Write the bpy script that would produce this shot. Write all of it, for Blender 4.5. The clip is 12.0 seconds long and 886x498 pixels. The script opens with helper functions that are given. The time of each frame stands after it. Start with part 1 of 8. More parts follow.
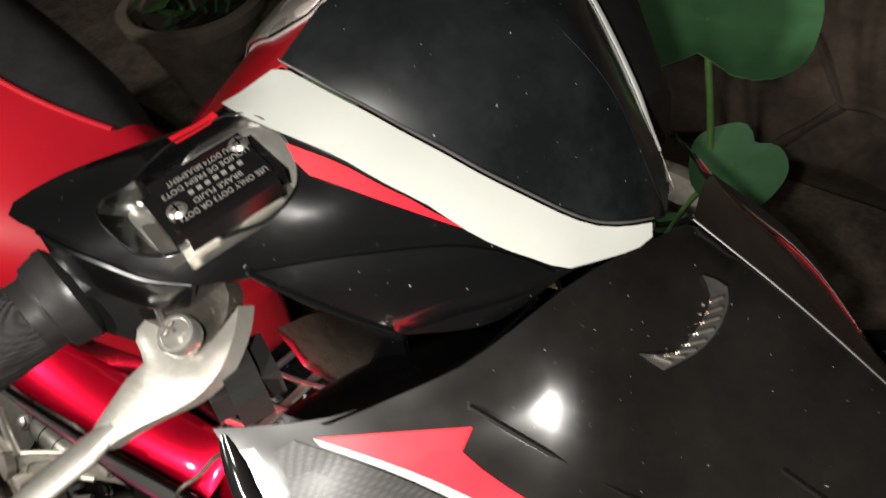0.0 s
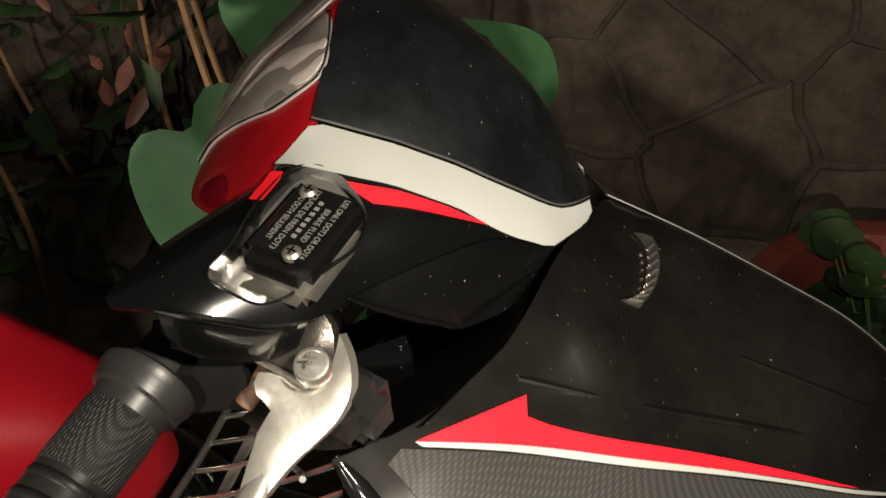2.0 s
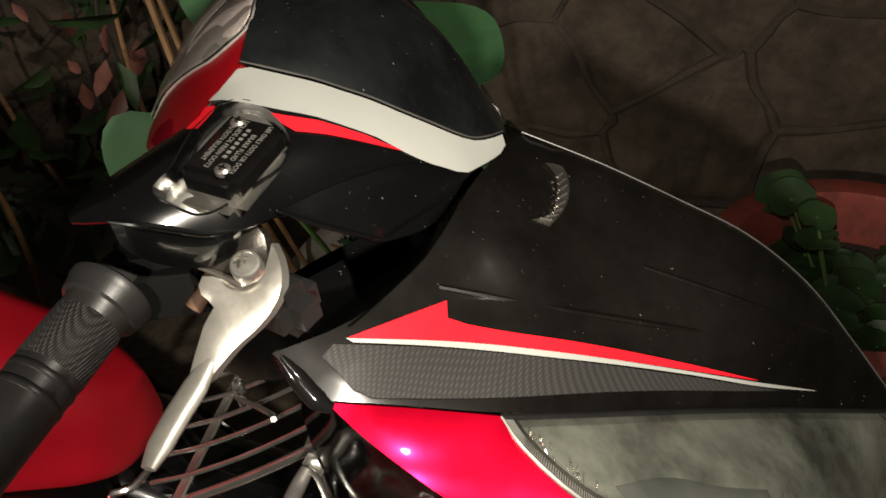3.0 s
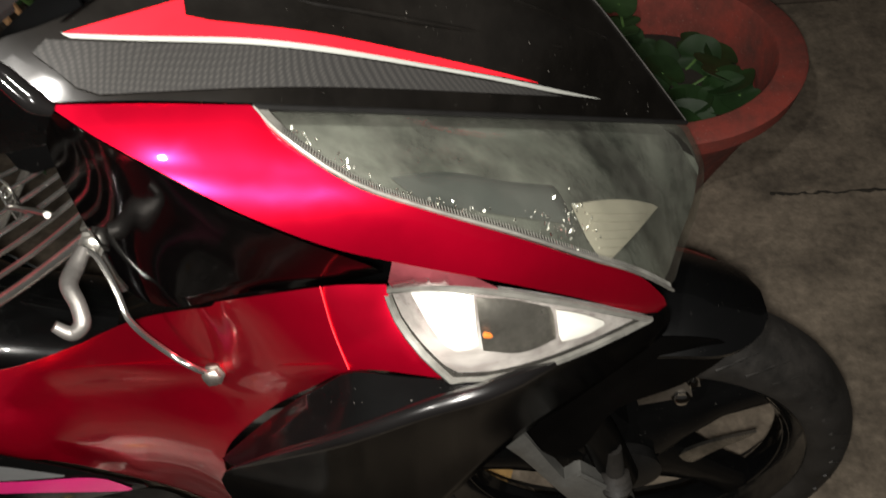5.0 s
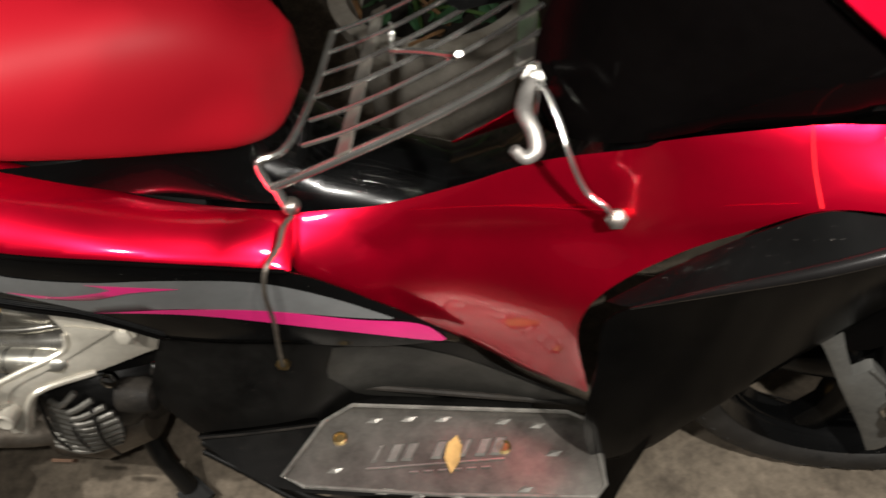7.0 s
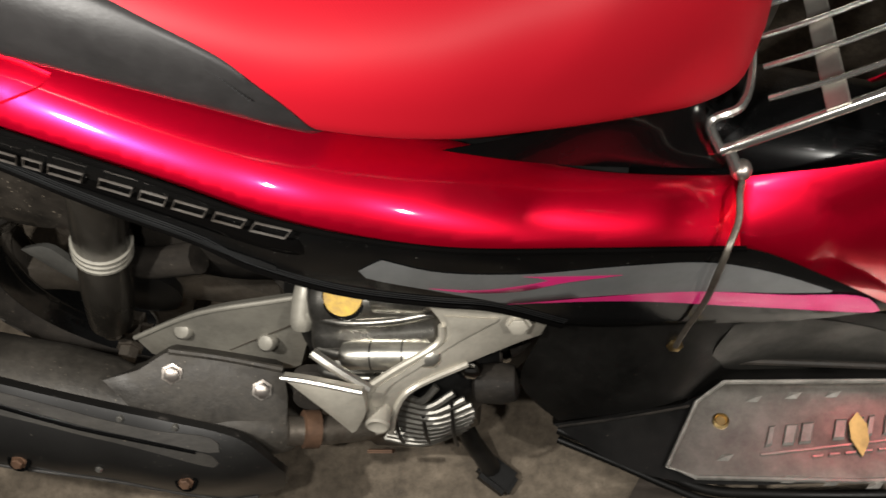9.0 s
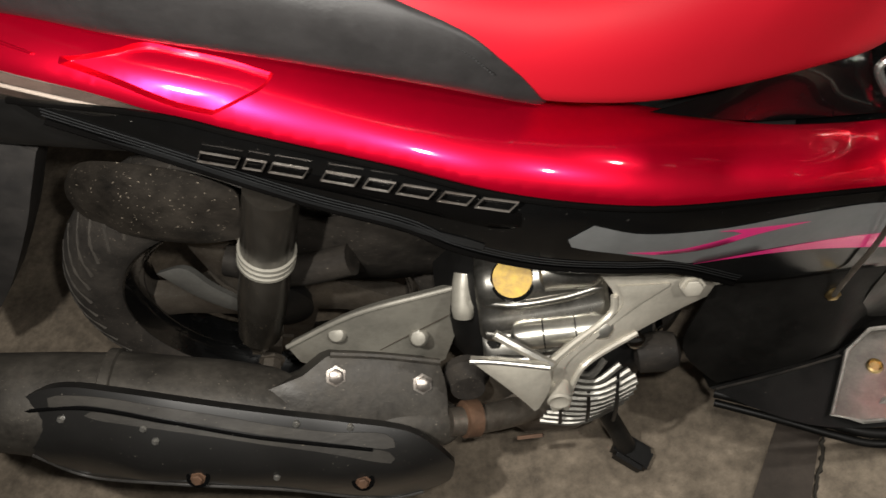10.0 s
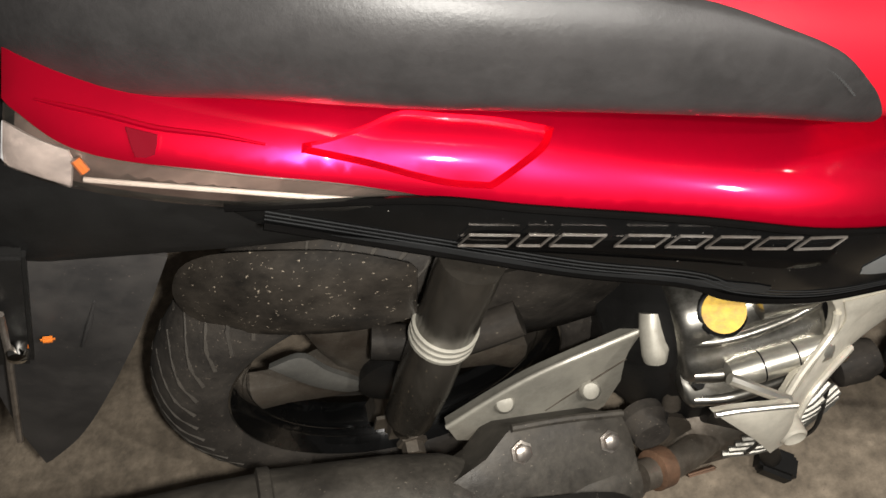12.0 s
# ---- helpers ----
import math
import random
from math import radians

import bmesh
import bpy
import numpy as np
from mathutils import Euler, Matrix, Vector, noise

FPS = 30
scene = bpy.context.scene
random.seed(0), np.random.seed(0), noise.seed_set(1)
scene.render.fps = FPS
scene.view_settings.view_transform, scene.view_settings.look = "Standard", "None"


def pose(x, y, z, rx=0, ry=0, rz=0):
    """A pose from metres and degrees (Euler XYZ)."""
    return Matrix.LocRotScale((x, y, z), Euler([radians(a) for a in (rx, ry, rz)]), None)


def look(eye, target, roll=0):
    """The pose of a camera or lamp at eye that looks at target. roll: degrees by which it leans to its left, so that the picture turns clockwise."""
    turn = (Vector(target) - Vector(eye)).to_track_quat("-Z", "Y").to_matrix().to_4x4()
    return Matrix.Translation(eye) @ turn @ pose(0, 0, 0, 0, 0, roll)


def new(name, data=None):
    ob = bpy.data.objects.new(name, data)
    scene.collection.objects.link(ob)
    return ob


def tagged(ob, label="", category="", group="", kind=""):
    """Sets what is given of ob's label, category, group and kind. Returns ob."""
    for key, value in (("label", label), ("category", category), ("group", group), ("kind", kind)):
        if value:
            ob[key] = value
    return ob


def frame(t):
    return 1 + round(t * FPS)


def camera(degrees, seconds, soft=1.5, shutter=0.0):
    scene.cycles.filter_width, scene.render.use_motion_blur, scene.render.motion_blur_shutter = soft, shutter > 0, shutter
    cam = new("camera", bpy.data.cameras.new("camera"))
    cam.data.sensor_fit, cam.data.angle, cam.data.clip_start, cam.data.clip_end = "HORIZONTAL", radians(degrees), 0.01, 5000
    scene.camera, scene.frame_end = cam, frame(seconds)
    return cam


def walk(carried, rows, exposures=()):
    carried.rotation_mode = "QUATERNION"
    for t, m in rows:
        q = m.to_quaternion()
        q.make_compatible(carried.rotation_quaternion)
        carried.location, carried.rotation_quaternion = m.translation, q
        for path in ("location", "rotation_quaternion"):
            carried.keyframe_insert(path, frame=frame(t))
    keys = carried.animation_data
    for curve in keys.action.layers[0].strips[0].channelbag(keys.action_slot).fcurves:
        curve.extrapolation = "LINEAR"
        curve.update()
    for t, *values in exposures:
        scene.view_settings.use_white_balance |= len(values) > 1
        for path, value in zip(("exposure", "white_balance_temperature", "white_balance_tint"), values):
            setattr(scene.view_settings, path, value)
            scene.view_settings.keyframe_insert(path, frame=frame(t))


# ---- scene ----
cam = camera(54.0, 12.0, 1.5, 0.3)
PATH = [
    (0, (1.17, -0.259, 1.261), (0.137, 0.728, -0.139), -9.2),
    (0.5, (1.079, -0.291, 1.259), (0.24, 0.939, -0.076), -7.8),
    (1, (1.002, -0.337, 1.263), (0.449, 1.058, -0.06), -7.1),
    (1.2, (0.997, -0.349, 1.265), (0.514, 1.081, -0.048), -6.0),
    (1.5, (1.02, -0.359, 1.27), (0.578, 1.096, -0.03), -4.8),
    (2, (1.069, -0.4, 1.281), (0.585, 1.062, 0.004), -6.3),
    (2.5, (1.104, -0.447, 1.286), (0.596, 1.021, 0.026), -8.1),
    (2.7, (1.116, -0.456, 1.286), (0.613, 1.011, 0.022), -8.5),
    (4.3, (1.157, -0.515, 1.218), (0.907, 0.933, -0.139), -10.8),
    (4.5, (1.162, -0.516, 1.205), (0.946, 0.902, -0.188), -10.1),
    (5, (1.173, -0.513, 1.176), (1.031, 0.804, -0.323), -7.8),
    (5.5, (1.173, -0.516, 1.148), (1.086, 0.711, -0.429), -4.3),
    (6, (1.149, -0.537, 1.147), (1.056, 0.657, -0.455), -1.3),
    (6.5, (1.064, -0.568, 1.147), (0.894, 0.641, -0.438), -1.8),
    (7, (0.884, -0.609, 1.165), (0.652, 0.618, -0.396), -5.8),
    (7.2, (0.823, -0.629, 1.168), (0.565, 0.608, -0.382), -7.0),
    (8.8, (0.531, -0.528, 1.12), (0.244, 0.553, -0.537), -10.2),
    (9, (0.495, -0.537, 1.129), (0.223, 0.544, -0.532), -11.4),
    (9.5, (0.392, -0.576, 1.148), (0.157, 0.529, -0.502), -14.0),
    (10, (0.317, -0.587, 1.146), (0.098, 0.54, -0.492), -14.6),
    (10.5, (0.255, -0.484, 1.117), (0.024, 0.611, -0.541), -16.2),
    (11, (0.189, -0.444, 1.106), (-0.016, 0.6, -0.587), -16.1),
    (11.5, (0.081, -0.453, 1.117), (0.022, 0.621, -0.569), -14.9),
    (12, (0.041, -0.45, 1.118), (0.105, 0.644, -0.555), -11.7),
]
walk(cam, [(t, look(eye, target, roll)) for t, eye, target, roll in PATH], [(0.0, 0.42, 6500, 10), (0.5, 0.42, 6700, 10), (1.2, 0.44, 7100, 10), (2.5, 0.0, 7300, 10), (4.3, 0.1, 6500, 10), (5.0, 0.22, 6500, 10), (6.0, 0.3, 6500, 10), (7.0, 0.74, 6500, 10), (9.0, 0.55, 6500, 10), (9.5, 0.5, 6500, 10), (10.5, 0.72, 6500, 10), (12.0, 1.05, 6500, 10)])


# ---- light: fixed copies of a torch beside the lens, and a faint night sky ----
world = bpy.data.worlds.new("night")
scene.world = world
world.use_nodes = True
world.node_tree.nodes["Background"].inputs[0].default_value = (0.9, 0.85, 0.8, 1)
world.node_tree.nodes["Background"].inputs[1].default_value = 0.026


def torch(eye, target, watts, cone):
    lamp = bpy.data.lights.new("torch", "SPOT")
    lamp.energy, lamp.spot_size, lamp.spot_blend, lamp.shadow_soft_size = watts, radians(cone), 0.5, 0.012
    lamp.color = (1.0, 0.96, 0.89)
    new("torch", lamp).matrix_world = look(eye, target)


# the torch moves along with the walk: five fixed lamps, all lit, stand in
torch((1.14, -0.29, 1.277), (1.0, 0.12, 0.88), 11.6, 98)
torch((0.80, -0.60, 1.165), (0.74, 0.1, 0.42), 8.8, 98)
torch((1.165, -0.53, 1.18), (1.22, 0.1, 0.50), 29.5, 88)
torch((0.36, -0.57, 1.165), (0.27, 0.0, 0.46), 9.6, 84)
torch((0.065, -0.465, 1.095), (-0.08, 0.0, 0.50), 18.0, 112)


# ---- materials ----
def mat(name, color, rough=0.5, metal=0.0, coat=0.0, bump=0.0, scale=40.0, vary=0.0, fine=0.0, other=None, spots=0.0, spot=(0.3, 0.28, 0.25), coat_rough=0.05, stretch=(1, 1, 1), specular=0.5):
    """A painted, cast or moulded surface: grain at two scales, dust specks and fine relief."""
    m = bpy.data.materials.new(name)
    m.use_nodes = True
    nt = m.node_tree
    b = nt.nodes["Principled BSDF"]
    b.inputs["Roughness"].default_value, b.inputs["Metallic"].default_value = rough, metal
    b.inputs["Coat Weight"].default_value, b.inputs["Coat Roughness"].default_value = coat, coat_rough
    b.inputs["Specular IOR Level"].default_value, b.inputs["Coat IOR"].default_value = specular, 1.5
    b.inputs["Base Color"].default_value = (*color, 1)
    if not (vary or bump or spots or other):
        return m

    def node(kind, **kw):
        n = nt.nodes.new(kind)
        for k, v in kw.items():
            n.inputs[k].default_value = v
        return n

    geo = nt.nodes.new("ShaderNodeTexCoord")
    mapping = nt.nodes.new("ShaderNodeMapping")
    mapping.inputs["Scale"].default_value = stretch
    nt.links.new(geo.outputs["Object"], mapping.inputs["Vector"])
    big = node("ShaderNodeTexNoise", Scale=scale * 0.45, Detail=8.0, Roughness=0.68)
    small = node("ShaderNodeTexNoise", Scale=scale * 3.0, Detail=4.0, Roughness=0.7)
    for n in (big, small):
        nt.links.new(mapping.outputs[0], n.inputs["Vector"])
    second = other or tuple(max(0.0, c * (1 - vary)) for c in color)
    mix = nt.nodes.new("ShaderNodeMix")
    mix.data_type = "RGBA"
    mix.inputs[6].default_value, mix.inputs[7].default_value = (*color, 1), (*second, 1)
    ramp = node("ShaderNodeMapRange")
    ramp.inputs[1].default_value, ramp.inputs[2].default_value = 0.38, 0.66
    nt.links.new(big.outputs["Fac"], ramp.inputs[0])
    nt.links.new(ramp.outputs[0], mix.inputs[0])
    last = mix.outputs[2]
    if fine:
        grain = nt.nodes.new("ShaderNodeMix")
        grain.data_type, grain.blend_type = "RGBA", "MULTIPLY"
        grain.inputs[0].default_value = fine
        nt.links.new(last, grain.inputs[6])
        nt.links.new(small.outputs["Fac"], grain.inputs[7])
        last = grain.outputs[2]
    if spots:
        speck = node("ShaderNodeTexNoise", Scale=360.0, Detail=2.0, Roughness=0.6)
        nt.links.new(mapping.outputs[0], speck.inputs["Vector"])
        cut = node("ShaderNodeMapRange")
        cut.inputs[1].default_value, cut.inputs[2].default_value = 0.74 - 0.10 * spots, 0.79 - 0.10 * spots
        nt.links.new(speck.outputs["Fac"], cut.inputs[0])
        dust = nt.nodes.new("ShaderNodeMix")
        dust.data_type = "RGBA"
        dust.inputs[7].default_value = (*spot, 1)
        nt.links.new(cut.outputs[0], dust.inputs[0])
        nt.links.new(last, dust.inputs[6])
        last = dust.outputs[2]
        matt = node("ShaderNodeMapRange")
        matt.inputs[3].default_value, matt.inputs[4].default_value = rough, rough + (0.25 if rough > 0.36 else 0.05)
        nt.links.new(ramp.outputs[0], matt.inputs[0])
        nt.links.new(matt.outputs[0], b.inputs["Roughness"])
    nt.links.new(last, b.inputs["Base Color"])
    if bump:
        rel = node("ShaderNodeBump", Strength=min(1.0, bump), Distance=0.002)
        nt.links.new(small.outputs["Fac"], rel.inputs["Height"])
        nt.links.new(rel.outputs[0], b.inputs["Normal"])
    return m


def weave(name, dark, light, size, rough, depth=0.3, turn=0.785):
    """A woven or knurled surface."""
    m = bpy.data.materials.new(name)
    m.use_nodes = True
    nt = m.node_tree
    b = nt.nodes["Principled BSDF"]
    geo, mapping = nt.nodes.new("ShaderNodeTexCoord"), nt.nodes.new("ShaderNodeMapping")
    mapping.inputs["Rotation"].default_value = (0.3, turn, 0.2)
    nt.links.new(geo.outputs["Object"], mapping.inputs["Vector"])
    waves = []
    for axis in ("X", "Z"):
        w = nt.nodes.new("ShaderNodeTexWave")
        w.bands_direction, w.inputs["Scale"].default_value = axis, 0.314 / size
        nt.links.new(mapping.outputs[0], w.inputs["Vector"])
        waves.append(w)
    mul = nt.nodes.new("ShaderNodeMath")
    mul.operation = "MULTIPLY"
    nt.links.new(waves[0].outputs["Fac"], mul.inputs[0])
    nt.links.new(waves[1].outputs["Fac"], mul.inputs[1])
    mix = nt.nodes.new("ShaderNodeMix")
    mix.data_type = "RGBA"
    mix.inputs[6].default_value, mix.inputs[7].default_value = (*dark, 1), (*light, 1)
    nt.links.new(mul.outputs[0], mix.inputs[0])
    nt.links.new(mix.outputs[2], b.inputs["Base Color"])
    b.inputs["Roughness"].default_value, b.inputs["Specular IOR Level"].default_value = rough, 0.22
    rel = nt.nodes.new("ShaderNodeBump")
    rel.inputs["Strength"].default_value, rel.inputs["Distance"].default_value = depth, size * 0.5
    nt.links.new(mul.outputs[0], rel.inputs["Height"])
    nt.links.new(rel.outputs[0], b.inputs["Normal"])
    return m


def clear(name, tint, gloss, rough=0.05, haze=0.0):
    """Thin clear plastic: light goes straight through, with a gloss and a little haze."""
    m = bpy.data.materials.new(name)
    m.use_nodes = True
    nt = m.node_tree
    out = nt.nodes["Material Output"]
    see, shine, dirt = (nt.nodes.new(k) for k in ("ShaderNodeBsdfTransparent", "ShaderNodeBsdfGlossy", "ShaderNodeBsdfDiffuse"))
    see.inputs[0].default_value = (*tint, 1)
    shine.inputs["Roughness"].default_value = rough
    dirt.inputs[0].default_value = (0.55, 0.52, 0.46, 1)
    face, power, fres = nt.nodes.new("ShaderNodeLayerWeight"), nt.nodes.new("ShaderNodeMath"), nt.nodes.new("ShaderNodeMapRange")
    power.operation = "POWER"
    power.inputs[1].default_value = 4.0
    nt.links.new(face.outputs["Facing"], power.inputs[0])
    nt.links.new(power.outputs[0], fres.inputs[0])
    fres.inputs[3].default_value, fres.inputs[4].default_value = 0.06 * gloss, gloss
    one, two = nt.nodes.new("ShaderNodeMixShader"), nt.nodes.new("ShaderNodeMixShader")
    nz, cut, geo = nt.nodes.new("ShaderNodeTexNoise"), nt.nodes.new("ShaderNodeMapRange"), nt.nodes.new("ShaderNodeTexCoord")
    nz.inputs["Scale"].default_value, nz.inputs["Detail"].default_value = 25.0, 6.0
    nt.links.new(geo.outputs["Object"], nz.inputs["Vector"])
    cut.inputs[1].default_value, cut.inputs[2].default_value, cut.inputs[3].default_value, cut.inputs[4].default_value = 0.3, 0.75, haze * 0.3, haze * 1.6
    nt.links.new(nz.outputs["Fac"], cut.inputs[0])
    nt.links.new(cut.outputs[0], one.inputs[0])
    nt.links.new(see.outputs[0], one.inputs[1])
    nt.links.new(dirt.outputs[0], one.inputs[2])
    nt.links.new(fres.outputs[0], two.inputs[0])
    nt.links.new(one.outputs[0], two.inputs[1])
    nt.links.new(shine.outputs[0], two.inputs[2])
    nt.links.new(two.outputs[0], out.inputs[0])
    return m


RED = mat("red_metallic_paint", (0.74, 0.0013, 0.029), 0.31, 0.86, 1.0, vary=0.12, scale=30, coat_rough=0.05, specular=0.3)
RED_PLAIN = mat("red_bezel", (0.29, 0.0045, 0.009), 0.3, 0.1, 0.6, vary=0.25, scale=30)
BLACK = mat("black_gloss_paint", (0.0022, 0.0023, 0.0024), 0.24, 0.0, 0.9, vary=0.3, scale=30, specular=0.42, spots=0.03, spot=(0.15, 0.14, 0.13))
FIN_BLACK = mat("deep_gloss_black", (0.0030, 0.0028, 0.0027), 0.14, vary=0.3, scale=30, specular=0.008)
RETURN_BLACK = mat("inner_gloss_black", (0.0022, 0.0018, 0.0018), 0.07, vary=0.3, scale=30, specular=0.008)
BLACK_GLOSS = mat("wet_gloss_black", (0.005, 0.0046, 0.0046), 0.12, vary=0.3, scale=40, specular=0.5)
# streaky tones of these three paint chrome reflections into the colour
TAIL_BRIGHT = mat("bright_tail_reflector", (0.85, 0.84, 0.84), 0.3, 0.25, other=(0.32, 0.32, 0.33), scale=70, bump=0.3, stretch=(0.25, 1, 1))
TAIL_DARK = mat("smoky_tail_reflector", (0.30, 0.24, 0.22), 0.28, 0.6, other=(0.07, 0.035, 0.03), scale=60, stretch=(0.12, 1, 1))
TAIL_CHROME = mat("streaked_chrome", (0.8, 0.76, 0.74), 0.28, 0.45, other=(0.16, 0.12, 0.12), scale=60, stretch=(0.16, 1, 1))
CREASE_BLACK = mat("polished_black", (0.006, 0.0055, 0.0055), 0.27, vary=0.3, scale=30, specular=0.8)
BLACK_DEEP = mat("deep_black_plastic", (0.004, 0.004, 0.004), 0.14, vary=0.3, scale=30, specular=0.07, spots=0.02)
BLACK_MATT = mat("satin_black_plastic", (0.0042, 0.0039, 0.0036), 0.3, vary=0.3, scale=30, specular=0.05, spots=0.06)
TREAD_DUST = mat("dusty_tread", (0.048, 0.041, 0.033), 0.8, bump=0.4, scale=60, vary=0.5)
BLACK_FILMED = mat("dust_filmed_black", (0.0028, 0.0034, 0.0037), 0.35, 0.0, 0.7, other=(0.0085, 0.0102, 0.0108), scale=34, coat_rough=0.05, spots=0.03, spot=(0.2, 0.2, 0.19), specular=0.3)
BLACK_WORN = mat("worn_black_plastic", (0.0024, 0.0021, 0.0018), 0.3, 0.0, 1.0, other=(0.0058, 0.005, 0.0042), scale=24, bump=0.01, coat_rough=0.2, spots=0.04, spot=(0.14, 0.13, 0.115), specular=0.2)
PLASTIC = mat("black_plastic", (0.010, 0.0097, 0.0094), 0.42, bump=0.15, scale=60, vary=0.3, specular=0.25)
DUSTY = mat("dusty_black_plastic", (0.014, 0.0132, 0.0125), 0.45, bump=0.3, scale=30, other=(0.05, 0.043, 0.036), fine=0.7, spots=0.35, spot=(0.13, 0.11, 0.085), stretch=(0.6, 1, 1), specular=0.1)
SATIN_SHEEN = mat("satin_sheen_grey", (0.022, 0.021, 0.018), 0.42, other=(0.012, 0.0115, 0.01), scale=26, bump=0.05, spots=0.1, spot=(0.1, 0.09, 0.075), specular=0.4)
SCUFFED = mat("scuffed_black_plastic", (0.0026, 0.0025, 0.0023), 0.42, bump=0.05, scale=25, other=(0.006, 0.0055, 0.0048), spots=0.1, spot=(0.06, 0.05, 0.04), specular=0.16)
HUGGER = mat("mud_dusted_plastic", (0.012, 0.0105, 0.009), 0.3, bump=0.1, scale=40, other=(0.05, 0.042, 0.034), fine=0.5, spots=0.7, spot=(0.26, 0.22, 0.17), specular=0.6, stretch=(0.6, 1, 1))
GRIME = mat("oily_dark_steel", (0.07, 0.062, 0.052), 0.24, 0.6, other=(0.025, 0.022, 0.018), scale=30, bump=0.2, spots=0.5, spot=(0.2, 0.16, 0.11), stretch=(1, 1, 0.35))
FLAP = mat("dusty_flap_plastic", (0.022, 0.0215, 0.022), 0.42, bump=0.12, scale=24, other=(0.05, 0.046, 0.043), spots=0.25, spot=(0.12, 0.1, 0.085), specular=0.35)
RUBBER = mat("tyre_rubber", (0.024, 0.02, 0.0165), 0.7, bump=0.4, scale=40, other=(0.055, 0.045, 0.035), fine=0.6, spots=0.6, spot=(0.16, 0.13, 0.1))
RUBBER_CLEAN = mat("dark_tyre_rubber", (0.013, 0.0118, 0.0105), 0.55, bump=0.3, scale=40, other=(0.026, 0.022, 0.018), fine=0.4, spots=0.3, spot=(0.1, 0.085, 0.07))
GRIP = weave("knurled_rubber", (0.012, 0.012, 0.012), (0.085, 0.08, 0.078), 0.0013, 0.55, 0.8)
CARBON = weave("carbon_weave_film", (0.02, 0.0195, 0.019), (0.042, 0.04, 0.0375), 0.0018, 0.35, 0.06, 0.5)
GRIP_PLAIN = mat("grip_rubber", (0.018, 0.017, 0.0165), 0.4, bump=0.06, scale=80, vary=0.3)
WHITE = mat("silver_white_film", (0.315, 0.32, 0.297), 0.4, 0.1, 0.3, vary=0.06, scale=60, spots=0.1)
GREY = mat("grey_film", (0.17, 0.175, 0.175), 0.45, 0.1, vary=0.2, scale=60, specular=0.3)
GREY_DIM = mat("dim_grey_film", (0.018, 0.0185, 0.019), 0.45, 0.1, vary=0.2, scale=60, specular=0.1)
PINK = mat("magenta_film", (0.75, 0.02, 0.2), 0.4, coat=0.3, vary=0.1, scale=60)
RED_FILM = mat("red_film", (0.72, 0.01, 0.02), 0.4, coat=0.3, vary=0.08, scale=60)
LEATHER_RED = weave("red_seat_leather", (0.36, 0.0052, 0.0135), (0.405, 0.0063, 0.0168), 0.0013, 0.5, 0.05)
LEATHER = mat("black_seat_leather", (0.026, 0.0245, 0.0245), 0.45, bump=0.12, scale=90, vary=0.3, fine=0.35, specular=0.35)
THREAD = mat("seam_thread", (0.015, 0.015, 0.015), 0.8)
POT_BEIGE = mat("dusty_beige_plastic", (0.3, 0.25, 0.19), 0.7, other=(0.13, 0.105, 0.08), scale=14, spots=0.3)
CHROME = mat("chrome", (0.72, 0.7, 0.66), 0.12, 1.0, vary=0.25, scale=50)
CHROME_DULL = mat("tarnished_chrome", (0.5, 0.46, 0.42), 0.32, 0.9, other=(0.2, 0.165, 0.14), scale=60, bump=0.1, spots=0.3)
BRIGHT = mat("bright_metal", (0.8, 0.78, 0.73), 0.17, 0.93, vary=0.2, scale=60, bump=0.03)
GREY_ALLOY = mat("grey_painted_alloy", (0.16, 0.158, 0.146), 0.4, 0.25, 0.1, vary=0.3, scale=60, bump=0.05, fine=0.25, spots=0.2)
ARM_SILVER = mat("dull_silver_paint", (0.36, 0.34, 0.29), 0.38, 0.25, 0.2, vary=0.35, scale=50, bump=0.06, fine=0.25, spots=0.3, spot=(0.22, 0.19, 0.15))
CAST_SILVER = mat("polished_cast_silver", (0.54, 0.505, 0.43), 0.33, 0.35, 0.3, vary=0.25, scale=60, bump=0.06, fine=0.2, spots=0.2, spot=(0.4, 0.36, 0.28))
SLAT = mat("cast_slat", (0.26, 0.25, 0.225), 0.42, 0.75, other=(0.12, 0.115, 0.10), scale=80, bump=0.1)
BAND = mat("polished_band", (0.66, 0.64, 0.57), 0.3, 0.9, other=(0.34, 0.325, 0.29), scale=60, bump=0.04)
SMOKE_CHROME = mat("smoked_chrome", (0.40, 0.385, 0.35), 0.27, 0.95, other=(0.10, 0.095, 0.083), scale=60, spots=0.3)
LEVER_ALLOY = mat("bare_lever_alloy", (0.46, 0.44, 0.395), 0.38, 0.75, vary=0.3, scale=50, bump=0.1, fine=0.2)
ALLOY = mat("cast_alloy", (0.62, 0.6, 0.55), 0.3, 0.9, vary=0.25, scale=50, bump=0.1)
HOOK = mat("dull_cast_alloy", (0.34, 0.32, 0.3), 0.42, 0.7, vary=0.4, scale=70, bump=0.25)
IRON = mat("dirty_steel", (0.17, 0.15, 0.125), 0.42, 0.7, other=(0.07, 0.055, 0.042), scale=40, bump=0.3, spots=0.4)
MUFFLER = mat("sooty_black_steel", (0.045, 0.04, 0.034), 0.45, 0.3, other=(0.10, 0.088, 0.072), scale=40, bump=0.25, fine=0.7, spots=0.35, spot=(0.22, 0.19, 0.15))
SHIELDING = mat("heat_shield_black", (0.014, 0.0133, 0.0125), 0.34, 0.1, 0.2, vary=0.3, scale=30, spots=0.2, spot=(0.2, 0.18, 0.15))
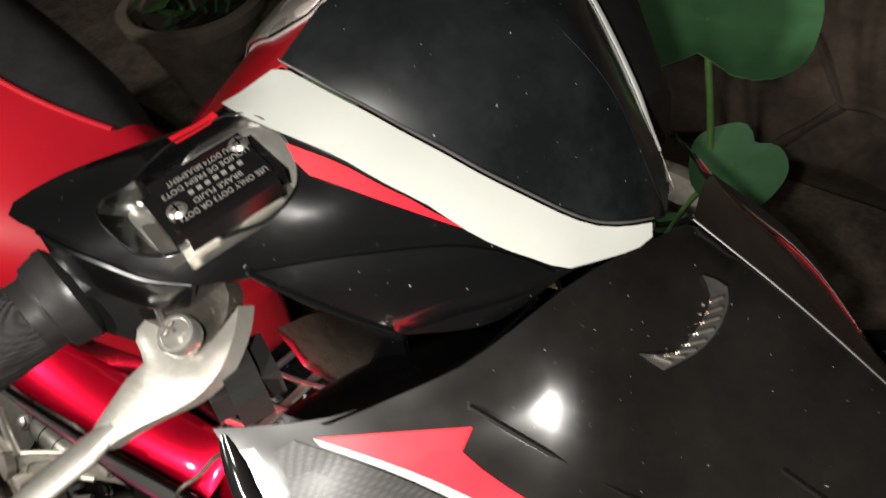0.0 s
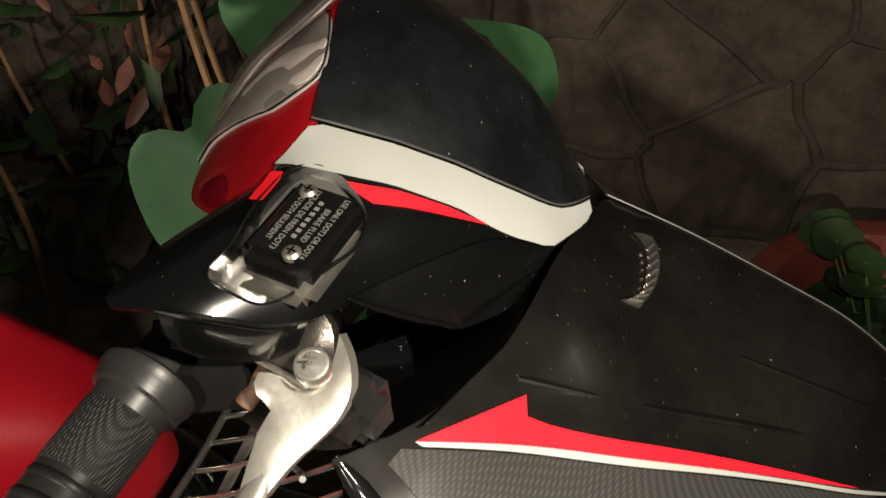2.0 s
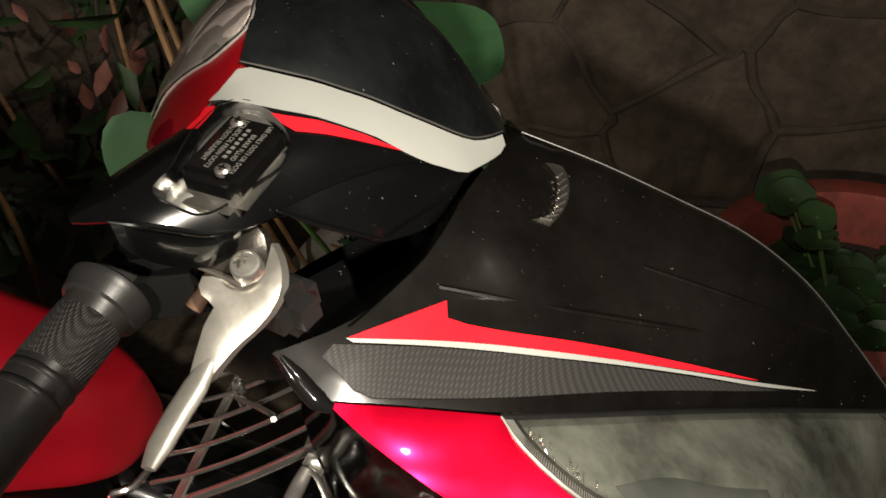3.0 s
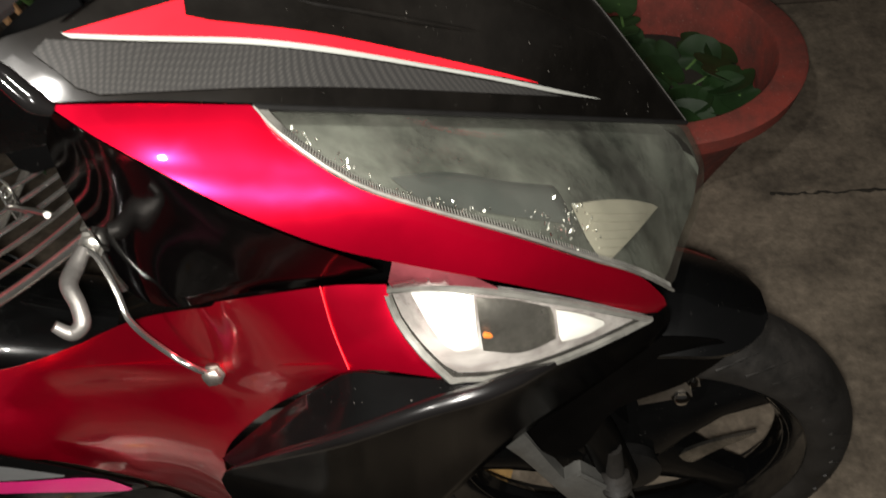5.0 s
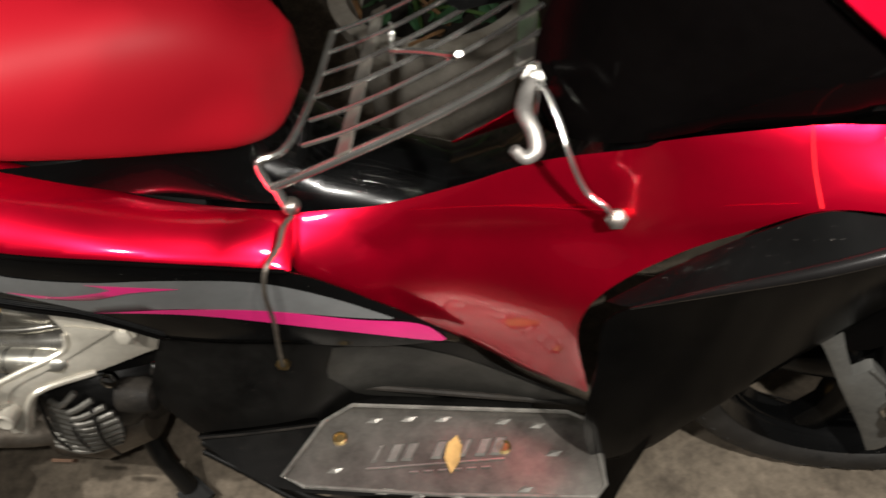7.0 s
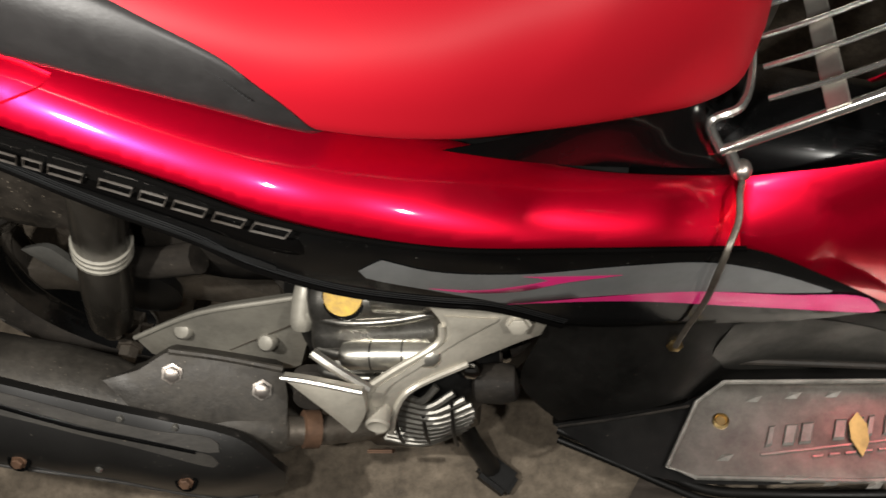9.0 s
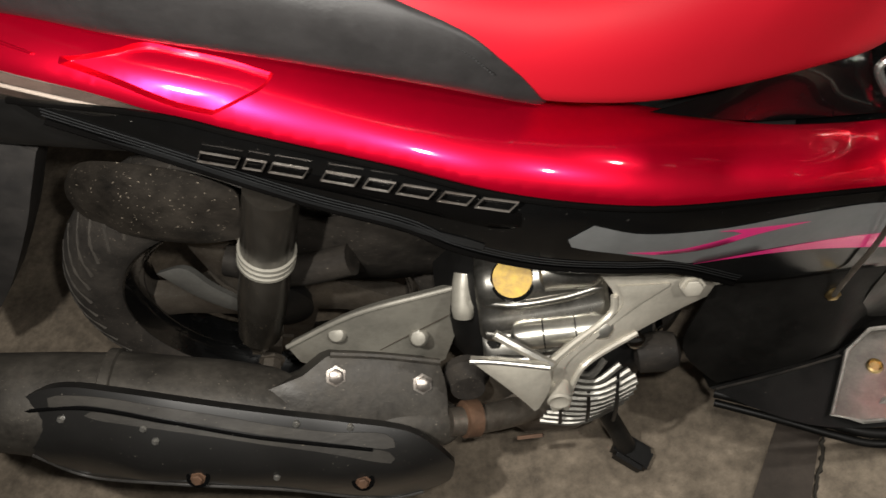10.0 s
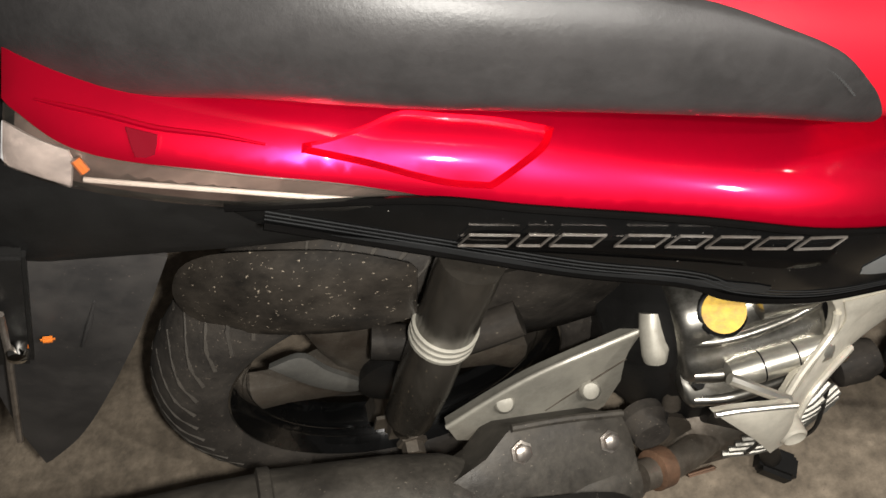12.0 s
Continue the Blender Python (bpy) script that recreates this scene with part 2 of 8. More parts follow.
DUSTY_METAL = mat("lit_dusty_steel", (0.075, 0.069, 0.06), 0.42, 0.25, other=(0.028, 0.025, 0.022), scale=40, bump=0.15, fine=0.5, spots=0.3, spot=(0.2, 0.17, 0.13), stretch=(0.4, 1, 1))
RUST = mat("rusty_clamp", (0.15, 0.082, 0.048), 0.7, 0.3, vary=0.5, scale=60, bump=0.4)
LENS = clear("headlamp_plastic", (0.93, 0.94, 0.9), 0.45, 0.06, 0.025)
LENS_CLEAR = clear("indicator_plastic", (0.97, 0.97, 0.95), 0.42, 0.04, 0.03)
SMOKED = clear("smoked_plastic", (0.75, 0.68, 0.64), 0.5, 0.05, 0.02)
GLASS = clear("dial_glass", (0.9, 0.88, 0.88), 0.5, 0.05, 0.08)
REFLECTOR = mat("lamp_reflector", (0.92, 0.91, 0.87), 0.3, 0.35, vary=0.15, scale=50, bump=0.15)
# cloudy light and dark tones paint blurred reflections into the bucket
BUCKET = mat("lamp_bucket", (0.25, 0.265, 0.235), 0.25, 0.45, other=(0.028, 0.033, 0.029), scale=26, bump=0.25, fine=0.3)
SHADE_PANEL = mat("grey_lamp_shade", (0.075, 0.085, 0.082), 0.3, 0.3, vary=0.4, scale=20)
CREAM = mat("cream_reflector", (0.34, 0.32, 0.26), 0.4, vary=0.2, scale=80)
AMBER = mat("amber_plastic", (0.6, 0.16, 0.02), 0.3, coat=0.5)
YELLOW = mat("yellow_sticker", (0.58, 0.37, 0.03), 0.5, other=(0.3, 0.17, 0.03), scale=150, bump=0.2)
BRASS = mat("brass_bolt", (0.5, 0.36, 0.16), 0.35, 1.0, vary=0.3, scale=80)
DRYLEAF = mat("dry_leaf", (0.5, 0.3, 0.1), 0.7, vary=0.4, scale=120, bump=0.2)
TREAD_RIM = mat("rubbed_tread_edge", (0.33, 0.315, 0.285), 0.33, 0.55, vary=0.5, scale=80, bump=0.1)
TREADMETAL = mat("worn_tread_metal", (0.29, 0.27, 0.242), 0.34, 0.78, other=(0.13, 0.12, 0.106), scale=50, bump=0.1, fine=0.4, spots=0.3, spot=(0.10, 0.085, 0.075))
DIALWHITE = mat("silver_dial_plate", (0.9, 0.84, 0.8), 0.4, 0.0, other=(0.7, 0.64, 0.6), scale=30, bump=0.1)
DIALFACE = mat("silver_dial", (0.46, 0.42, 0.40), 0.3, 0.2, other=(0.17, 0.15, 0.145), scale=26, stretch=(1, 0.35, 1))
LEAF = mat("lotus_leaf", (0.058, 0.165, 0.066), 0.6, vary=0.25, scale=40, bump=0.1)
LEAF_DARK = mat("dark_foliage", (0.034, 0.076, 0.022), 0.55, vary=0.5, scale=30)
# darker copy of the foliage, for leaves lying in the pot's shade
LEAF_POT = mat("shaded_leaf", (0.02, 0.052, 0.014), 0.5, vary=0.5, scale=30)
LEAF_ROSE = mat("young_rose_leaf", (0.22, 0.085, 0.065), 0.5, vary=0.4, scale=40)
STEM = mat("stem", (0.1, 0.2, 0.05), 0.6, vary=0.3, scale=60)
REED = mat("dry_reed", (0.4, 0.22, 0.1), 0.6, vary=0.3, scale=60)
CLAY = mat("red_clay", (0.34, 0.058, 0.041), 0.7, other=(0.13, 0.045, 0.034), scale=30, bump=0.4, spots=0.4, spot=(0.45, 0.36, 0.3), fine=0.3)
POTWHITE = mat("stained_white_plastic", (0.68, 0.63, 0.55), 0.55, other=(0.36, 0.32, 0.26), scale=15, spots=0.3)
STRIP_DARK = mat("dark_joint_shadow", (0.075, 0.058, 0.045), 0.85, other=(0.04, 0.031, 0.024), scale=22, bump=0.6, fine=0.5)
SOIL = mat("soil", (0.03, 0.025, 0.018), 0.9, bump=1.0, scale=60, vary=0.4)
CONCRETE = mat("worn_concrete", (0.40, 0.325, 0.242), 0.85, other=(0.17, 0.138, 0.104), scale=22, bump=0.9, fine=0.8, spots=0.8, spot=(0.13, 0.11, 0.09))
GLINT = mat("mirror_facet", (0.8, 0.8, 0.76), 0.12, 1.0)
MARKER_RED = mat("rose_plastic", (0.22, 0.05, 0.06), 0.2, 0.2, 0.5, vary=0.3, scale=60)
# shade of the slot and dial pocket, put into flat dark patches
DARK_RED = mat("shaded_red", (0.085, 0.002, 0.006), 0.5, specular=0.02)
# pale tone painting the lit edges of cowl and visor
EDGE = mat("pale_edge", (0.055, 0.052, 0.049), 0.4, vary=0.4, scale=80)
LETTER = mat("raised_white_print", (0.13, 0.125, 0.115), 0.6)
SEAL = mat("hazy_lens_edge", (0.2, 0.195, 0.175), 0.35, 0.2, 0.4, vary=0.5, scale=80)
DISH = mat("faceted_mirror", (0.95, 0.94, 0.9), 0.35, 0.2, vary=0.08, scale=60, bump=0.1)
STONE = mat("dark_wall_stone", (0.15, 0.112, 0.08), 0.85, other=(0.06, 0.045, 0.034), scale=22, bump=1.0, fine=0.5)
JOINT = mat("wall_mortar", (0.085, 0.065, 0.049), 0.9, bump=1.0, scale=40, vary=0.4)


# ---- shaping helpers ----
def mesh(name, verts, faces, material, parent=None, label="", smooth=40):
    me = bpy.data.meshes.new(name)
    me.from_pydata([tuple(map(float, v)) for v in verts], [], [tuple(map(int, f)) for f in faces])
    bm = bmesh.new()
    bm.from_mesh(me)
    bmesh.ops.recalc_face_normals(bm, faces=bm.faces[:])
    for f in bm.faces:
        f.smooth = True
    for e in bm.edges:
        e.smooth = len(e.link_faces) == 2 and e.calc_face_angle(3.0) < radians(smooth)
    bm.to_mesh(me)
    bm.free()
    me.materials.append(material)
    ob = new(name, me)
    if parent:
        ob.parent = parent
        ob.matrix_parent_inverse = Matrix.Translation(-parent.location)
    if label:
        tagged(ob, label)
    return ob


def evenly(loop, step):
    """The same closed flat line with its points about one step apart."""
    a = np.vstack([loop, loop[:1]])
    s = np.r_[0, np.cumsum(np.linalg.norm(np.diff(a, axis=0), axis=1))]
    n = max(8, int(round(s[-1] / step)))
    t = np.linspace(0, s[-1], n, endpoint=False)
    return np.c_[np.interp(t, s, a[:, 0]), np.interp(t, s, a[:, 1])]


def inset(loop, d):
    """Points of a closed flat line moved inwards by d, those that stay clear of it."""
    t = np.roll(loop, -1, 0) - np.roll(loop, 1, 0)
    t /= np.maximum(np.linalg.norm(t, axis=1), 1e-9)[:, None]
    area = (loop[:, 0] * np.roll(loop[:, 1], -1) - np.roll(loop[:, 0], -1) * loop[:, 1]).sum()
    p = loop + np.c_[-t[:, 1], t[:, 0]] * (d if area > 0 else -d)
    ok, dist = within(loop, p)
    return p[ok & (dist > 0.8 * d)]


def fill(loop, step, lines=()):
    """Triangles inside a flat closed line, with rows along its edge and along the given lines, and a grid between."""
    from mathutils.geometry import delaunay_2d_cdt
    loop = evenly(loop, step)
    n = len(loop)
    rows = [inset(loop, step * 0.8)]
    for dent, width in lines:
        q = evenly(dent, step * 0.8)
        rows += [q, inset(q, width * 0.5), inset(q, width)]
    kept = np.zeros((0, 2))
    for q in rows:
        ok, dist = within(loop, q) if len(q) else (np.zeros(0, bool), np.zeros(0))
        q = q[ok & (dist > step * 0.35)] if len(q) else q
        if len(kept) and len(q):
            q = q[((q[:, None] - kept[None]) ** 2).sum(-1).min(1) > (step * 0.3) ** 2]
        kept = np.vstack([kept, q])
    lo, hi = loop.min(0), loop.max(0)
    gx, gy = np.meshgrid(np.arange(lo[0], hi[0], step), np.arange(lo[1], hi[1], step * 0.87))
    gx = gx + (np.arange(gx.shape[0]) % 2)[:, None] * step * 0.5
    pts = np.c_[gx.ravel(), gy.ravel()]
    ok, dist = within(loop, pts)
    pts = pts[ok & (dist > step * 1.35)]
    if len(kept) and len(pts):
        pts = pts[((pts[:, None] - kept[None]) ** 2).sum(-1).min(1) > (step * 0.6) ** 2]
    co = [Vector(p) for p in np.vstack([loop, kept, pts])]
    out = delaunay_2d_cdt(co, [(i, (i + 1) % n) for i in range(n)], [], 1, 1e-7)
    return np.array([tuple(v) for v in out[0]]), [tuple(f) for f in out[2]]


def edges_of(faces):
    count = {}
    for f in faces:
        for i in range(len(f)):
            e = (f[i], f[(i + 1) % len(f)])
            if (e[1], e[0]) in count:
                count[(e[1], e[0])] = 0
            else:
                count[e] = 1
    return [e for e, k in count.items() if k]


def within(poly, pts):
    a, b = poly, np.roll(poly, -1, 0)
    x, y = pts[:, :1], pts[:, 1:]
    cross = (a[:, 1] > y) != (b[:, 1] > y)
    xs = (b[:, 0] - a[:, 0]) * (y - a[:, 1]) / np.where(b[:, 1] == a[:, 1], 1e-9, b[:, 1] - a[:, 1]) + a[:, 0]
    ok = (cross & (x < xs)).sum(1) % 2 == 1
    d = b - a
    s = np.clip(((pts[:, None] - a) * d).sum(-1) / np.maximum((d * d).sum(-1), 1e-12), 0, 1)
    dist = np.sqrt((((a + s[..., None] * d) - pts[:, None]) ** 2).sum(-1).min(1))
    return ok, dist


def shell(name, parent, material, rim, pins=(), thick=0.003, step=0.011, off=0.0, skin=None, dents=(), mirror=None, label="", roll=0.0012, droop=0.0, rise=0.0, out=(0, -0.75, 0.66), stiff=2e-4, sink=0.0):
    """A moulded panel: a curved skin cut along its rim, with thickness and a rounded edge. mirror: the middle plane, for a twin on the other side."""
    s = skin or Skin(rim, pins, out, stiff)
    loop = s.uv(bend(rim))
    uv, faces = fill(loop, step, [(s.uv(bend(d[0])), d[2]) for d in dents])
    h = np.full(len(uv), off)
    for dent, depth, width in dents:
        ok, dist = within(s.uv(bend(dent)), uv)
        k = np.clip(dist / width, 0, 1)
        h -= np.where(ok, depth * (3 * k**2 - 2 * k**3), 0)
    side = edges_of(faces)
    rimset = {i for e in side for i in e}
    for i in rimset:
        h[i] -= roll
    if rise:
        s.puff(uv, faces, rimset, rise)
    base = s.mid + uv[:, :1] * s.u + uv[:, 1:] * s.v + (s.height(uv) + h)[:, None] * s.n
    back = base - s.n * thick
    n = len(uv)
    faces = [tuple(f) for f in faces]
    allf = faces + [tuple(n + i for i in reversed(f)) for f in faces] + [(a, n + a, n + b, b) for a, b in side]
    verts = np.vstack([base, back])
    ob = mesh(name, verts, allf, material, parent, label)
    if mirror is not None:
        twin = verts.copy()
        if isinstance(mirror, tuple):
            at, way = np.array(mirror[0]), np.array(mirror[1])
            twin -= 2 * ((twin - at) @ way)[:, None] * way
        else:
            away = np.maximum(mirror - twin[:, 1], 0)
            twin[:, 1] = mirror + (1 - 0.6 * droop) * away
            twin[:, 2] -= droop * away + sink
        mesh(name, twin, allf, material, parent, label)
    SKINS[name] = s
    return ob, s


SKINS = {}


def film(name, parent, material, skin, rim, off=0.0012, step=0.012, label="", mirror=None, droop=0.0):
    """Thin printed film lying on a panel."""
    return shell(name, parent, material, rim, thick=0.0007, step=step, off=off, skin=skin, label=label, mirror=mirror, roll=0.0, droop=droop)[0]


def tube(name, parent, material, line, radius, sides=10, smooth=True, label="", flat=1.0, n=6):
    """A bar of round or oval section along a line. radius: a number, or one for each place."""
    p = bend(line, closed=False, n=n) if smooth else np.array([q[:3] for q in line], float)
    r = np.interp(np.linspace(0, 1, len(p)), np.linspace(0, 1, len(line)), radius if isinstance(radius, (list, tuple)) else [radius] * len(line))
    verts, faces = [], []
    side = None
    for i, c in enumerate(p):
        d = p[min(i + 1, len(p) - 1)] - p[max(i - 1, 0)]
        d = d / max(np.linalg.norm(d), 1e-9)
        if side is None:
            side = np.cross(d, (0, 0, 1) if abs(d[2]) < 0.9 else (1, 0, 0))
        side = side - d * (side @ d)
        side = side / np.linalg.norm(side)
        up = np.cross(side, d)
        for k in range(sides):
            a = 2 * math.pi * k / sides
            verts.append(c + r[i] * (math.cos(a) * side + flat * math.sin(a) * up))
    m = len(p)
    for i in range(m - 1):
        for k in range(sides):
            l = (k + 1) % sides
            faces.append((i * sides + k, i * sides + l, (i + 1) * sides + l, (i + 1) * sides + k))
    faces += [tuple(range(sides)), tuple((m - 1) * sides + k for k in range(sides))]
    return mesh(name, verts, faces, material, parent, label)


def turned(name, parent, material, foot, tip, profile, sides=24, label=""):
    """A turned part: rings of (metres along the axis, radius) from foot towards tip."""
    foot, tip = np.array(foot, float), np.array(tip, float)
    d = (tip - foot) / np.linalg.norm(tip - foot)
    side = np.cross(d, (0, 0, 1) if abs(d[2]) < 0.9 else (1, 0, 0))
    side /= np.linalg.norm(side)
    up = np.cross(side, d)
    verts, faces = [], []
    for s, r in profile:
        for k in range(sides):
            a = 2 * math.pi * k / sides
            verts.append(foot + d * s + max(r, 1e-4) * (math.cos(a) * side + math.sin(a) * up))
    m = len(profile)
    for i in range(m - 1):
        for k in range(sides):
            l = (k + 1) % sides
            faces.append((i * sides + k, i * sides + l, (i + 1) * sides + l, (i + 1) * sides + k))
    faces += [tuple(range(sides)), tuple((m - 1) * sides + k for k in range(sides))]
    return mesh(name, verts, faces, material, parent, label)


def ring(name, parent, material, centre, profile, sides=72, label="", start=0.0, end=360.0):
    """A wheel-like part about a level axle along y: a closed outline of (radius, y) swept round."""
    whole = end - start >= 360
    verts, faces = [], []
    m = len(profile)
    count = sides if whole else sides + 1
    for k in range(count):
        a = radians(start + (end - start) * k / sides)
        for r, y in profile:
            verts.append((centre[0] + r * math.cos(a), centre[1] + y, centre[2] + r * math.sin(a)))
    for k in range(sides):
        l = (k + 1) % count
        for i in range(m):
            j = (i + 1) % m
            faces.append((k * m + i, k * m + j, l * m + j, l * m + i))
    if not whole:
        faces += [tuple(range(m)), tuple(sides * m + i for i in range(m))]
    return mesh(name, verts, faces, material, parent, label)


def block(name, parent, material, centre, size, along=(1, 0, 0), up=(0, 0, 1), bevel=0.003, label="", taper=1.0):
    """A rounded block: size along its own length, depth and height."""
    x = Vector(along).normalized()
    z = Vector(up)
    z = (z - x * z.dot(x)).normalized()
    y = z.cross(x)
    bm = bmesh.new()
    bmesh.ops.create_cube(bm, size=1.0)
    for v in bm.verts:
        k = taper if v.co.z > 0 else 1.0
        v.co = Vector((v.co.x * size[0] * k, v.co.y * size[1] * k, v.co.z * size[2]))
    if bevel:
        bmesh.ops.bevel(bm, geom=bm.edges[:], offset=bevel, segments=2, affect="EDGES", clamp_overlap=True)
    m = Matrix((x, y, z)).transposed().to_4x4()
    bm.transform(Matrix.Translation(centre) @ m)
    verts, faces = [v.co[:] for v in bm.verts], [[v.index for v in f.verts] for f in bm.faces]
    bm.verts.index_update()
    faces = [[v.index for v in f.verts] for f in bm.faces]
    bm.free()
    return mesh(name, verts, faces, material, parent, label)


def loft(name, parent, material, sections, label="", sides=28):
    """Rounded sections along x: (x, middle y, half width, bottom z, top z, roundness)."""
    verts, faces = [], []
    for x, yc, w, lo, hi, e in sections:
        for k in range(sides):
            a = 2 * math.pi * k / sides
            c, s = math.cos(a), math.sin(a)
            verts.append((x, yc + w * math.copysign(abs(c) ** e, c), (lo + hi) / 2 + (hi - lo) / 2 * math.copysign(abs(s) ** e, s)))
    m = len(sections)
    for i in range(m - 1):
        for k in range(sides):
            l = (k + 1) % sides
            faces.append((i * sides + k, i * sides + l, (i + 1) * sides + l, (i + 1) * sides + k))
    faces += [tuple(range(sides)), tuple((m - 1) * sides + k for k in range(sides))]
    return mesh(name, verts, faces, material, parent, label)


def bolt(name, parent, place, way, r=0.007, material=None, length=0.006):
    """A hexagon-headed bolt with a washer."""
    p, w = np.array(place, float), np.array(way, float)
    w /= np.linalg.norm(w)
    h = turned(name, parent, material or CHROME_DULL, p, p + w, [(-0.004, r * 1.35), (0.0012, r * 1.35), (0.0015, r), (length, r), (length + 0.001, r * 0.8)], 6)
    return h


def thing(name, label, category, base=(0, 0, 0)):
    ob = new(name)
    ob.location = base
    ob.empty_display_size = 0.05
    return tagged(ob, label, category)


def bend(rim, closed=True, n=6):
    """A smooth line through the given places; a fourth number marks a corner."""
    p = [np.array(q[:3], float) for q in rim]
    hard = [len(q) > 3 for q in rim]
    m, out = len(p), []
    for i in range(m if closed else m - 1):
        a, b = p[i], p[(i + 1) % m]
        before = p[i - 1] if (closed or i > 0) and not hard[i] else a - (b - a) * 0.5
        after = p[(i + 2) % m] if (closed or i + 2 < m) and not hard[(i + 1) % m] else b + (b - a) * 0.5
        la, lb, lc = (max(np.linalg.norm(d), 1e-6) ** 0.5 for d in (a - before, b - a, after - b))
        ta = lb * ((a - before) / la - (b - before) / (la + lb) + (b - a) / lb) if not hard[i] else b - a
        tb = lb * ((b - a) / lb - (after - a) / (lb + lc) + (after - b) / lc) if not hard[(i + 1) % m] else b - a
        for k in range(n):
            s = k / n
            out.append((2*s**3 - 3*s**2 + 1)*a + (s**3 - 2*s**2 + s)*ta + (3*s**2 - 2*s**3)*b + (s**3 - s**2)*tb)
    if not closed:
        out.append(p[-1])
    return np.array(out)


class Skin:
    """A thin-plate surface through a closed rim and some places inside it."""

    def __init__(self, rim, pins=(), out=(0, -0.75, 0.66), stiff=2e-4):
        self.rim = bend(rim)
        pts = np.vstack([self.rim[::2], *[np.array([q], float) for q in pins]])
        self.mid = self.rim.mean(0)
        n = np.array(out, float)
        n = n / np.linalg.norm(n)
        u = np.array((1.0, 0, 0)) if abs(n[0]) < 0.6 else np.array((0, -1.0, 0))
        u = u - n * (u @ n)
        self.u, self.n = u / np.linalg.norm(u), n
        self.v = np.cross(n, self.u)
        self.at_uv = self.uv(pts)
        h = (pts - self.mid) @ n
        k = len(pts)
        a = np.zeros((k + 3, k + 3))
        a[:k, :k] = self.kernel(self.at_uv, self.at_uv) + np.eye(k) * stiff
        a[:k, k:] = np.c_[np.ones(k), self.at_uv]
        a[k:, :k] = a[:k, k:].T
        self.w = np.linalg.solve(a, np.r_[h, 0, 0, 0])
        self.dome = None

    @staticmethod
    def kernel(a, b):
        r2 = ((a[:, None] - b[None]) ** 2).sum(-1)
        return 0.5 * r2 * np.log(r2 + 1e-12)

    def uv(self, p):
        d = np.atleast_2d(p) - self.mid
        return np.c_[d @ self.u, d @ self.v]

    def height(self, uv):
        flat = self.kernel(uv, self.at_uv) @ self.w[:-3] + np.c_[np.ones(len(uv)), uv] @ self.w[-3:]
        if self.dome is None:
            return flat
        d2 = ((uv[:, None] - self.dome[0][None]) ** 2).sum(-1)
        near = np.argpartition(d2, 3, axis=1)[:, :4]
        k = 1 / (np.take_along_axis(d2, near, 1) + 1e-8)
        return flat + (k * self.dome[1][near]).sum(1) / k.sum(1)

    def puff(self, uv, faces, rimset, rise):
        """Blow the panel up like a pillow held at its rim, by rise at most."""
        n = len(uv)
        t = np.array([f[:3] for f in faces])
        free = np.ones(n)
        free[list(rimset)] = 0
        load, pairs, heavy = np.zeros(n), [], []
        for i in range(3):
            a, b, c = t[:, i], t[:, (i + 1) % 3], t[:, (i + 2) % 3]
            p, q = uv[b] - uv[a], uv[c] - uv[a]
            area = np.maximum(np.abs(p[:, 0] * q[:, 1] - p[:, 1] * q[:, 0]), 1e-10)
            load += np.bincount(a, area / 6, n)
            pairs.append(np.c_[b, c])
            heavy.append(np.clip((p * q).sum(1) / area, -0.3, 6.0) * 0.5)
        e, k = np.vstack(pairs), np.concatenate(heavy)
        deg = np.bincount(e[:, 0], k, n) + np.bincount(e[:, 1], k, n)

        def lap(x):
            x = x * free
            y = deg * x - np.bincount(e[:, 0], k * x[e[:, 1]], n) - np.bincount(e[:, 1], k * x[e[:, 0]], n)
            return y * free

        load = load / load.mean() * free
        x, r = np.zeros(n), load.copy()
        p, rr = r.copy(), float(r @ r)
        start = rr
        for _ in range(900):
            q = lap(p)
            a = rr / max(p @ q, 1e-12)
            x, r = x + a * p, r - a * q
            new_rr = r @ r
            if new_rr < 1e-7 * start:
                break
            p, rr = r + p * new_rr / rr, new_rr
        self.dome = (uv, x / x.max() * rise)
        return self.dome[1]

    def place(self, uv, off=0.0):
        uv = np.atleast_2d(uv)
        return self.mid + uv[:, :1] * self.u + uv[:, 1:] * self.v + (self.height(uv) + off)[:, None] * self.n


# ---- lines of the panels ----
COWL = [
    (0.933, -0.185, 0.959, 1), (0.958, -0.19, 0.93, 1), (1.002, -0.18, 0.919), (1.048, -0.165, 0.901),
    (1.099, -0.125, 0.86), (1.145, -0.085, 0.819), (1.227, -0.02, 0.753), (1.33, 0.05, 0.682, 1),
    (1.28, 0.05, 0.759), (1.239, 0.05, 0.817), (1.193, 0.05, 0.861), (1.145, 0.05, 0.89),
    (1.087, 0.05, 0.922), (1.033, 0.05, 0.947, 1), (1.014, -0.02, 0.958), (0.998, -0.085, 0.952),
    (0.981, -0.115, 0.945), (0.962, -0.15, 0.949),
]
COWL_PINS = [
    (1.039, -0.057, 0.932),
    (1.06, -0.018, 0.918), (1.008, -0.101, 0.924), (1.111, -0.066, 0.871), (1.2, -0.03, 0.81),
    (1.019, -0.067, 0.934), (1.024, -0.078, 0.925), (1.038, -0.078, 0.920),
    (1.047, -0.067, 0.924), (1.042, -0.056, 0.932), (1.028, -0.056, 0.937),
]
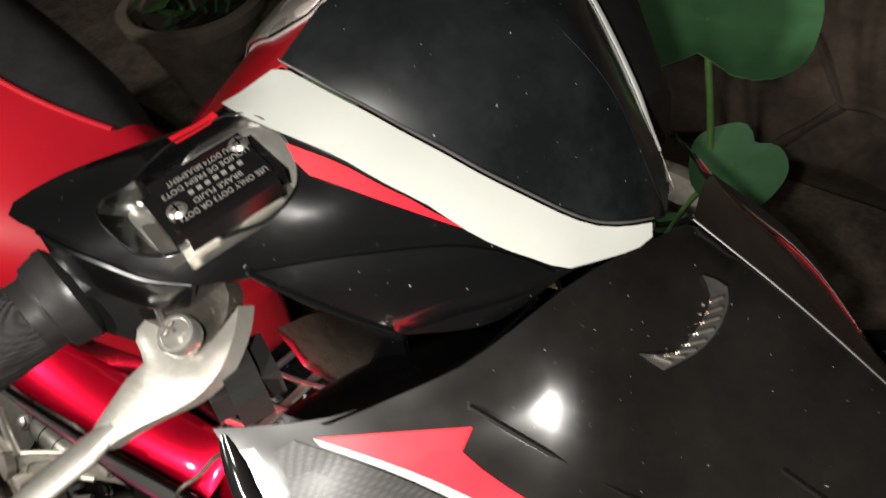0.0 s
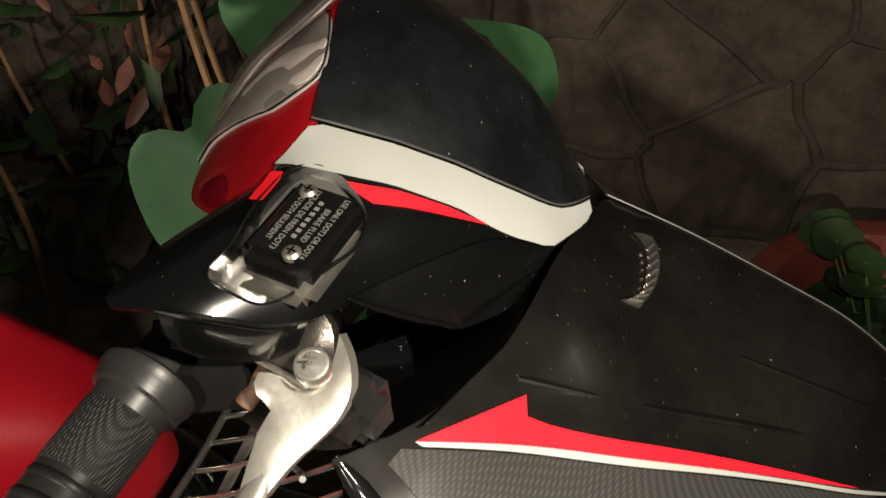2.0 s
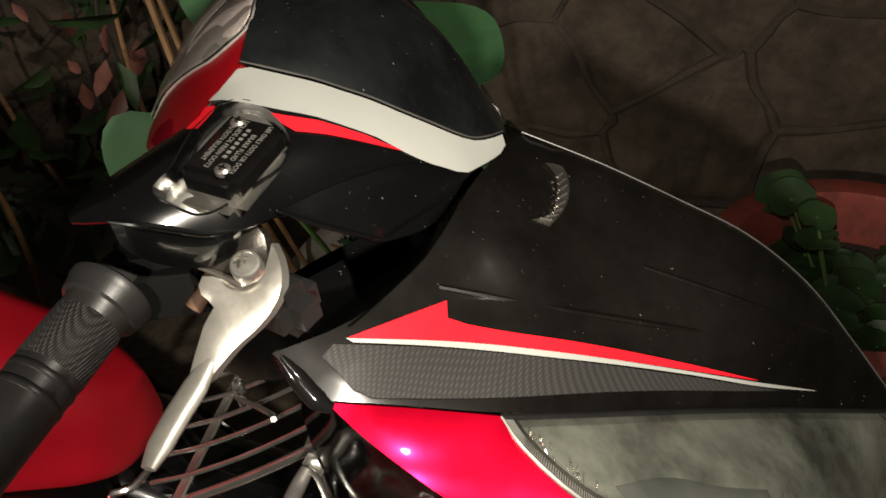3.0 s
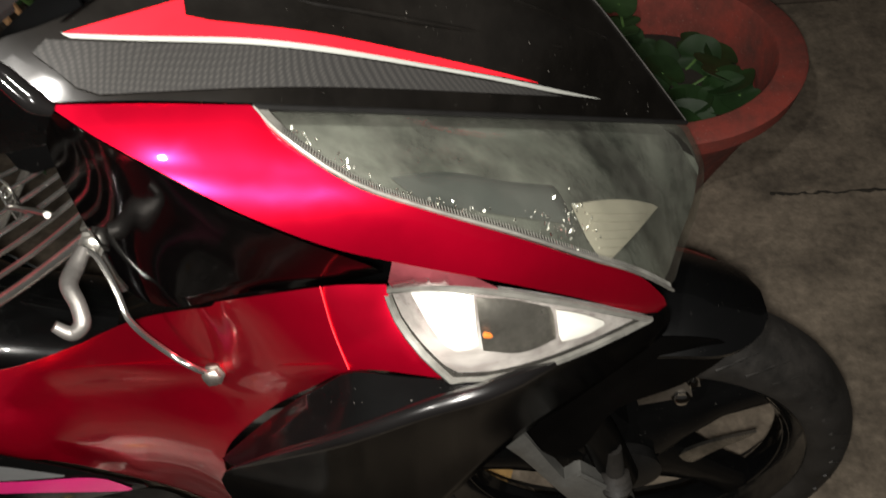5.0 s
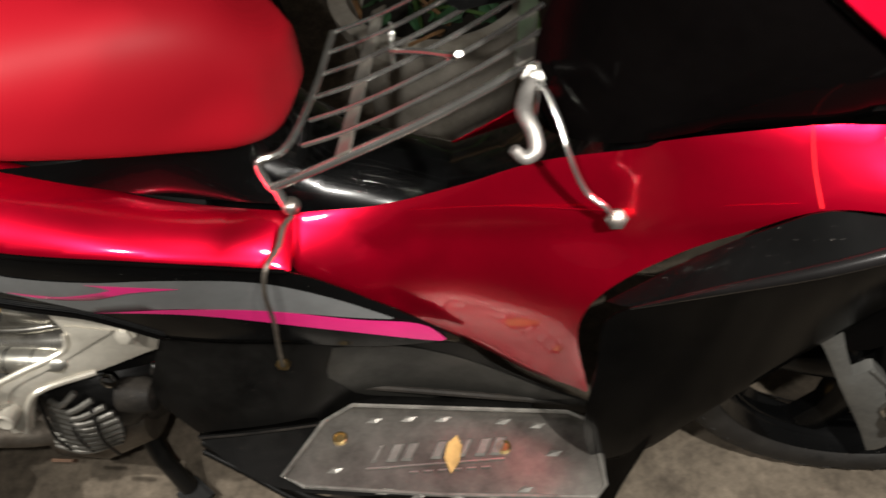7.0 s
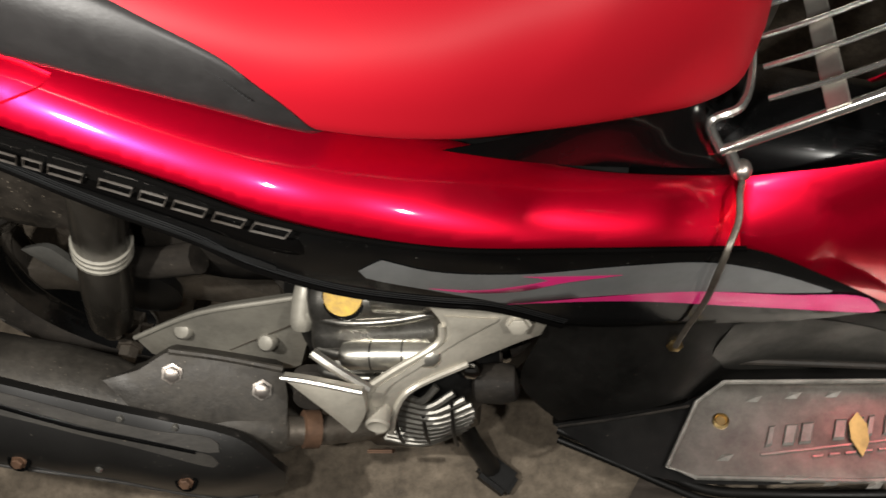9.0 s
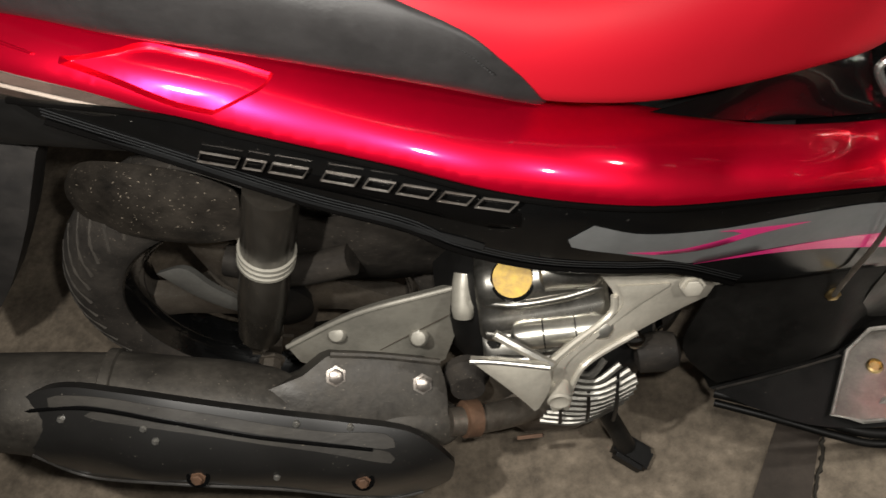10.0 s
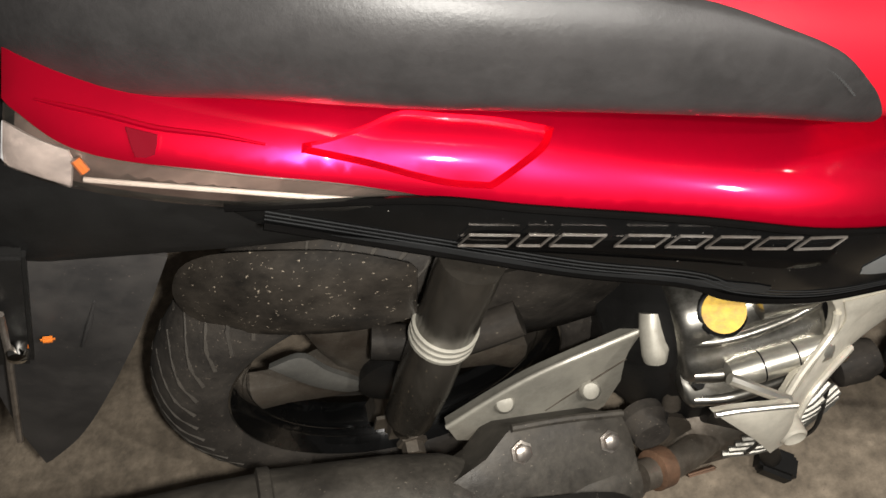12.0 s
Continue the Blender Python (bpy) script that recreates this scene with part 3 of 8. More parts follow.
DECAL_RED = [
    (1.008, -0.102, 0.925, 1), (1.007, -0.111, 0.923), (1.013, -0.113, 0.92), (1.081, -0.093, 0.888),
    (1.161, -0.054, 0.83), (1.207, -0.028, 0.791, 1), (1.15, -0.062, 0.835), (1.051, -0.116, 0.904),
    (0.964, -0.156, 0.944, 1), (0.984, -0.131, 0.935),
]
DECAL_WHITE = [
    (0.964, -0.156, 0.944, 1), (1.051, -0.116, 0.904), (1.15, -0.063, 0.835), (1.255, 0.007, 0.745, 1),
    (1.215, -0.023, 0.779), (1.15, -0.064, 0.833), (1.051, -0.12, 0.903), (0.96, -0.161, 0.946, 1),
]
DECAL_CARBON = [
    (0.959, -0.163, 0.946, 1), (1.051, -0.121, 0.903), (1.15, -0.065, 0.832), (1.222, -0.018, 0.771, 1),
    (1.084, -0.127, 0.878), (0.983, -0.181, 0.925), (0.976, -0.183, 0.927, 1), (0.952, -0.171, 0.948, 1),
]
BADGE_ARC = [
    (1.049, -0.023, 0.926, 1), (1.06, -0.01, 0.921), (1.062, 0.009, 0.925), (1.059, 0.023, 0.931),
    (1.051, 0.027, 0.937, 1), (1.063, 0.033, 0.93), (1.069, 0.02, 0.924), (1.068, 0, 0.919),
    (1.06, -0.02, 0.918, 1),
]
SURROUND = [
    (0.959, -0.19, 0.928, 1), (1.001, -0.18, 0.917), (1.049, -0.168, 0.902, 1), (1.063, -0.182, 0.891),
    (1.097, -0.198, 0.87), (1.132, -0.198, 0.849), (1.175, -0.188, 0.815), (1.22, -0.17, 0.769),
    (1.262, -0.148, 0.721), (1.286, -0.138, 0.679, 1), (1.279, -0.143, 0.675), (1.209, -0.183, 0.751),
    (1.167, -0.204, 0.794), (1.107, -0.21, 0.825), (1.082, -0.216, 0.844), (1.045, -0.218, 0.874),
    (1.005, -0.212, 0.906), (0.977, -0.2, 0.919),
]
LENS_RIM = [
    (1.049, -0.165, 0.898, 1), (1.099, -0.125, 0.858), (1.145, -0.085, 0.818), (1.227, -0.02, 0.752),
    (1.331, 0.05, 0.679, 1), (1.349, 0.04, 0.64), (1.339, 0, 0.633), (1.314, -0.06, 0.647),
    (1.29, -0.128, 0.68, 1), (1.262, -0.146, 0.722), (1.221, -0.168, 0.77), (1.175, -0.185, 0.815),
    (1.132, -0.194, 0.847), (1.097, -0.194, 0.869), (1.063, -0.18, 0.892),
]
LENS_RIM_PINS = [
    (1.22, -0.105, 0.77),
]
CREASE = [
    (1.003, -0.099, 0.933), (1.08, -0.071, 0.892), (1.22, -0.004, 0.804),
]
CREASE_LOW = [
    (1.121, -0.016, 0.883), (1.189, -0.002, 0.843), (1.255, 0.033, 0.782),
]
FAN = [
    (1.218, -0.115, 0.760, 1), (1.246, -0.086, 0.732), (1.270, -0.061, 0.704), (1.296, -0.036, 0.670, 1),
    (1.275, -0.080, 0.696), (1.237, -0.151, 0.739, 1), (1.227, -0.140, 0.751),
]
INDICATOR = [
    (1.098, -0.176, 0.757, 1), (1.125, -0.19, 0.775), (1.158, -0.196, 0.777), (1.197, -0.185, 0.751),
    (1.27, -0.153, 0.681, 1), (1.227, -0.185, 0.698), (1.19, -0.207, 0.71), (1.156, -0.223, 0.723),
    (1.136, -0.224, 0.726, 1), (1.12, -0.214, 0.741), (1.105, -0.194, 0.75),
]
INDICATOR_PINS = [
    (1.155, -0.212, 0.735),
]
DISH_REAR = [
    (1.112, -0.178, 0.760, 1), (1.133, -0.188, 0.768), (1.153, -0.192, 0.767, 1), (1.153, -0.199, 0.748),
    (1.154, -0.205, 0.732, 1), (1.137, -0.208, 0.735), (1.128, -0.202, 0.744),
]
DISH_FRONT = [
    (1.203, -0.179, 0.732, 1), (1.221, -0.172, 0.716), (1.239, -0.165, 0.696, 1), (1.224, -0.177, 0.700),
    (1.205, -0.188, 0.709, 1),
]
MARKER = [
    (1.109, -0.195, 0.806, 1), (1.129, -0.198, 0.802), (1.154, -0.198, 0.792, 1), (1.171, -0.195, 0.774, 1),
    (1.142, -0.2, 0.787), (1.102, -0.192, 0.778, 1),
]
SHIELD = [
    (1.099, -0.176, 0.763, 1), (1.061, -0.17, 0.756), (0.965, -0.142, 0.708), (0.956, -0.122, 0.683),
    (0.874, -0.105, 0.645), (0.804, -0.09, 0.596), (0.722, -0.077, 0.55), (0.64, -0.075, 0.533, 1),
    (0.641, -0.127, 0.504, 1), (0.719, -0.115, 0.442), (0.776, -0.113, 0.394), (0.824, -0.115, 0.36),
    (0.874, -0.13, 0.343), (0.936, -0.16, 0.36, 1), (0.918, -0.17, 0.492), (0.933, -0.175, 0.551),
    (0.988, -0.18, 0.621), (1.031, -0.19, 0.666), (1.072, -0.205, 0.711), (1.134, -0.224, 0.727, 1),
    (1.119, -0.212, 0.739), (1.103, -0.192, 0.751),
]
SHIELD_PINS = [
    (0.933, -0.112, 0.593), (0.8, -0.125, 0.5), (0.72, -0.118, 0.49),
]
FLANK = [
    (0.64, -0.075, 0.533, 1), (0.582, -0.08, 0.543), (0.51, -0.1, 0.575), (0.411, -0.108, 0.621),
    (0.336, -0.112, 0.653), (0.217, -0.112, 0.692), (0.124, -0.106, 0.733), (0.03, -0.094, 0.762),
    (-0.03, -0.086, 0.777), (-0.087, -0.068, 0.796), (-0.129, -0.048, 0.811), (-0.146, -0.038, 0.814, 1),
    (-0.155, -0.075, 0.795, 1), (-0.125, -0.1, 0.773), (-0.047, -0.132, 0.758), (0.01, -0.146, 0.742),
    (0.066, -0.152, 0.713), (0.11, -0.158, 0.692), (0.213, -0.179, 0.664), (0.298, -0.192, 0.631),
    (0.405, -0.185, 0.588), (0.521, -0.165, 0.555), (0.585, -0.144, 0.528), (0.641, -0.127, 0.504, 1),
]
RECESS = [
    (0.139, -0.123, 0.717, 1), (0.132, -0.132, 0.713), (0.113, -0.143, 0.712), (0.094, -0.152, 0.711, 1),
    (0.071, -0.150, 0.720), (0.053, -0.146, 0.729), (0.030, -0.139, 0.741), (0.002, -0.131, 0.753),
    (-0.023, -0.123, 0.762, 1), (0.004, -0.124, 0.757), (0.030, -0.118, 0.753), (0.052, -0.112, 0.751),
    (0.075, -0.114, 0.743), (0.107, -0.117, 0.731),
]
RECESS_NOTCH = [
    (-0.092, -0.101, 0.780, 1), (-0.076, -0.108, 0.775, 1), (-0.082, -0.119, 0.770, 1), (-0.092, -0.116, 0.771, 1),
]
TAIL_LENS = [
    (-0.155, -0.075, 0.794, 1), (-0.125, -0.1, 0.772), (-0.048, -0.132, 0.757), (0.01, -0.146, 0.741),
    (0.066, -0.152, 0.712, 1), (0.046, -0.15, 0.708), (-0.026, -0.14, 0.725), (-0.085, -0.128, 0.741),
    (-0.129, -0.112, 0.75), (-0.158, -0.095, 0.752), (-0.176, -0.08, 0.755, 1),
]
TAIL_LENS_PINS = [
    (-0.03, -0.142, 0.735),
]
STRIP = [
    (-0.057, -0.13, 0.729, 1), (0.058, -0.152, 0.717), (0.11, -0.16, 0.698), (0.213, -0.181, 0.669),
    (0.298, -0.194, 0.637), (0.404, -0.187, 0.594), (0.519, -0.167, 0.562), (0.585, -0.146, 0.534),
    (0.642, -0.129, 0.511), (0.72, -0.117, 0.449), (0.803, -0.112, 0.382, 1), (0.715, -0.118, 0.368),
    (0.635, -0.13, 0.381), (0.495, -0.15, 0.41), (0.433, -0.162, 0.463), (0.387, -0.172, 0.485),
    (0.314, -0.182, 0.52), (0.246, -0.183, 0.561), (0.216, -0.176, 0.583), (0.141, -0.162, 0.611),
    (0.071, -0.148, 0.644), (0.005, -0.135, 0.676), (-0.042, -0.125, 0.699),
]
STRIP_PINS = [
    (0.308, -0.196, 0.61), (0.527, -0.156, 0.503),
]
GREY_RIM = [
    (0.361, -0.189, 0.583, 1), (0.399, -0.182, 0.555), (0.463, -0.172, 0.537), (0.529, -0.159, 0.528),
    (0.611, -0.137, 0.502), (0.672, -0.124, 0.466), (0.738, -0.116, 0.42, 1), (0.693, -0.121, 0.427),
    (0.602, -0.137, 0.455), (0.52, -0.155, 0.476), (0.449, -0.164, 0.475, 1), (0.393, -0.177, 0.518),
    (0.338, -0.187, 0.56),
]
PINK_RIM = [
    (0.449, -0.164, 0.475, 1), (0.52, -0.154, 0.474), (0.602, -0.137, 0.456), (0.694, -0.12, 0.423),
    (0.765, -0.114, 0.409), (0.788, -0.112, 0.378, 1), (0.757, -0.114, 0.382), (0.656, -0.126, 0.412),
    (0.554, -0.146, 0.455), (0.506, -0.156, 0.469),
]
PINK_ARROW = [
    (0.389, -0.178, 0.524, 1), (0.429, -0.172, 0.512), (0.461, -0.168, 0.514), (0.486, -0.166, 0.521),
    (0.463, -0.171, 0.533, 1), (0.545, -0.154, 0.51, 1), (0.497, -0.163, 0.512), (0.46, -0.167, 0.503),
    (0.419, -0.172, 0.508),
]
GREY_LINE = [
    (-0.01, -0.133, 0.686, 1), (0.055, -0.146, 0.662), (0.141, -0.162, 0.617), (0.215, -0.177, 0.594),
    (0.274, -0.186, 0.568), (0.276, -0.185, 0.558), (0.215, -0.177, 0.585), (0.141, -0.162, 0.611),
    (0.054, -0.145, 0.655),
]
BADGE_BAR = [
    (0.064, -0.148, 0.662, 1), (0.08, -0.153, 0.677), (0.141, -0.165, 0.657), (0.227, -0.183, 0.641),
    (0.307, -0.193, 0.614, 1), (0.302, -0.191, 0.592), (0.212, -0.178, 0.619), (0.124, -0.16, 0.643),
    (0.069, -0.149, 0.656),
]
SILL = [
    (0.481, -0.15, 0.404, 1), (0.635, -0.13, 0.378), (0.713, -0.112, 0.356), (0.8, -0.108, 0.362),
    (0.838, -0.11, 0.324), (0.943, -0.13, 0.286, 1), (0.948, -0.105, 0.222, 1), (0.772, -0.105, 0.215),
    (0.671, -0.108, 0.219), (0.626, -0.15, 0.237), (0.625, -0.165, 0.268), (0.491, -0.185, 0.256, 1),
    (0.454, -0.17, 0.316),
]
SILL_PINS = [
    (0.602, -0.135, 0.346),
]
FIN_TOP = [
    (0.938, -0.182, 0.56, 1), (1.002, -0.19, 0.638), (1.044, -0.198, 0.684), (1.072, -0.208, 0.714),
    (1.104, -0.216, 0.719), (1.134, -0.226, 0.728), (1.156, -0.228, 0.727), (1.176, -0.224, 0.724, 1),
    (1.156, -0.236, 0.73), (1.123, -0.243, 0.726), (1.068, -0.24, 0.691), (1.013, -0.226, 0.645),
    (0.955, -0.2, 0.578, 1),
]
FIN = [
    (0.955, -0.2, 0.578, 1), (1.013, -0.226, 0.645), (1.068, -0.24, 0.691), (1.123, -0.243, 0.726),
    (1.156, -0.236, 0.73), (1.176, -0.224, 0.724), (1.2, -0.205, 0.709), (1.27, -0.155, 0.68),
    (1.287, -0.135, 0.675, 1), (1.293, -0.118, 0.612), (1.266, -0.122, 0.581), (1.231, -0.13, 0.549),
    (1.176, -0.14, 0.5), (1.087, -0.15, 0.368), (1.013, -0.152, 0.232, 1), (0.962, -0.165, 0.217),
    (0.933, -0.188, 0.336), (0.936, -0.195, 0.479), (0.938, -0.195, 0.554),
]
BARCOWL = [
    (0.907, -0.082, 1.073, 1), (0.919, -0.079, 1.068), (0.930, -0.076, 1.063), (0.943, -0.071, 1.056),
    (0.955, -0.065, 1.047), (0.968, -0.057, 1.036), (0.980, -0.047, 1.022), (0.992, -0.034, 1.006),
    (1.005, -0.018, 0.987), (1.012, -0.006, 0.976), (1.019, 0.007, 0.969), (1.025, 0.022, 0.963, 1),
    (1.027, 0.021, 0.957, 1), (1.025, 0.012, 0.955), (1.019, -0.007, 0.960), (1.011, -0.031, 0.967, 1),
    (0.996, -0.069, 0.958), (0.975, -0.109, 0.974, 1), (0.957, -0.126, 0.998), (0.940, -0.141, 1.020, 1),
    (0.927, -0.163, 1.026), (0.914, -0.174, 1.031), (0.902, -0.182, 1.040), (0.890, -0.188, 1.047),
    (0.876, -0.190, 1.050, 1), (0.852, -0.190, 1.050), (0.853, -0.167, 1.051), (0.860, -0.148, 1.051),
    (0.873, -0.130, 1.054), (0.893, -0.113, 1.062),
]
BARCOWL_PINS = [
    (0.900, -0.110, 1.068), (0.895, -0.135, 1.066), (0.930, -0.103, 1.056), (0.939, -0.106, 1.047),
    (0.951, -0.115, 1.036), (0.956, -0.105, 1.036), (0.943, -0.128, 1.035), (0.873, -0.163, 1.055),
    (0.894, -0.164, 1.053), (0.990, -0.062, 0.998),
]
LIP = [
    (0.876, -0.190, 1.050, 1), (0.890, -0.188, 1.047), (0.902, -0.182, 1.040), (0.914, -0.174, 1.031),
    (0.927, -0.163, 1.026, 1), (0.918, -0.166, 1.006, 1), (0.903, -0.177, 1.010), (0.889, -0.186, 1.020),
    (0.877, -0.191, 1.033, 1),
]
COLLAR = [
    (0.907, -0.113, 1.068), (0.902, -0.126, 1.066), (0.899, -0.145, 1.064), (0.894, -0.156, 1.057),
    (0.889, -0.165, 1.054), (0.890, -0.170, 1.052), (0.900, -0.172, 1.047), (0.910, -0.170, 1.040),
    (0.918, -0.163, 1.038), (0.925, -0.153, 1.039), (0.932, -0.140, 1.039), (0.939, -0.129, 1.040),
    (0.941, -0.118, 1.043), (0.939, -0.110, 1.046), (0.932, -0.104, 1.054), (0.922, -0.103, 1.062),
    (0.914, -0.106, 1.066),
]
STRIPE = [
    (0.897, -0.107, 1.066, 1), (0.914, -0.108, 1.066), (0.928, -0.101, 1.058), (0.945, -0.092, 1.048),
    (0.960, -0.086, 1.038), (0.974, -0.075, 1.023), (0.983, -0.067, 1.009), (0.993, -0.057, 0.995),
    (1.002, -0.043, 0.980), (1.010, -0.032, 0.968, 1), (1.019, -0.007, 0.960), (1.025, 0.012, 0.955),
    (1.027, 0.021, 0.957, 1), (1.025, 0.022, 0.963, 1), (1.019, 0.007, 0.969), (1.012, -0.006, 0.976),
    (1.005, -0.018, 0.987), (0.992, -0.034, 1.006), (0.980, -0.047, 1.022), (0.968, -0.057, 1.036),
    (0.955, -0.065, 1.047), (0.943, -0.071, 1.056), (0.930, -0.076, 1.063), (0.919, -0.079, 1.068),
    (0.907, -0.082, 1.073, 1),
]
VISOR = [
    (0.907, -0.082, 1.076, 1), (0.919, -0.079, 1.071), (0.930, -0.076, 1.066), (0.943, -0.071, 1.059),
    (0.955, -0.065, 1.050), (0.968, -0.057, 1.039), (0.980, -0.047, 1.025), (0.992, -0.034, 1.009),
    (1.005, -0.018, 0.990), (1.012, -0.006, 0.979), (1.019, 0.007, 0.972), (1.025, 0.022, 0.966, 1),
    (1.024, 0.037, 0.956, 1), (1.018, 0.036, 0.974), (1.011, 0.034, 0.991), (1.000, 0.031, 1.018),
    (0.990, 0.029, 1.035), (0.977, 0.026, 1.049), (0.964, 0.022, 1.061), (0.945, 0.018, 1.075),
    (0.921, 0.012, 1.088), (0.893, 0.005, 1.096, 1), (0.898, -0.015, 1.093), (0.903, -0.050, 1.086),
]
VISOR_PINS = [
    (0.950, -0.030, 1.066), (0.985, -0.020, 1.025),
]
BAR_RED = [
    (0.929, -0.104, 1.057, 1), (0.938, -0.107, 1.048, 1), (0.950, -0.100, 1.042), (0.961, -0.092, 1.034),
    (0.975, -0.078, 1.020), (0.985, -0.065, 1.007, 1), (0.976, -0.074, 1.019), (0.970, -0.080, 1.028),
    (0.960, -0.087, 1.037), (0.948, -0.093, 1.046), (0.936, -0.099, 1.052),
]
BAR_RED_SMALL = [
    (0.897, -0.112, 1.065, 1), (0.906, -0.115, 1.068, 1), (0.903, -0.135, 1.067, 1), (0.895, -0.134, 1.066, 1),
]
BEZEL = [
    (0.893, 0.005, 1.096, 1), (0.898, -0.015, 1.091), (0.903, -0.050, 1.084), (0.906, -0.082, 1.073, 1),
    (0.897, -0.104, 1.065), (0.889, -0.120, 1.057), (0.885, -0.123, 1.053, 1), (0.863, -0.111, 1.039),
    (0.838, -0.092, 1.024), (0.821, -0.073, 1.014), (0.811, -0.057, 1.009, 1), (0.807, -0.029, 1.010),
    (0.809, 0.009, 1.015), (0.817, 0.036, 1.025), (0.838, 0.010, 1.053, 1),
]
DIAL_GLASS = [
    (0.811, -0.040, 1.012, 1), (0.814, -0.033, 1.017), (0.827, -0.021, 1.033), (0.848, -0.019, 1.053),
    (0.863, -0.009, 1.069), (0.879, -0.005, 1.081), (0.892, -0.005, 1.091, 1), (0.900, -0.029, 1.088),
    (0.904, -0.049, 1.085), (0.902, -0.056, 1.081), (0.894, -0.059, 1.074), (0.879, -0.062, 1.063),
    (0.869, -0.059, 1.056), (0.853, -0.054, 1.047), (0.838, -0.048, 1.036), (0.821, -0.040, 1.022),
]
INNER = [
    (0.967, -0.152, 0.951, 1), (0.982, -0.117, 0.948), (0.999, -0.087, 0.954), (1.001, -0.04, 0.954, 1),
    (0.959, -0.02, 0.89), (0.922, -0.04, 0.872), (0.903, -0.085, 0.871), (0.922, -0.15, 0.92, 1),
]
THROAT = [
    (0.788, -0.02, 0.796, 1), (0.85, -0.01, 0.85), (0.917, 0, 0.886), (0.987, 0, 0.909, 1), (0.98, 0, 0.831),
    (0.935, 0, 0.761), (0.798, -0.02, 0.729, 1),
]
LEVER = [
    (0.934, -0.152, 1.008, 1), (0.942, -0.164, 1.005), (0.946, -0.176, 1), (0.944, -0.186, 0.995),
    (0.937, -0.194, 0.988), (0.929, -0.205, 0.985), (0.923, -0.217, 0.982), (0.919, -0.226, 0.979, 1),
    (0.908, -0.226, 0.975, 1), (0.909, -0.218, 0.982), (0.91, -0.208, 0.988), (0.911, -0.198, 0.993),
    (0.914, -0.19, 0.998), (0.908, -0.188, 1.001), (0.905, -0.184, 1.005), (0.906, -0.18, 1.008),
    (0.912, -0.178, 1.006), (0.919, -0.178, 1.004), (0.927, -0.174, 1.001), (0.934, -0.168, 1.004),
]
CLAMP = [
    (0.893, -0.16, 1.019, 1), (0.911, -0.157, 1.017), (0.93, -0.152, 1.019, 1), (0.933, -0.156, 1.009),
    (0.935, -0.166, 1.005), (0.934, -0.175, 1.004), (0.928, -0.18, 1.004), (0.916, -0.176, 1.005),
    (0.9, -0.17, 1.005, 1), (0.897, -0.165, 1.012),
]
TREAD = [
    (0.666, -0.132, 0.25, 1), (0.918, -0.122, 0.25, 1), (0.947, -0.133, 0.25), (0.962, -0.208, 0.25),
    (0.952, -0.223, 0.25, 1), (0.781, -0.234, 0.25), (0.63, -0.237, 0.25), (0.602, -0.227, 0.25, 1),
    (0.636, -0.156, 0.25, 1),
]
BOARD = [
    (0.486, -0.183, 0.243, 1), (0.628, -0.154, 0.243, 1), (0.666, -0.128, 0.243, 1),
    (0.881, -0.108, 0.243, 1), (0.872, -0.227, 0.243, 1), (0.604, -0.239, 0.243), (0.536, -0.215, 0.243),
]
PEG = [
    (0.371, -0.15, 0.444, 1), (0.434, -0.148, 0.432), (0.496, -0.145, 0.41, 1), (0.492, -0.147, 0.395),
    (0.456, -0.155, 0.379), (0.404, -0.172, 0.364), (0.35, -0.205, 0.369), (0.337, -0.215, 0.352),
    (0.328, -0.229, 0.323, 1), (0.314, -0.233, 0.324, 1), (0.312, -0.225, 0.364), (0.314, -0.215, 0.394, 1),
    (0.338, -0.195, 0.393), (0.381, -0.166, 0.4), (0.384, -0.158, 0.416),
]
PEG_LIGHT = [
    (0.388, -0.157, 0.43, 1), (0.439, -0.151, 0.419, 1), (0.406, -0.165, 0.404), (0.366, -0.185, 0.388),
    (0.332, -0.207, 0.381), (0.325, -0.22, 0.365, 1), (0.318, -0.222, 0.37, 1), (0.32, -0.212, 0.385),
    (0.349, -0.19, 0.388), (0.391, -0.164, 0.404),
]
FOLDED = [
    (0.244, -0.222, 0.43, 1), (0.262, -0.222, 0.426), (0.316, -0.226, 0.412, 1), (0.315, -0.234, 0.384),
    (0.299, -0.244, 0.352, 1), (0.282, -0.238, 0.382),
]
HEAT = [
    (-0.229, -0.222, 0.401), (-0.202, -0.211, 0.414), (-0.164, -0.208, 0.418), (-0.115, -0.213, 0.408),
    (-0.062, -0.219, 0.392), (-0.010, -0.223, 0.372), (0.044, -0.228, 0.355), (0.098, -0.231, 0.336),
    (0.147, -0.234, 0.318), (0.174, -0.238, 0.303), (0.194, -0.248, 0.279), (0.205, -0.251, 0.249, 1),
    (0.197, -0.256, 0.214, 1), (0.162, -0.260, 0.196), (0.123, -0.264, 0.192), (0.021, -0.272, 0.267),
    (-0.085, -0.275, 0.315), (-0.193, -0.251, 0.296), (-0.216, -0.252, 0.360), (-0.231, -0.237, 0.383),
]
HEAT_PINS = [
    (-0.200, -0.186, 0.439), (-0.200, -0.212, 0.413), (-0.200, -0.256, 0.365), (-0.200, -0.250, 0.310),
    (-0.100, -0.206, 0.413), (-0.100, -0.232, 0.387), (-0.100, -0.276, 0.339), (-0.100, -0.270, 0.285),
    (0.000, -0.206, 0.387), (0.000, -0.232, 0.361), (0.000, -0.276, 0.313), (0.000, -0.270, 0.260),
    (0.090, -0.206, 0.363), (0.090, -0.232, 0.337), (0.090, -0.276, 0.290), (0.090, -0.270, 0.237),
    (0.160, -0.198, 0.345), (0.160, -0.224, 0.319), (0.160, -0.268, 0.272), (0.160, -0.262, 0.220),
]
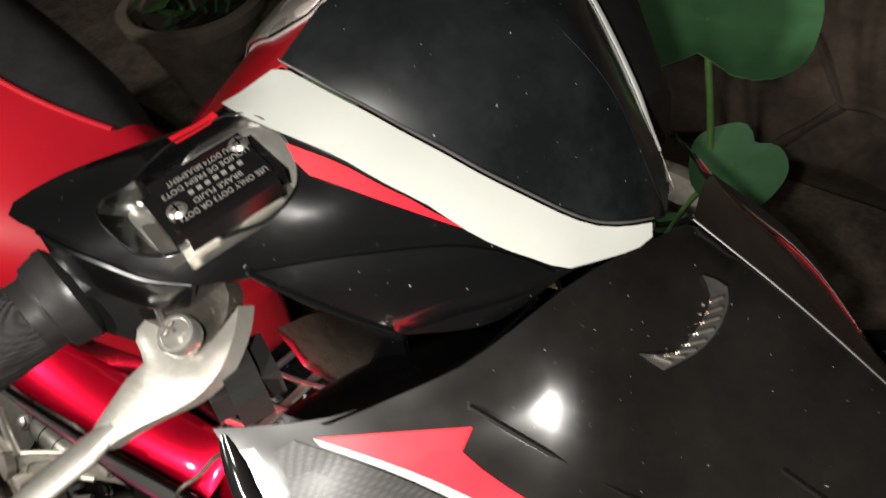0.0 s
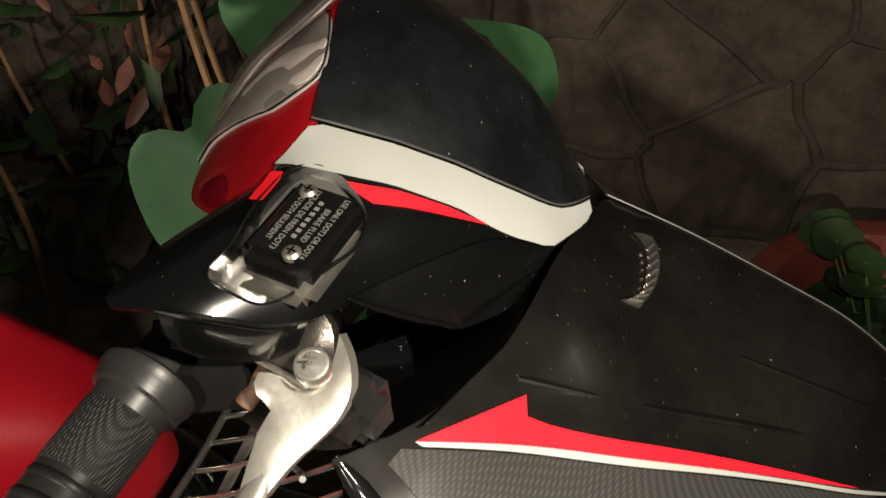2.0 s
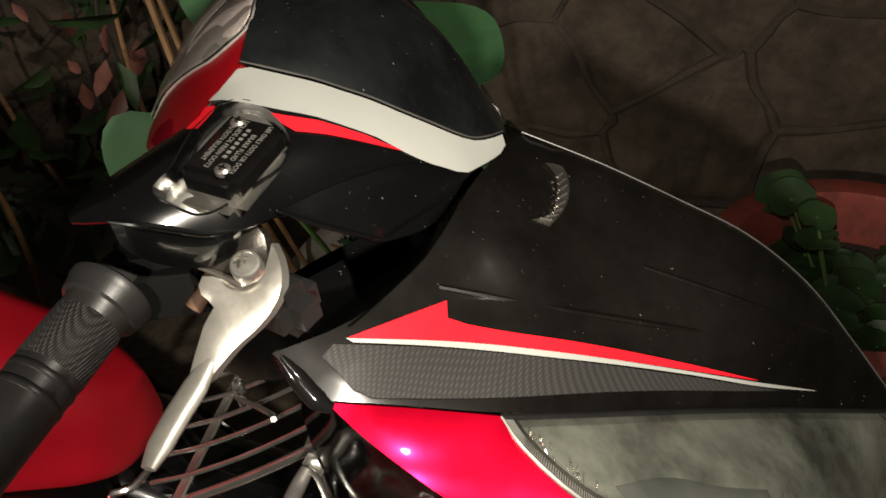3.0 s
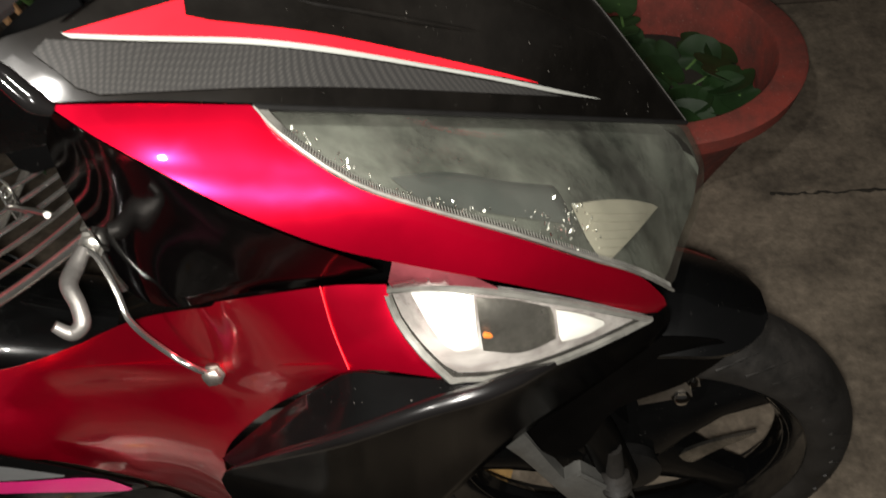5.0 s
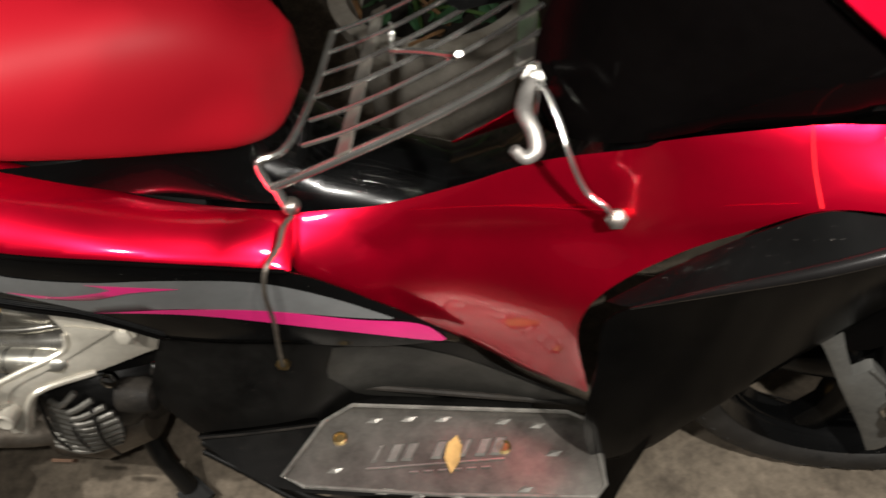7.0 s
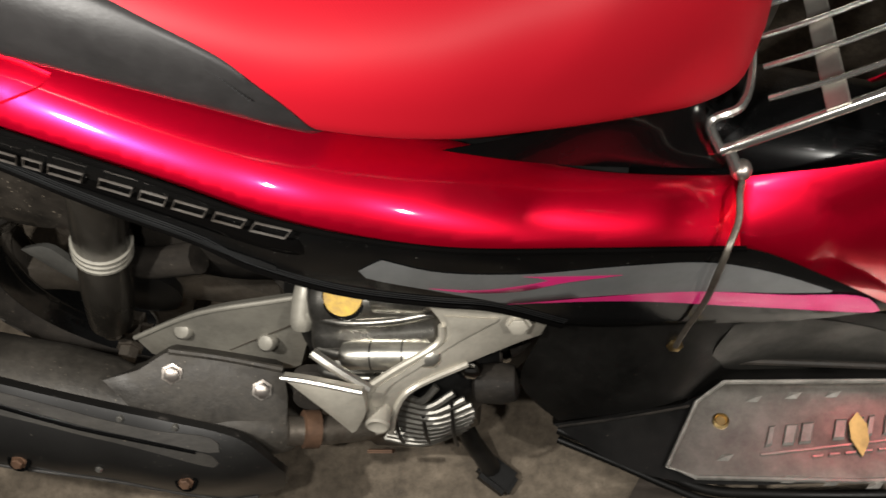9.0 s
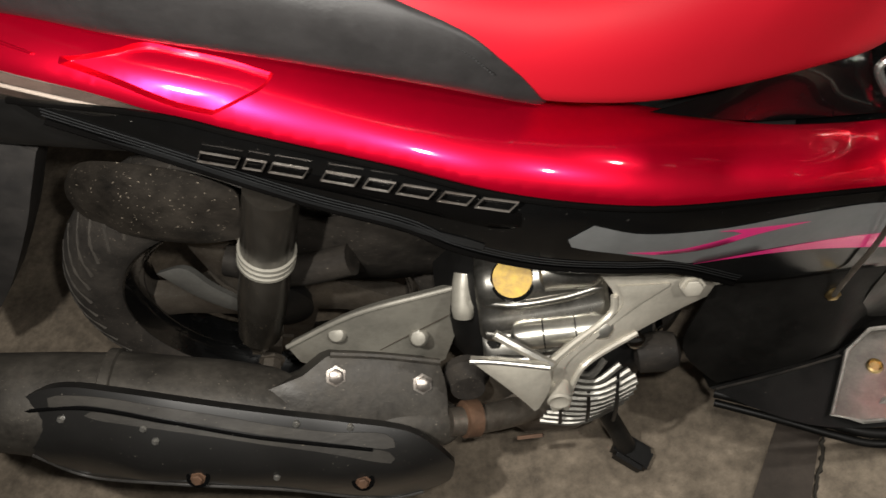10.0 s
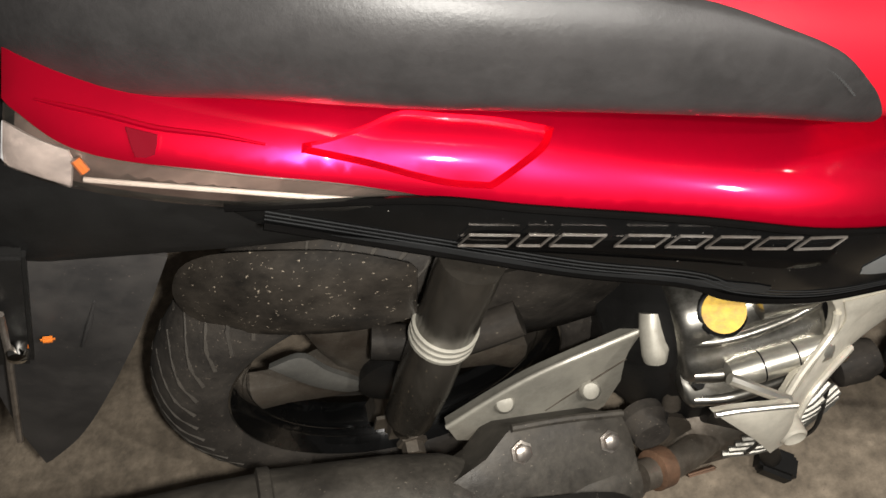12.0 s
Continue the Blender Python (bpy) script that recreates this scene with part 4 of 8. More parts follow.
HUG = [
    (-0.175, -0.011, 0.485), (-0.162, -0.002, 0.505), (-0.135, -0.007, 0.522), (-0.087, -0.023, 0.532),
    (-0.018, -0.047, 0.536), (0.02, -0.066, 0.536), (0.04, -0.077, 0.534, 1), (0.029, -0.089, 0.475, 1),
    (-0.02, -0.081, 0.462), (-0.089, -0.062, 0.455), (-0.139, -0.04, 0.452), (-0.17, -0.021, 0.462),
]
SWING = [
    (0.028, -0.128, 0.316, 1), (0.113, -0.12, 0.359), (0.196, -0.113, 0.375), (0.243, -0.11, 0.384, 1),
    (0.24, -0.11, 0.344), (0.217, -0.112, 0.292), (0.192, -0.118, 0.227, 1), (0.116, -0.13, 0.251),
    (0.035, -0.13, 0.276, 1),
]
ARM_CREASE = [
    (0.128, -0.118, 0.28), (0.222, -0.111, 0.333),
]
BOX_TOP = [
    (0.057, -0.178, 0.341, 1), (0.086, -0.156, 0.344, 1), (0.137, -0.153, 0.324), (0.197, -0.153, 0.299, 1),
    (0.202, -0.176, 0.281), (0.2, -0.21, 0.258, 1), (0.132, -0.218, 0.281), (0.043, -0.216, 0.32, 1),
    (0.019, -0.194, 0.345, 1),
]
FIN_TAIL = [
    (0.954, -0.178, 0.42, 1), (0.99, -0.17, 0.389), (1.008, -0.165, 0.309), (0.993, -0.15, 0.119),
    (0.976, -0.14, -0.072, 1), (0.934, -0.14, -0.085, 1), (0.945, -0.16, 0.228),
]
SEAT_SEAM = [
    (0.337, -0.164, 0.670), (0.329, -0.165, 0.700), (0.318, -0.166, 0.724), (0.306, -0.165, 0.742),
    (0.290, -0.163, 0.762), (0.274, -0.161, 0.775), (0.247, -0.156, 0.792), (0.220, -0.153, 0.807),
    (0.193, -0.146, 0.819), (0.172, -0.140, 0.828), (0.130, -0.125, 0.842), (0.080, -0.108, 0.858),
    (0.020, -0.090, 0.868), (-0.060, -0.070, 0.872), (-0.190, -0.050, 0.872),
]
TUNNEL = [
    (0.409, -0.142, 0.651, 1), (0.468, -0.115, 0.636), (0.525, -0.09, 0.632), (0.602, -0.045, 0.62, 1),
    (0.612, -0.055, 0.574), (0.634, -0.068, 0.535, 1), (0.526, -0.09, 0.566), (0.463, -0.122, 0.613),
]
RETURN = [
    (0.954, -0.182, 0.918, 1), (1.001, -0.205, 0.897), (1.042, -0.21, 0.863), (1.079, -0.207, 0.83),
    (1.101, -0.178, 0.777, 1), (1.063, -0.165, 0.752), (0.999, -0.152, 0.732), (0.935, -0.138, 0.702),
    (0.874, -0.09, 0.674), (0.87, -0.085, 0.744), (0.891, -0.11, 0.828),
]

HEAT_GROOVE = [
    (-0.217, -0.222, 0.403), (-0.145, -0.224, 0.403), (-0.065, -0.235, 0.380), (0.014, -0.244, 0.349),
    (0.073, -0.249, 0.330), (0.128, -0.252, 0.311),
]
HEAT_BAND = [
    (-0.181, -0.214, 0.412), (-0.143, -0.215, 0.411), (-0.063, -0.224, 0.388), (0.015, -0.232, 0.358),
    (0.086, -0.239, 0.334), (0.146, -0.239, 0.314), (0.151, -0.249, 0.305), (0.096, -0.248, 0.324),
    (0.014, -0.241, 0.351), (-0.064, -0.232, 0.381), (-0.144, -0.222, 0.405), (-0.182, -0.221, 0.407),
]
HEAT_BAND_LOW = [
    (-0.146, -0.230, 0.398), (-0.066, -0.241, 0.374), (0.013, -0.249, 0.345), (0.094, -0.258, 0.317),
    (0.149, -0.261, 0.293), (0.144, -0.253, 0.303), (0.095, -0.252, 0.321), (0.014, -0.246, 0.348),
    (-0.065, -0.237, 0.378), (-0.145, -0.227, 0.400),
]
SHIELD_HOLLOW = [
    (0.756, -0.087, 0.557, 1), (0.849, -0.108, 0.593), (0.945, -0.133, 0.621), (1.020, -0.178, 0.683),
    (1.055, -0.194, 0.705), (1.071, -0.203, 0.708, 1), (1.075, -0.215, 0.690, 1), (1.000, -0.200, 0.580, 1),
    (0.950, -0.210, 0.400, 1), (0.930, -0.180, 0.300, 1), (0.800, -0.130, 0.320, 1), (0.700, -0.120, 0.440, 1),
    (0.700, -0.090, 0.520, 1),
]
LAMP_PANEL = [
    (1.112, -0.167, 0.844, 1), (1.141, -0.141, 0.821), (1.178, -0.124, 0.793), (1.209, -0.103, 0.766, 1),
    (1.220, -0.132, 0.758, 1), (1.190, -0.151, 0.787), (1.154, -0.169, 0.817), (1.127, -0.176, 0.836),
]
DIAL_WHITE = [
    (0.838, -0.035, 1.040, 1), (0.841, -0.027, 1.045), (0.850, -0.022, 1.055), (0.862, -0.019, 1.065),
    (0.874, -0.019, 1.073), (0.890, -0.025, 1.082), (0.899, -0.028, 1.088, 1), (0.901, -0.035, 1.087, 1),
    (0.892, -0.039, 1.079), (0.880, -0.041, 1.070, 1), (0.874, -0.033, 1.068), (0.860, -0.029, 1.060),
    (0.849, -0.032, 1.050),
]
DIAL_PLATE = [
    (0.880, -0.046, 1.069, 1), (0.892, -0.045, 1.078), (0.901, -0.040, 1.086, 1), (0.902, -0.049, 1.084),
    (0.897, -0.055, 1.078), (0.888, -0.054, 1.072),
]
DIAL_SHADE = [
    (0.870, -0.053, 1.059), (0.878, -0.047, 1.067), (0.879, -0.041, 1.069), (0.885, -0.052, 1.070),
    (0.893, -0.057, 1.074), (0.884, -0.060, 1.067), (0.875, -0.060, 1.060),
]
LINK = [
    (1.162, -0.092, 0.391, 1), (1.182, -0.092, 0.415, 1), (1.204, -0.092, 0.358), (1.223, -0.092, 0.313, 1),
    (1.237, -0.092, 0.333, 1), (1.268, -0.092, 0.297), (1.298, -0.092, 0.257), (1.306, -0.092, 0.205),
    (1.303, -0.092, 0.150), (1.288, -0.092, 0.142, 1), (1.262, -0.092, 0.200), (1.218, -0.092, 0.285),
    (1.179, -0.092, 0.364),
]
SPOKE_FACE = [
    (1.352, -0.036, 0.232, 1), (1.360, -0.036, 0.255), (1.388, -0.036, 0.279), (1.438, -0.036, 0.300, 1),
    (1.426, -0.036, 0.285), (1.400, -0.036, 0.263), (1.370, -0.036, 0.232),
]
PANEL_CREASE = [
    (-0.136, -0.081, 0.796), (-0.119, -0.088, 0.791), (-0.098, -0.097, 0.785), (-0.077, -0.106, 0.778),
    (-0.048, -0.115, 0.771), (-0.023, -0.124, 0.764),
]
TAIL_END = [
    (-0.164, -0.072, 0.779, 1), (-0.148, -0.085, 0.772), (-0.129, -0.097, 0.767, 1), (-0.139, -0.104, 0.748, 1),
    (-0.159, -0.091, 0.750), (-0.179, -0.076, 0.752, 1),
]
TAIL_LINE = [
    (-0.128, -0.107, 0.754), (-0.097, -0.118, 0.751), (-0.052, -0.131, 0.743), (-0.005, -0.141, 0.730),
    (0.037, -0.147, 0.716), (0.060, -0.149, 0.711),
]
LOWER_COVER = [
    (0.939, -0.145, 1.024, 1), (0.955, -0.123, 1.021), (0.972, -0.097, 1.014), (0.983, -0.078, 1.007),
    (0.993, -0.061, 0.996), (1.009, -0.037, 0.971, 1), (1.003, -0.053, 0.967), (0.987, -0.086, 0.972),
    (0.976, -0.109, 0.977), (0.963, -0.123, 0.993), (0.950, -0.135, 1.009),
]
SILL_TOP = [
    (0.659, -0.125, 0.365, 1), (0.701, -0.116, 0.362), (0.750, -0.110, 0.350), (0.800, -0.108, 0.331),
    (0.844, -0.112, 0.313), (0.905, -0.123, 0.294), (0.927, -0.126, 0.290, 1), (0.878, -0.112, 0.255),
    (0.742, -0.105, 0.231), (0.670, -0.117, 0.252), (0.646, -0.131, 0.312),
]
SPOKE_WEDGE = [
    (-0.131, -0.030, 0.342, 1), (-0.097, -0.030, 0.348), (-0.078, -0.030, 0.304), (-0.047, -0.030, 0.254, 1),
    (-0.060, -0.030, 0.240), (-0.096, -0.030, 0.273),
]
DIAL_POCKET = [
    (0.826, -0.073, 1.021, 1), (0.842, -0.079, 1.033), (0.854, -0.084, 1.042, 1), (0.862, -0.094, 1.045),
    (0.867, -0.109, 1.045), (0.859, -0.108, 1.039), (0.842, -0.093, 1.029),
]
DISH_MID = [
    (1.154, -0.193, 0.765, 1), (1.173, -0.189, 0.757), (1.201, -0.180, 0.734, 1), (1.203, -0.188, 0.712, 1),
    (1.182, -0.200, 0.716), (1.156, -0.206, 0.729, 1),
]

# ---- ground and wall ----
def ground_sheet():
    """One sheet of trowelled concrete, finely divided and uneven near the motor scooter."""
    xs = np.unique(np.round(np.r_[np.linspace(-60, -2.2, 10), np.linspace(-2.0, 3.2, 66), np.linspace(3.4, 60, 10)], 3))
    ys = np.unique(np.round(np.r_[np.linspace(-60, -1.4, 10), np.linspace(-1.2, 1.4, 36), np.linspace(1.6, 60, 10)], 3))
    verts = [(x, y, 0.0025 * noise.noise(Vector((x * 2.3, y * 2.3, 0))) - 0.002) for x in xs for y in ys]
    k = len(ys)
    faces = [(i * k + j, (i + 1) * k + j, (i + 1) * k + j + 1, i * k + j + 1) for i in range(len(xs) - 1) for j in range(k - 1)]
    return tagged(mesh("ground", verts, faces, CONCRETE), "worn grey-brown concrete yard floor with stains", "ground", kind="structure")


ground = ground_sheet()


def cracks():
    """Narrow dark joints in the concrete, and a painted shadow beside one."""
    rnd = random.Random(21)
    for line in ([(1.662, 0.611, -0.002), (1.747, 0.607, -0.002), (1.865, 0.606, -0.002), (2.372, 0.593, -0.002)], [(0.70, -0.065, -0.001), (0.664, -0.154, -0.001), (0.633, -0.236, -0.001), (0.56, -0.43, -0.001), (0.49, -0.62, -0.001)]):
        worn = bend(line, closed=False, n=14)
        tube("joint", ground, SOIL, [tuple(p + np.array((rnd.uniform(-0.002, 0.002), rnd.uniform(-0.003, 0.003), 0))) for p in worn], [rnd.uniform(0.0012, 0.0042) for p in worn], 6, False, label="dark joint in the concrete")
    # dark slab painting the shadow that lies left of the joint
    right = [(0.70, -0.065), (0.664, -0.154), (0.633, -0.236), (0.56, -0.43), (0.49, -0.62)]
    top = [(x - 0.006, y, 0.004) for x, y in right] + [(x - 0.055 - 0.012 * k, y, 0.004) for k, (x, y) in reversed(list(enumerate(right)))]
    n = len(top)
    mesh("joint_shadow", top + [(x, y, -0.004) for x, y, z in top], [tuple(range(n)), tuple(range(2 * n - 1, n - 1, -1))] + [(k, (k + 1) % n, n + (k + 1) % n, n + k) for k in range(n)], STRIP_DARK, ground, "dark strip painting the shadow beside the joint")

WALL_Y = 1.22


def cells(lo, hi, size, seed):
    """Irregular cells that tile a rectangle: each the part of it nearest to its own seed."""
    rnd = random.Random(seed)
    nx, ny = round((hi[0] - lo[0]) / size), round((hi[1] - lo[1]) / (size * 0.8))
    seeds = [np.array((lo[0] + (i + 0.5 + rnd.uniform(-0.38, 0.38) + 0.5 * (j % 2)) * size, lo[1] + (j + 0.5 + rnd.uniform(-0.38, 0.38)) * size * 0.8)) for i in range(nx) for j in range(ny)]
    for s in seeds:
        poly = [np.array(p, float) for p in ((lo[0], lo[1]), (hi[0], lo[1]), (hi[0], hi[1]), (lo[0], hi[1]))]
        for o in sorted(seeds, key=lambda q: ((q - s) ** 2).sum())[1:14]:
            mid, d = (s + o) / 2, o - s
            cut = []
            for a, b in zip(poly, poly[1:] + poly[:1]):
                fa, fb = (a - mid) @ d, (b - mid) @ d
                if fa <= 0:
                    cut.append(a)
                if (fa < 0) != (fb < 0):
                    cut.append(a + (b - a) * fa / (fa - fb))
            poly = cut
            if len(poly) < 3:
                break
        if len(poly) >= 3:
            yield s, poly


def stone_wall():
    wall = tagged(mesh("wall_back", [(x, y, z) for x in (-3.2, 4.2) for y in (WALL_Y, WALL_Y + 0.25) for z in (-0.05, 2.6)],
                       [(0, 1, 3, 2), (4, 6, 7, 5), (0, 4, 5, 1), (2, 3, 7, 6), (1, 5, 7, 3), (0, 2, 6, 4)], JOINT),
                  "dark irregular stone wall behind the pots", "wall", kind="structure")
    rnd = random.Random(4)
    seen = set()
    for s, poly in cells((-1.4, 0.0), (2.6, 1.6), 0.31, 7):
        poly = np.array(poly)
        c = poly.mean(0)
        fine = []
        for a, b in zip(poly, np.roll(poly, -1, 0)):
            key = tuple(np.round((a + b) / 2, 3))
            wob = random.Random(repr(key))
            w1, w2 = (np.array((wob.uniform(-1, 1), wob.uniform(-1, 1))) * 0.012 for _ in range(2))
            p1, p2 = a + (b - a) / 3, a + (b - a) * 2 / 3
            (p1, p2) = (p1 + w1, p2 + w2) if tuple(a) < tuple(b) else (p1 + w2, p2 + w1)
            fine += [a, p1, p2]
            if key not in seen and np.linalg.norm(b - a) > 0.03:
                seen.add(key)
                line = [(q[0], WALL_Y - 0.010, q[1]) for q in (a, p1, p2, b)]
                tube("pointing", wall, JOINT, line, [rnd.uniform(0.008, 0.015) for _ in line], 7, True, n=4)
        out = rnd.uniform(0.004, 0.012)
        verts, faces, m = [], [], len(fine)
        rings = [(0.99, 0.0), (0.95, 0.7), (0.85, 1.0), (0.7, 1.05), (0.5, 1.1), (0.25, 1.05)]
        for k, o in rings:
            for p in fine:
                q = c + (p - c) * k
                verts.append((q[0], WALL_Y - out * o - 0.016 * (o > 0.5) * (0.4 + noise.noise(Vector((q[0] * 9, q[1] * 9, 3)))) - 0.004 * rnd.random() * (o > 0.5), q[1]))
        for i in range(len(rings) - 1):
            for j in range(m):
                l = (j + 1) % m
                faces.append((i * m + j, i * m + l, (i + 1) * m + l, (i + 1) * m + j))
        faces.append(tuple((len(rings) - 1) * m + j for j in range(m)))
        mesh("stone", verts, faces, STONE, wall)
    return wall


# ---- the motor scooter ----
scooter = thing("motor_scooter", "red and black motor scooter with chrome trim parked on concrete", "motor scooter")
MID, REAR_MID = 0.05, -0.02
# the handlebar is turned: the plane through its middle
BARS_MID = ((1.027, 0.038, 0.0), (-math.sin(radians(14)), math.cos(radians(14)), 0.0))


def front_cowl():
    cowl, s = shell("front_cowl", scooter, BLACK_WORN, COWL, COWL_PINS, rise=0.004, mirror=MID, droop=0.45, step=0.012, label="scratched black front cowl")
    film("red_decal", cowl, RED_FILM, s, DECAL_RED, label="red film flash", mirror=MID, droop=0.45)
    film("white_decal", cowl, WHITE, s, DECAL_WHITE, off=0.0016, label="white film line", mirror=MID, droop=0.45)
    film("carbon_decal", cowl, CARBON, s, DECAL_CARBON, label="dark carbon-weave film", mirror=MID, droop=0.45)
    for way in (CREASE, CREASE_LOW):
        tube("crease", cowl, BLACK_WORN, [tuple(p) for p in s.place(s.uv(np.array([q[:3] for q in way])), 0.0002)], 0.0016, 6)
    tube("cowl_end", cowl, BLACK_GLOSS, [(0.933, -0.180, 0.956), (0.944, -0.186, 0.943), (0.955, -0.191, 0.931), (0.962, -0.191, 0.925)], [0.002, 0.0055, 0.006, 0.003], 12, label="rounded gloss end of the cowl")
    crest, t = shell("maker_badge", scooter, SMOKE_CHROME, BADGE_ARC, skin=s, thick=0.004, off=0.004, step=0.006, label="curved chrome badge with worn raised marks")
    # raised marks, left as plain bars
    arc = s.uv(bend([BADGE_ARC[0], BADGE_ARC[1], BADGE_ARC[2], BADGE_ARC[3]], closed=False, n=3))
    arc2 = s.uv(bend([BADGE_ARC[8], BADGE_ARC[7], BADGE_ARC[6], BADGE_ARC[5]], closed=False, n=3))
    for i in range(1, 9):
        a, b = arc[i] * 0.82 + arc2[i] * 0.18, arc[i] * 0.18 + arc2[i] * 0.82
        p, q = s.place(a, 0.0048)[0], s.place(b, 0.0048)[0]
        tube("raised_bar", crest, CHROME_DULL, [p, q], 0.0009, 6, False)
    for edge in (COWL[7:14],):
        tube("cowl_edge", cowl, EDGE, [tuple(p) for p in s.place(s.uv(np.array([q[:3] for q in edge])), 0.0)], 0.0006, 6, label="pale line painting the lit cowl edge")
    return s


def headlamp():
    red, s = shell("lamp_surround", scooter, RED, SURROUND, (), rise=0.002, mirror=0.02, droop=0.6, step=0.009, label="bright red metallic panel round the headlamp")
    lens, ls = shell("headlamp_lens", scooter, LENS, LENS_RIM, LENS_RIM_PINS, thick=0.003, mirror=MID, droop=0.9, step=0.012, label="hazy scratched clear headlamp lens")
    for o in bpy.data.objects:
        if o.name.startswith("headlamp_lens"):
            o.visible_shadow = False
    # inside of the lamp: a grey bucket, added glint blocks and a ribbed fan
    shell("lamp_bucket", lens, BUCKET, LENS_RIM, thick=0.004, off=-0.026, step=0.014, skin=ls, mirror=MID, droop=0.9)
    shell("lamp_panel", lens, SHADE_PANEL, LAMP_PANEL, thick=0.003, off=-0.022, step=0.008, skin=ls, label="smooth dark grey shade inside the lamp")
    fan = shell("ribbed_fan", lens, CREAM, FAN, thick=0.004, off=-0.020, step=0.008, skin=ls, label="cream ribbed reflector")[0]
    f = ls.uv(np.array([q[:3] for q in FAN]))
    for k in range(1, 7):
        a, b = f[0] * (1 - k / 7) + f[5] * k / 7, f[3] * (1 - k / 7) + f[5] * k / 7
        tube("fan_rib", fan, CREAM, [tuple(ls.place(a + (b - a) * t, -0.0198)[0]) for t in (0.12, 0.5, 0.9)], 0.0006, 6)
    low = ls.place(ls.uv(bend([q[:3] for q in LENS_RIM[8:]] + [LENS_RIM[0][:3]], closed=False, n=6)), 0.001)
    tube("lens_seal", lens, SEAL, [tuple(p) for p in low[::2]], 0.0013, 6, False, "pale serrated lens edge")
    rnd = random.Random(3)
    # tiny tilted mirror blocks added to make the lamp's glints
    for k in range(110):
        u = ls.uv(np.array(low[rnd.randrange(int(len(low) * 0.35), len(low) - 4)]))[0]
        towards = ls.uv(ls.mid)[0] - u
        u = u + towards / np.linalg.norm(towards) * rnd.uniform(0.004, 0.014)
        if k % 2:
            u = ls.uv(np.array((1.214, -0.140, 0.765)))[0] + np.array((rnd.gauss(0, 0.011), rnd.gauss(0, 0.007)))
        size = (rnd.uniform(0.001, 0.003), rnd.uniform(0.0006, 0.0012), 0.0008)
        block("glint_block", lens, GLINT, ls.place(u, -0.017)[0], size, along=ls.v + ls.u * rnd.uniform(-0.5, 0.9), up=ls.n + np.array((rnd.uniform(-0.5, 0.5), 0, rnd.uniform(-0.5, 0.5))), bevel=0.0003)
    edge = np.array([np.array(p) for p in bend([tuple(p) for p in low[::2]], closed=False, n=9)])
    for k in range(2, len(edge) - 2):
        a, d = edge[k], edge[k + 1] - edge[k - 1]
        across = np.cross(ls.n, d)
        across /= -np.linalg.norm(across)
        across += d / np.linalg.norm(d) * 0.9
        u = ls.uv(np.array([a, a + across * 0.0032]))
        tube("edge_tooth", lens, SEAL, [tuple(ls.place(u[0], 0.0010)[0]), tuple(ls.place(u[1], 0.0004)[0])], [0.0006, 0.0003], 5, False)
    top = ls.place(ls.uv(bend([q[:3] for q in LENS_RIM[:5]], closed=False, n=6)), 0.001)
    tube("lens_seal", lens, PLASTIC, [tuple(p) for p in top[::2]], 0.002, 6, False)
    return s, ls


def indicator():
    glass, s = shell("indicator_lamp", scooter, LENS_CLEAR, INDICATOR, INDICATOR_PINS, rise=0.004, step=0.008, mirror=0.0, droop=0.5, label="clear indicator lens over a bright reflector")
    for o in bpy.data.objects:
        if o.name.startswith("indicator_lamp"):
            o.visible_shadow = False
    shell("reflector", glass, TAIL_CHROME, INDICATOR, skin=s, off=-0.016, thick=0.003, step=0.010, mirror=0.0, droop=0.5)
    loop = s.place(s.uv(bend(INDICATOR)), 0.0015)
    tube("seal", glass, SEAL, [tuple(p) for p in loop[::3]] + [tuple(loop[0])], 0.0026, 6, False, "pale lens edge")
    shell("reflector_dish", glass, DISH, DISH_REAR, skin=s, off=-0.009, thick=0.003, step=0.008)
    shell("reflector_dish", glass, DISH, DISH_FRONT, skin=s, off=-0.008, thick=0.003, step=0.006)
    c = s.place(np.array([(-0.005, 0.0)]), -0.010)[0]
    turned("bulb", glass, AMBER, c, c + np.array((1, 0, -0.4)), [(0, 0.0012), (0.001, 0.0022), (0.004, 0.0022), (0.006, 0.001)], 12)
    shell("reflector_middle", glass, SMOKE_CHROME, DISH_MID, skin=s, off=-0.012, thick=0.003, step=0.006)
    shell("marker_lens", scooter, MARKER_RED, MARKER, step=0.008, rise=0.003, mirror=0.0, droop=0.5, label="dull rose strip above the indicator")


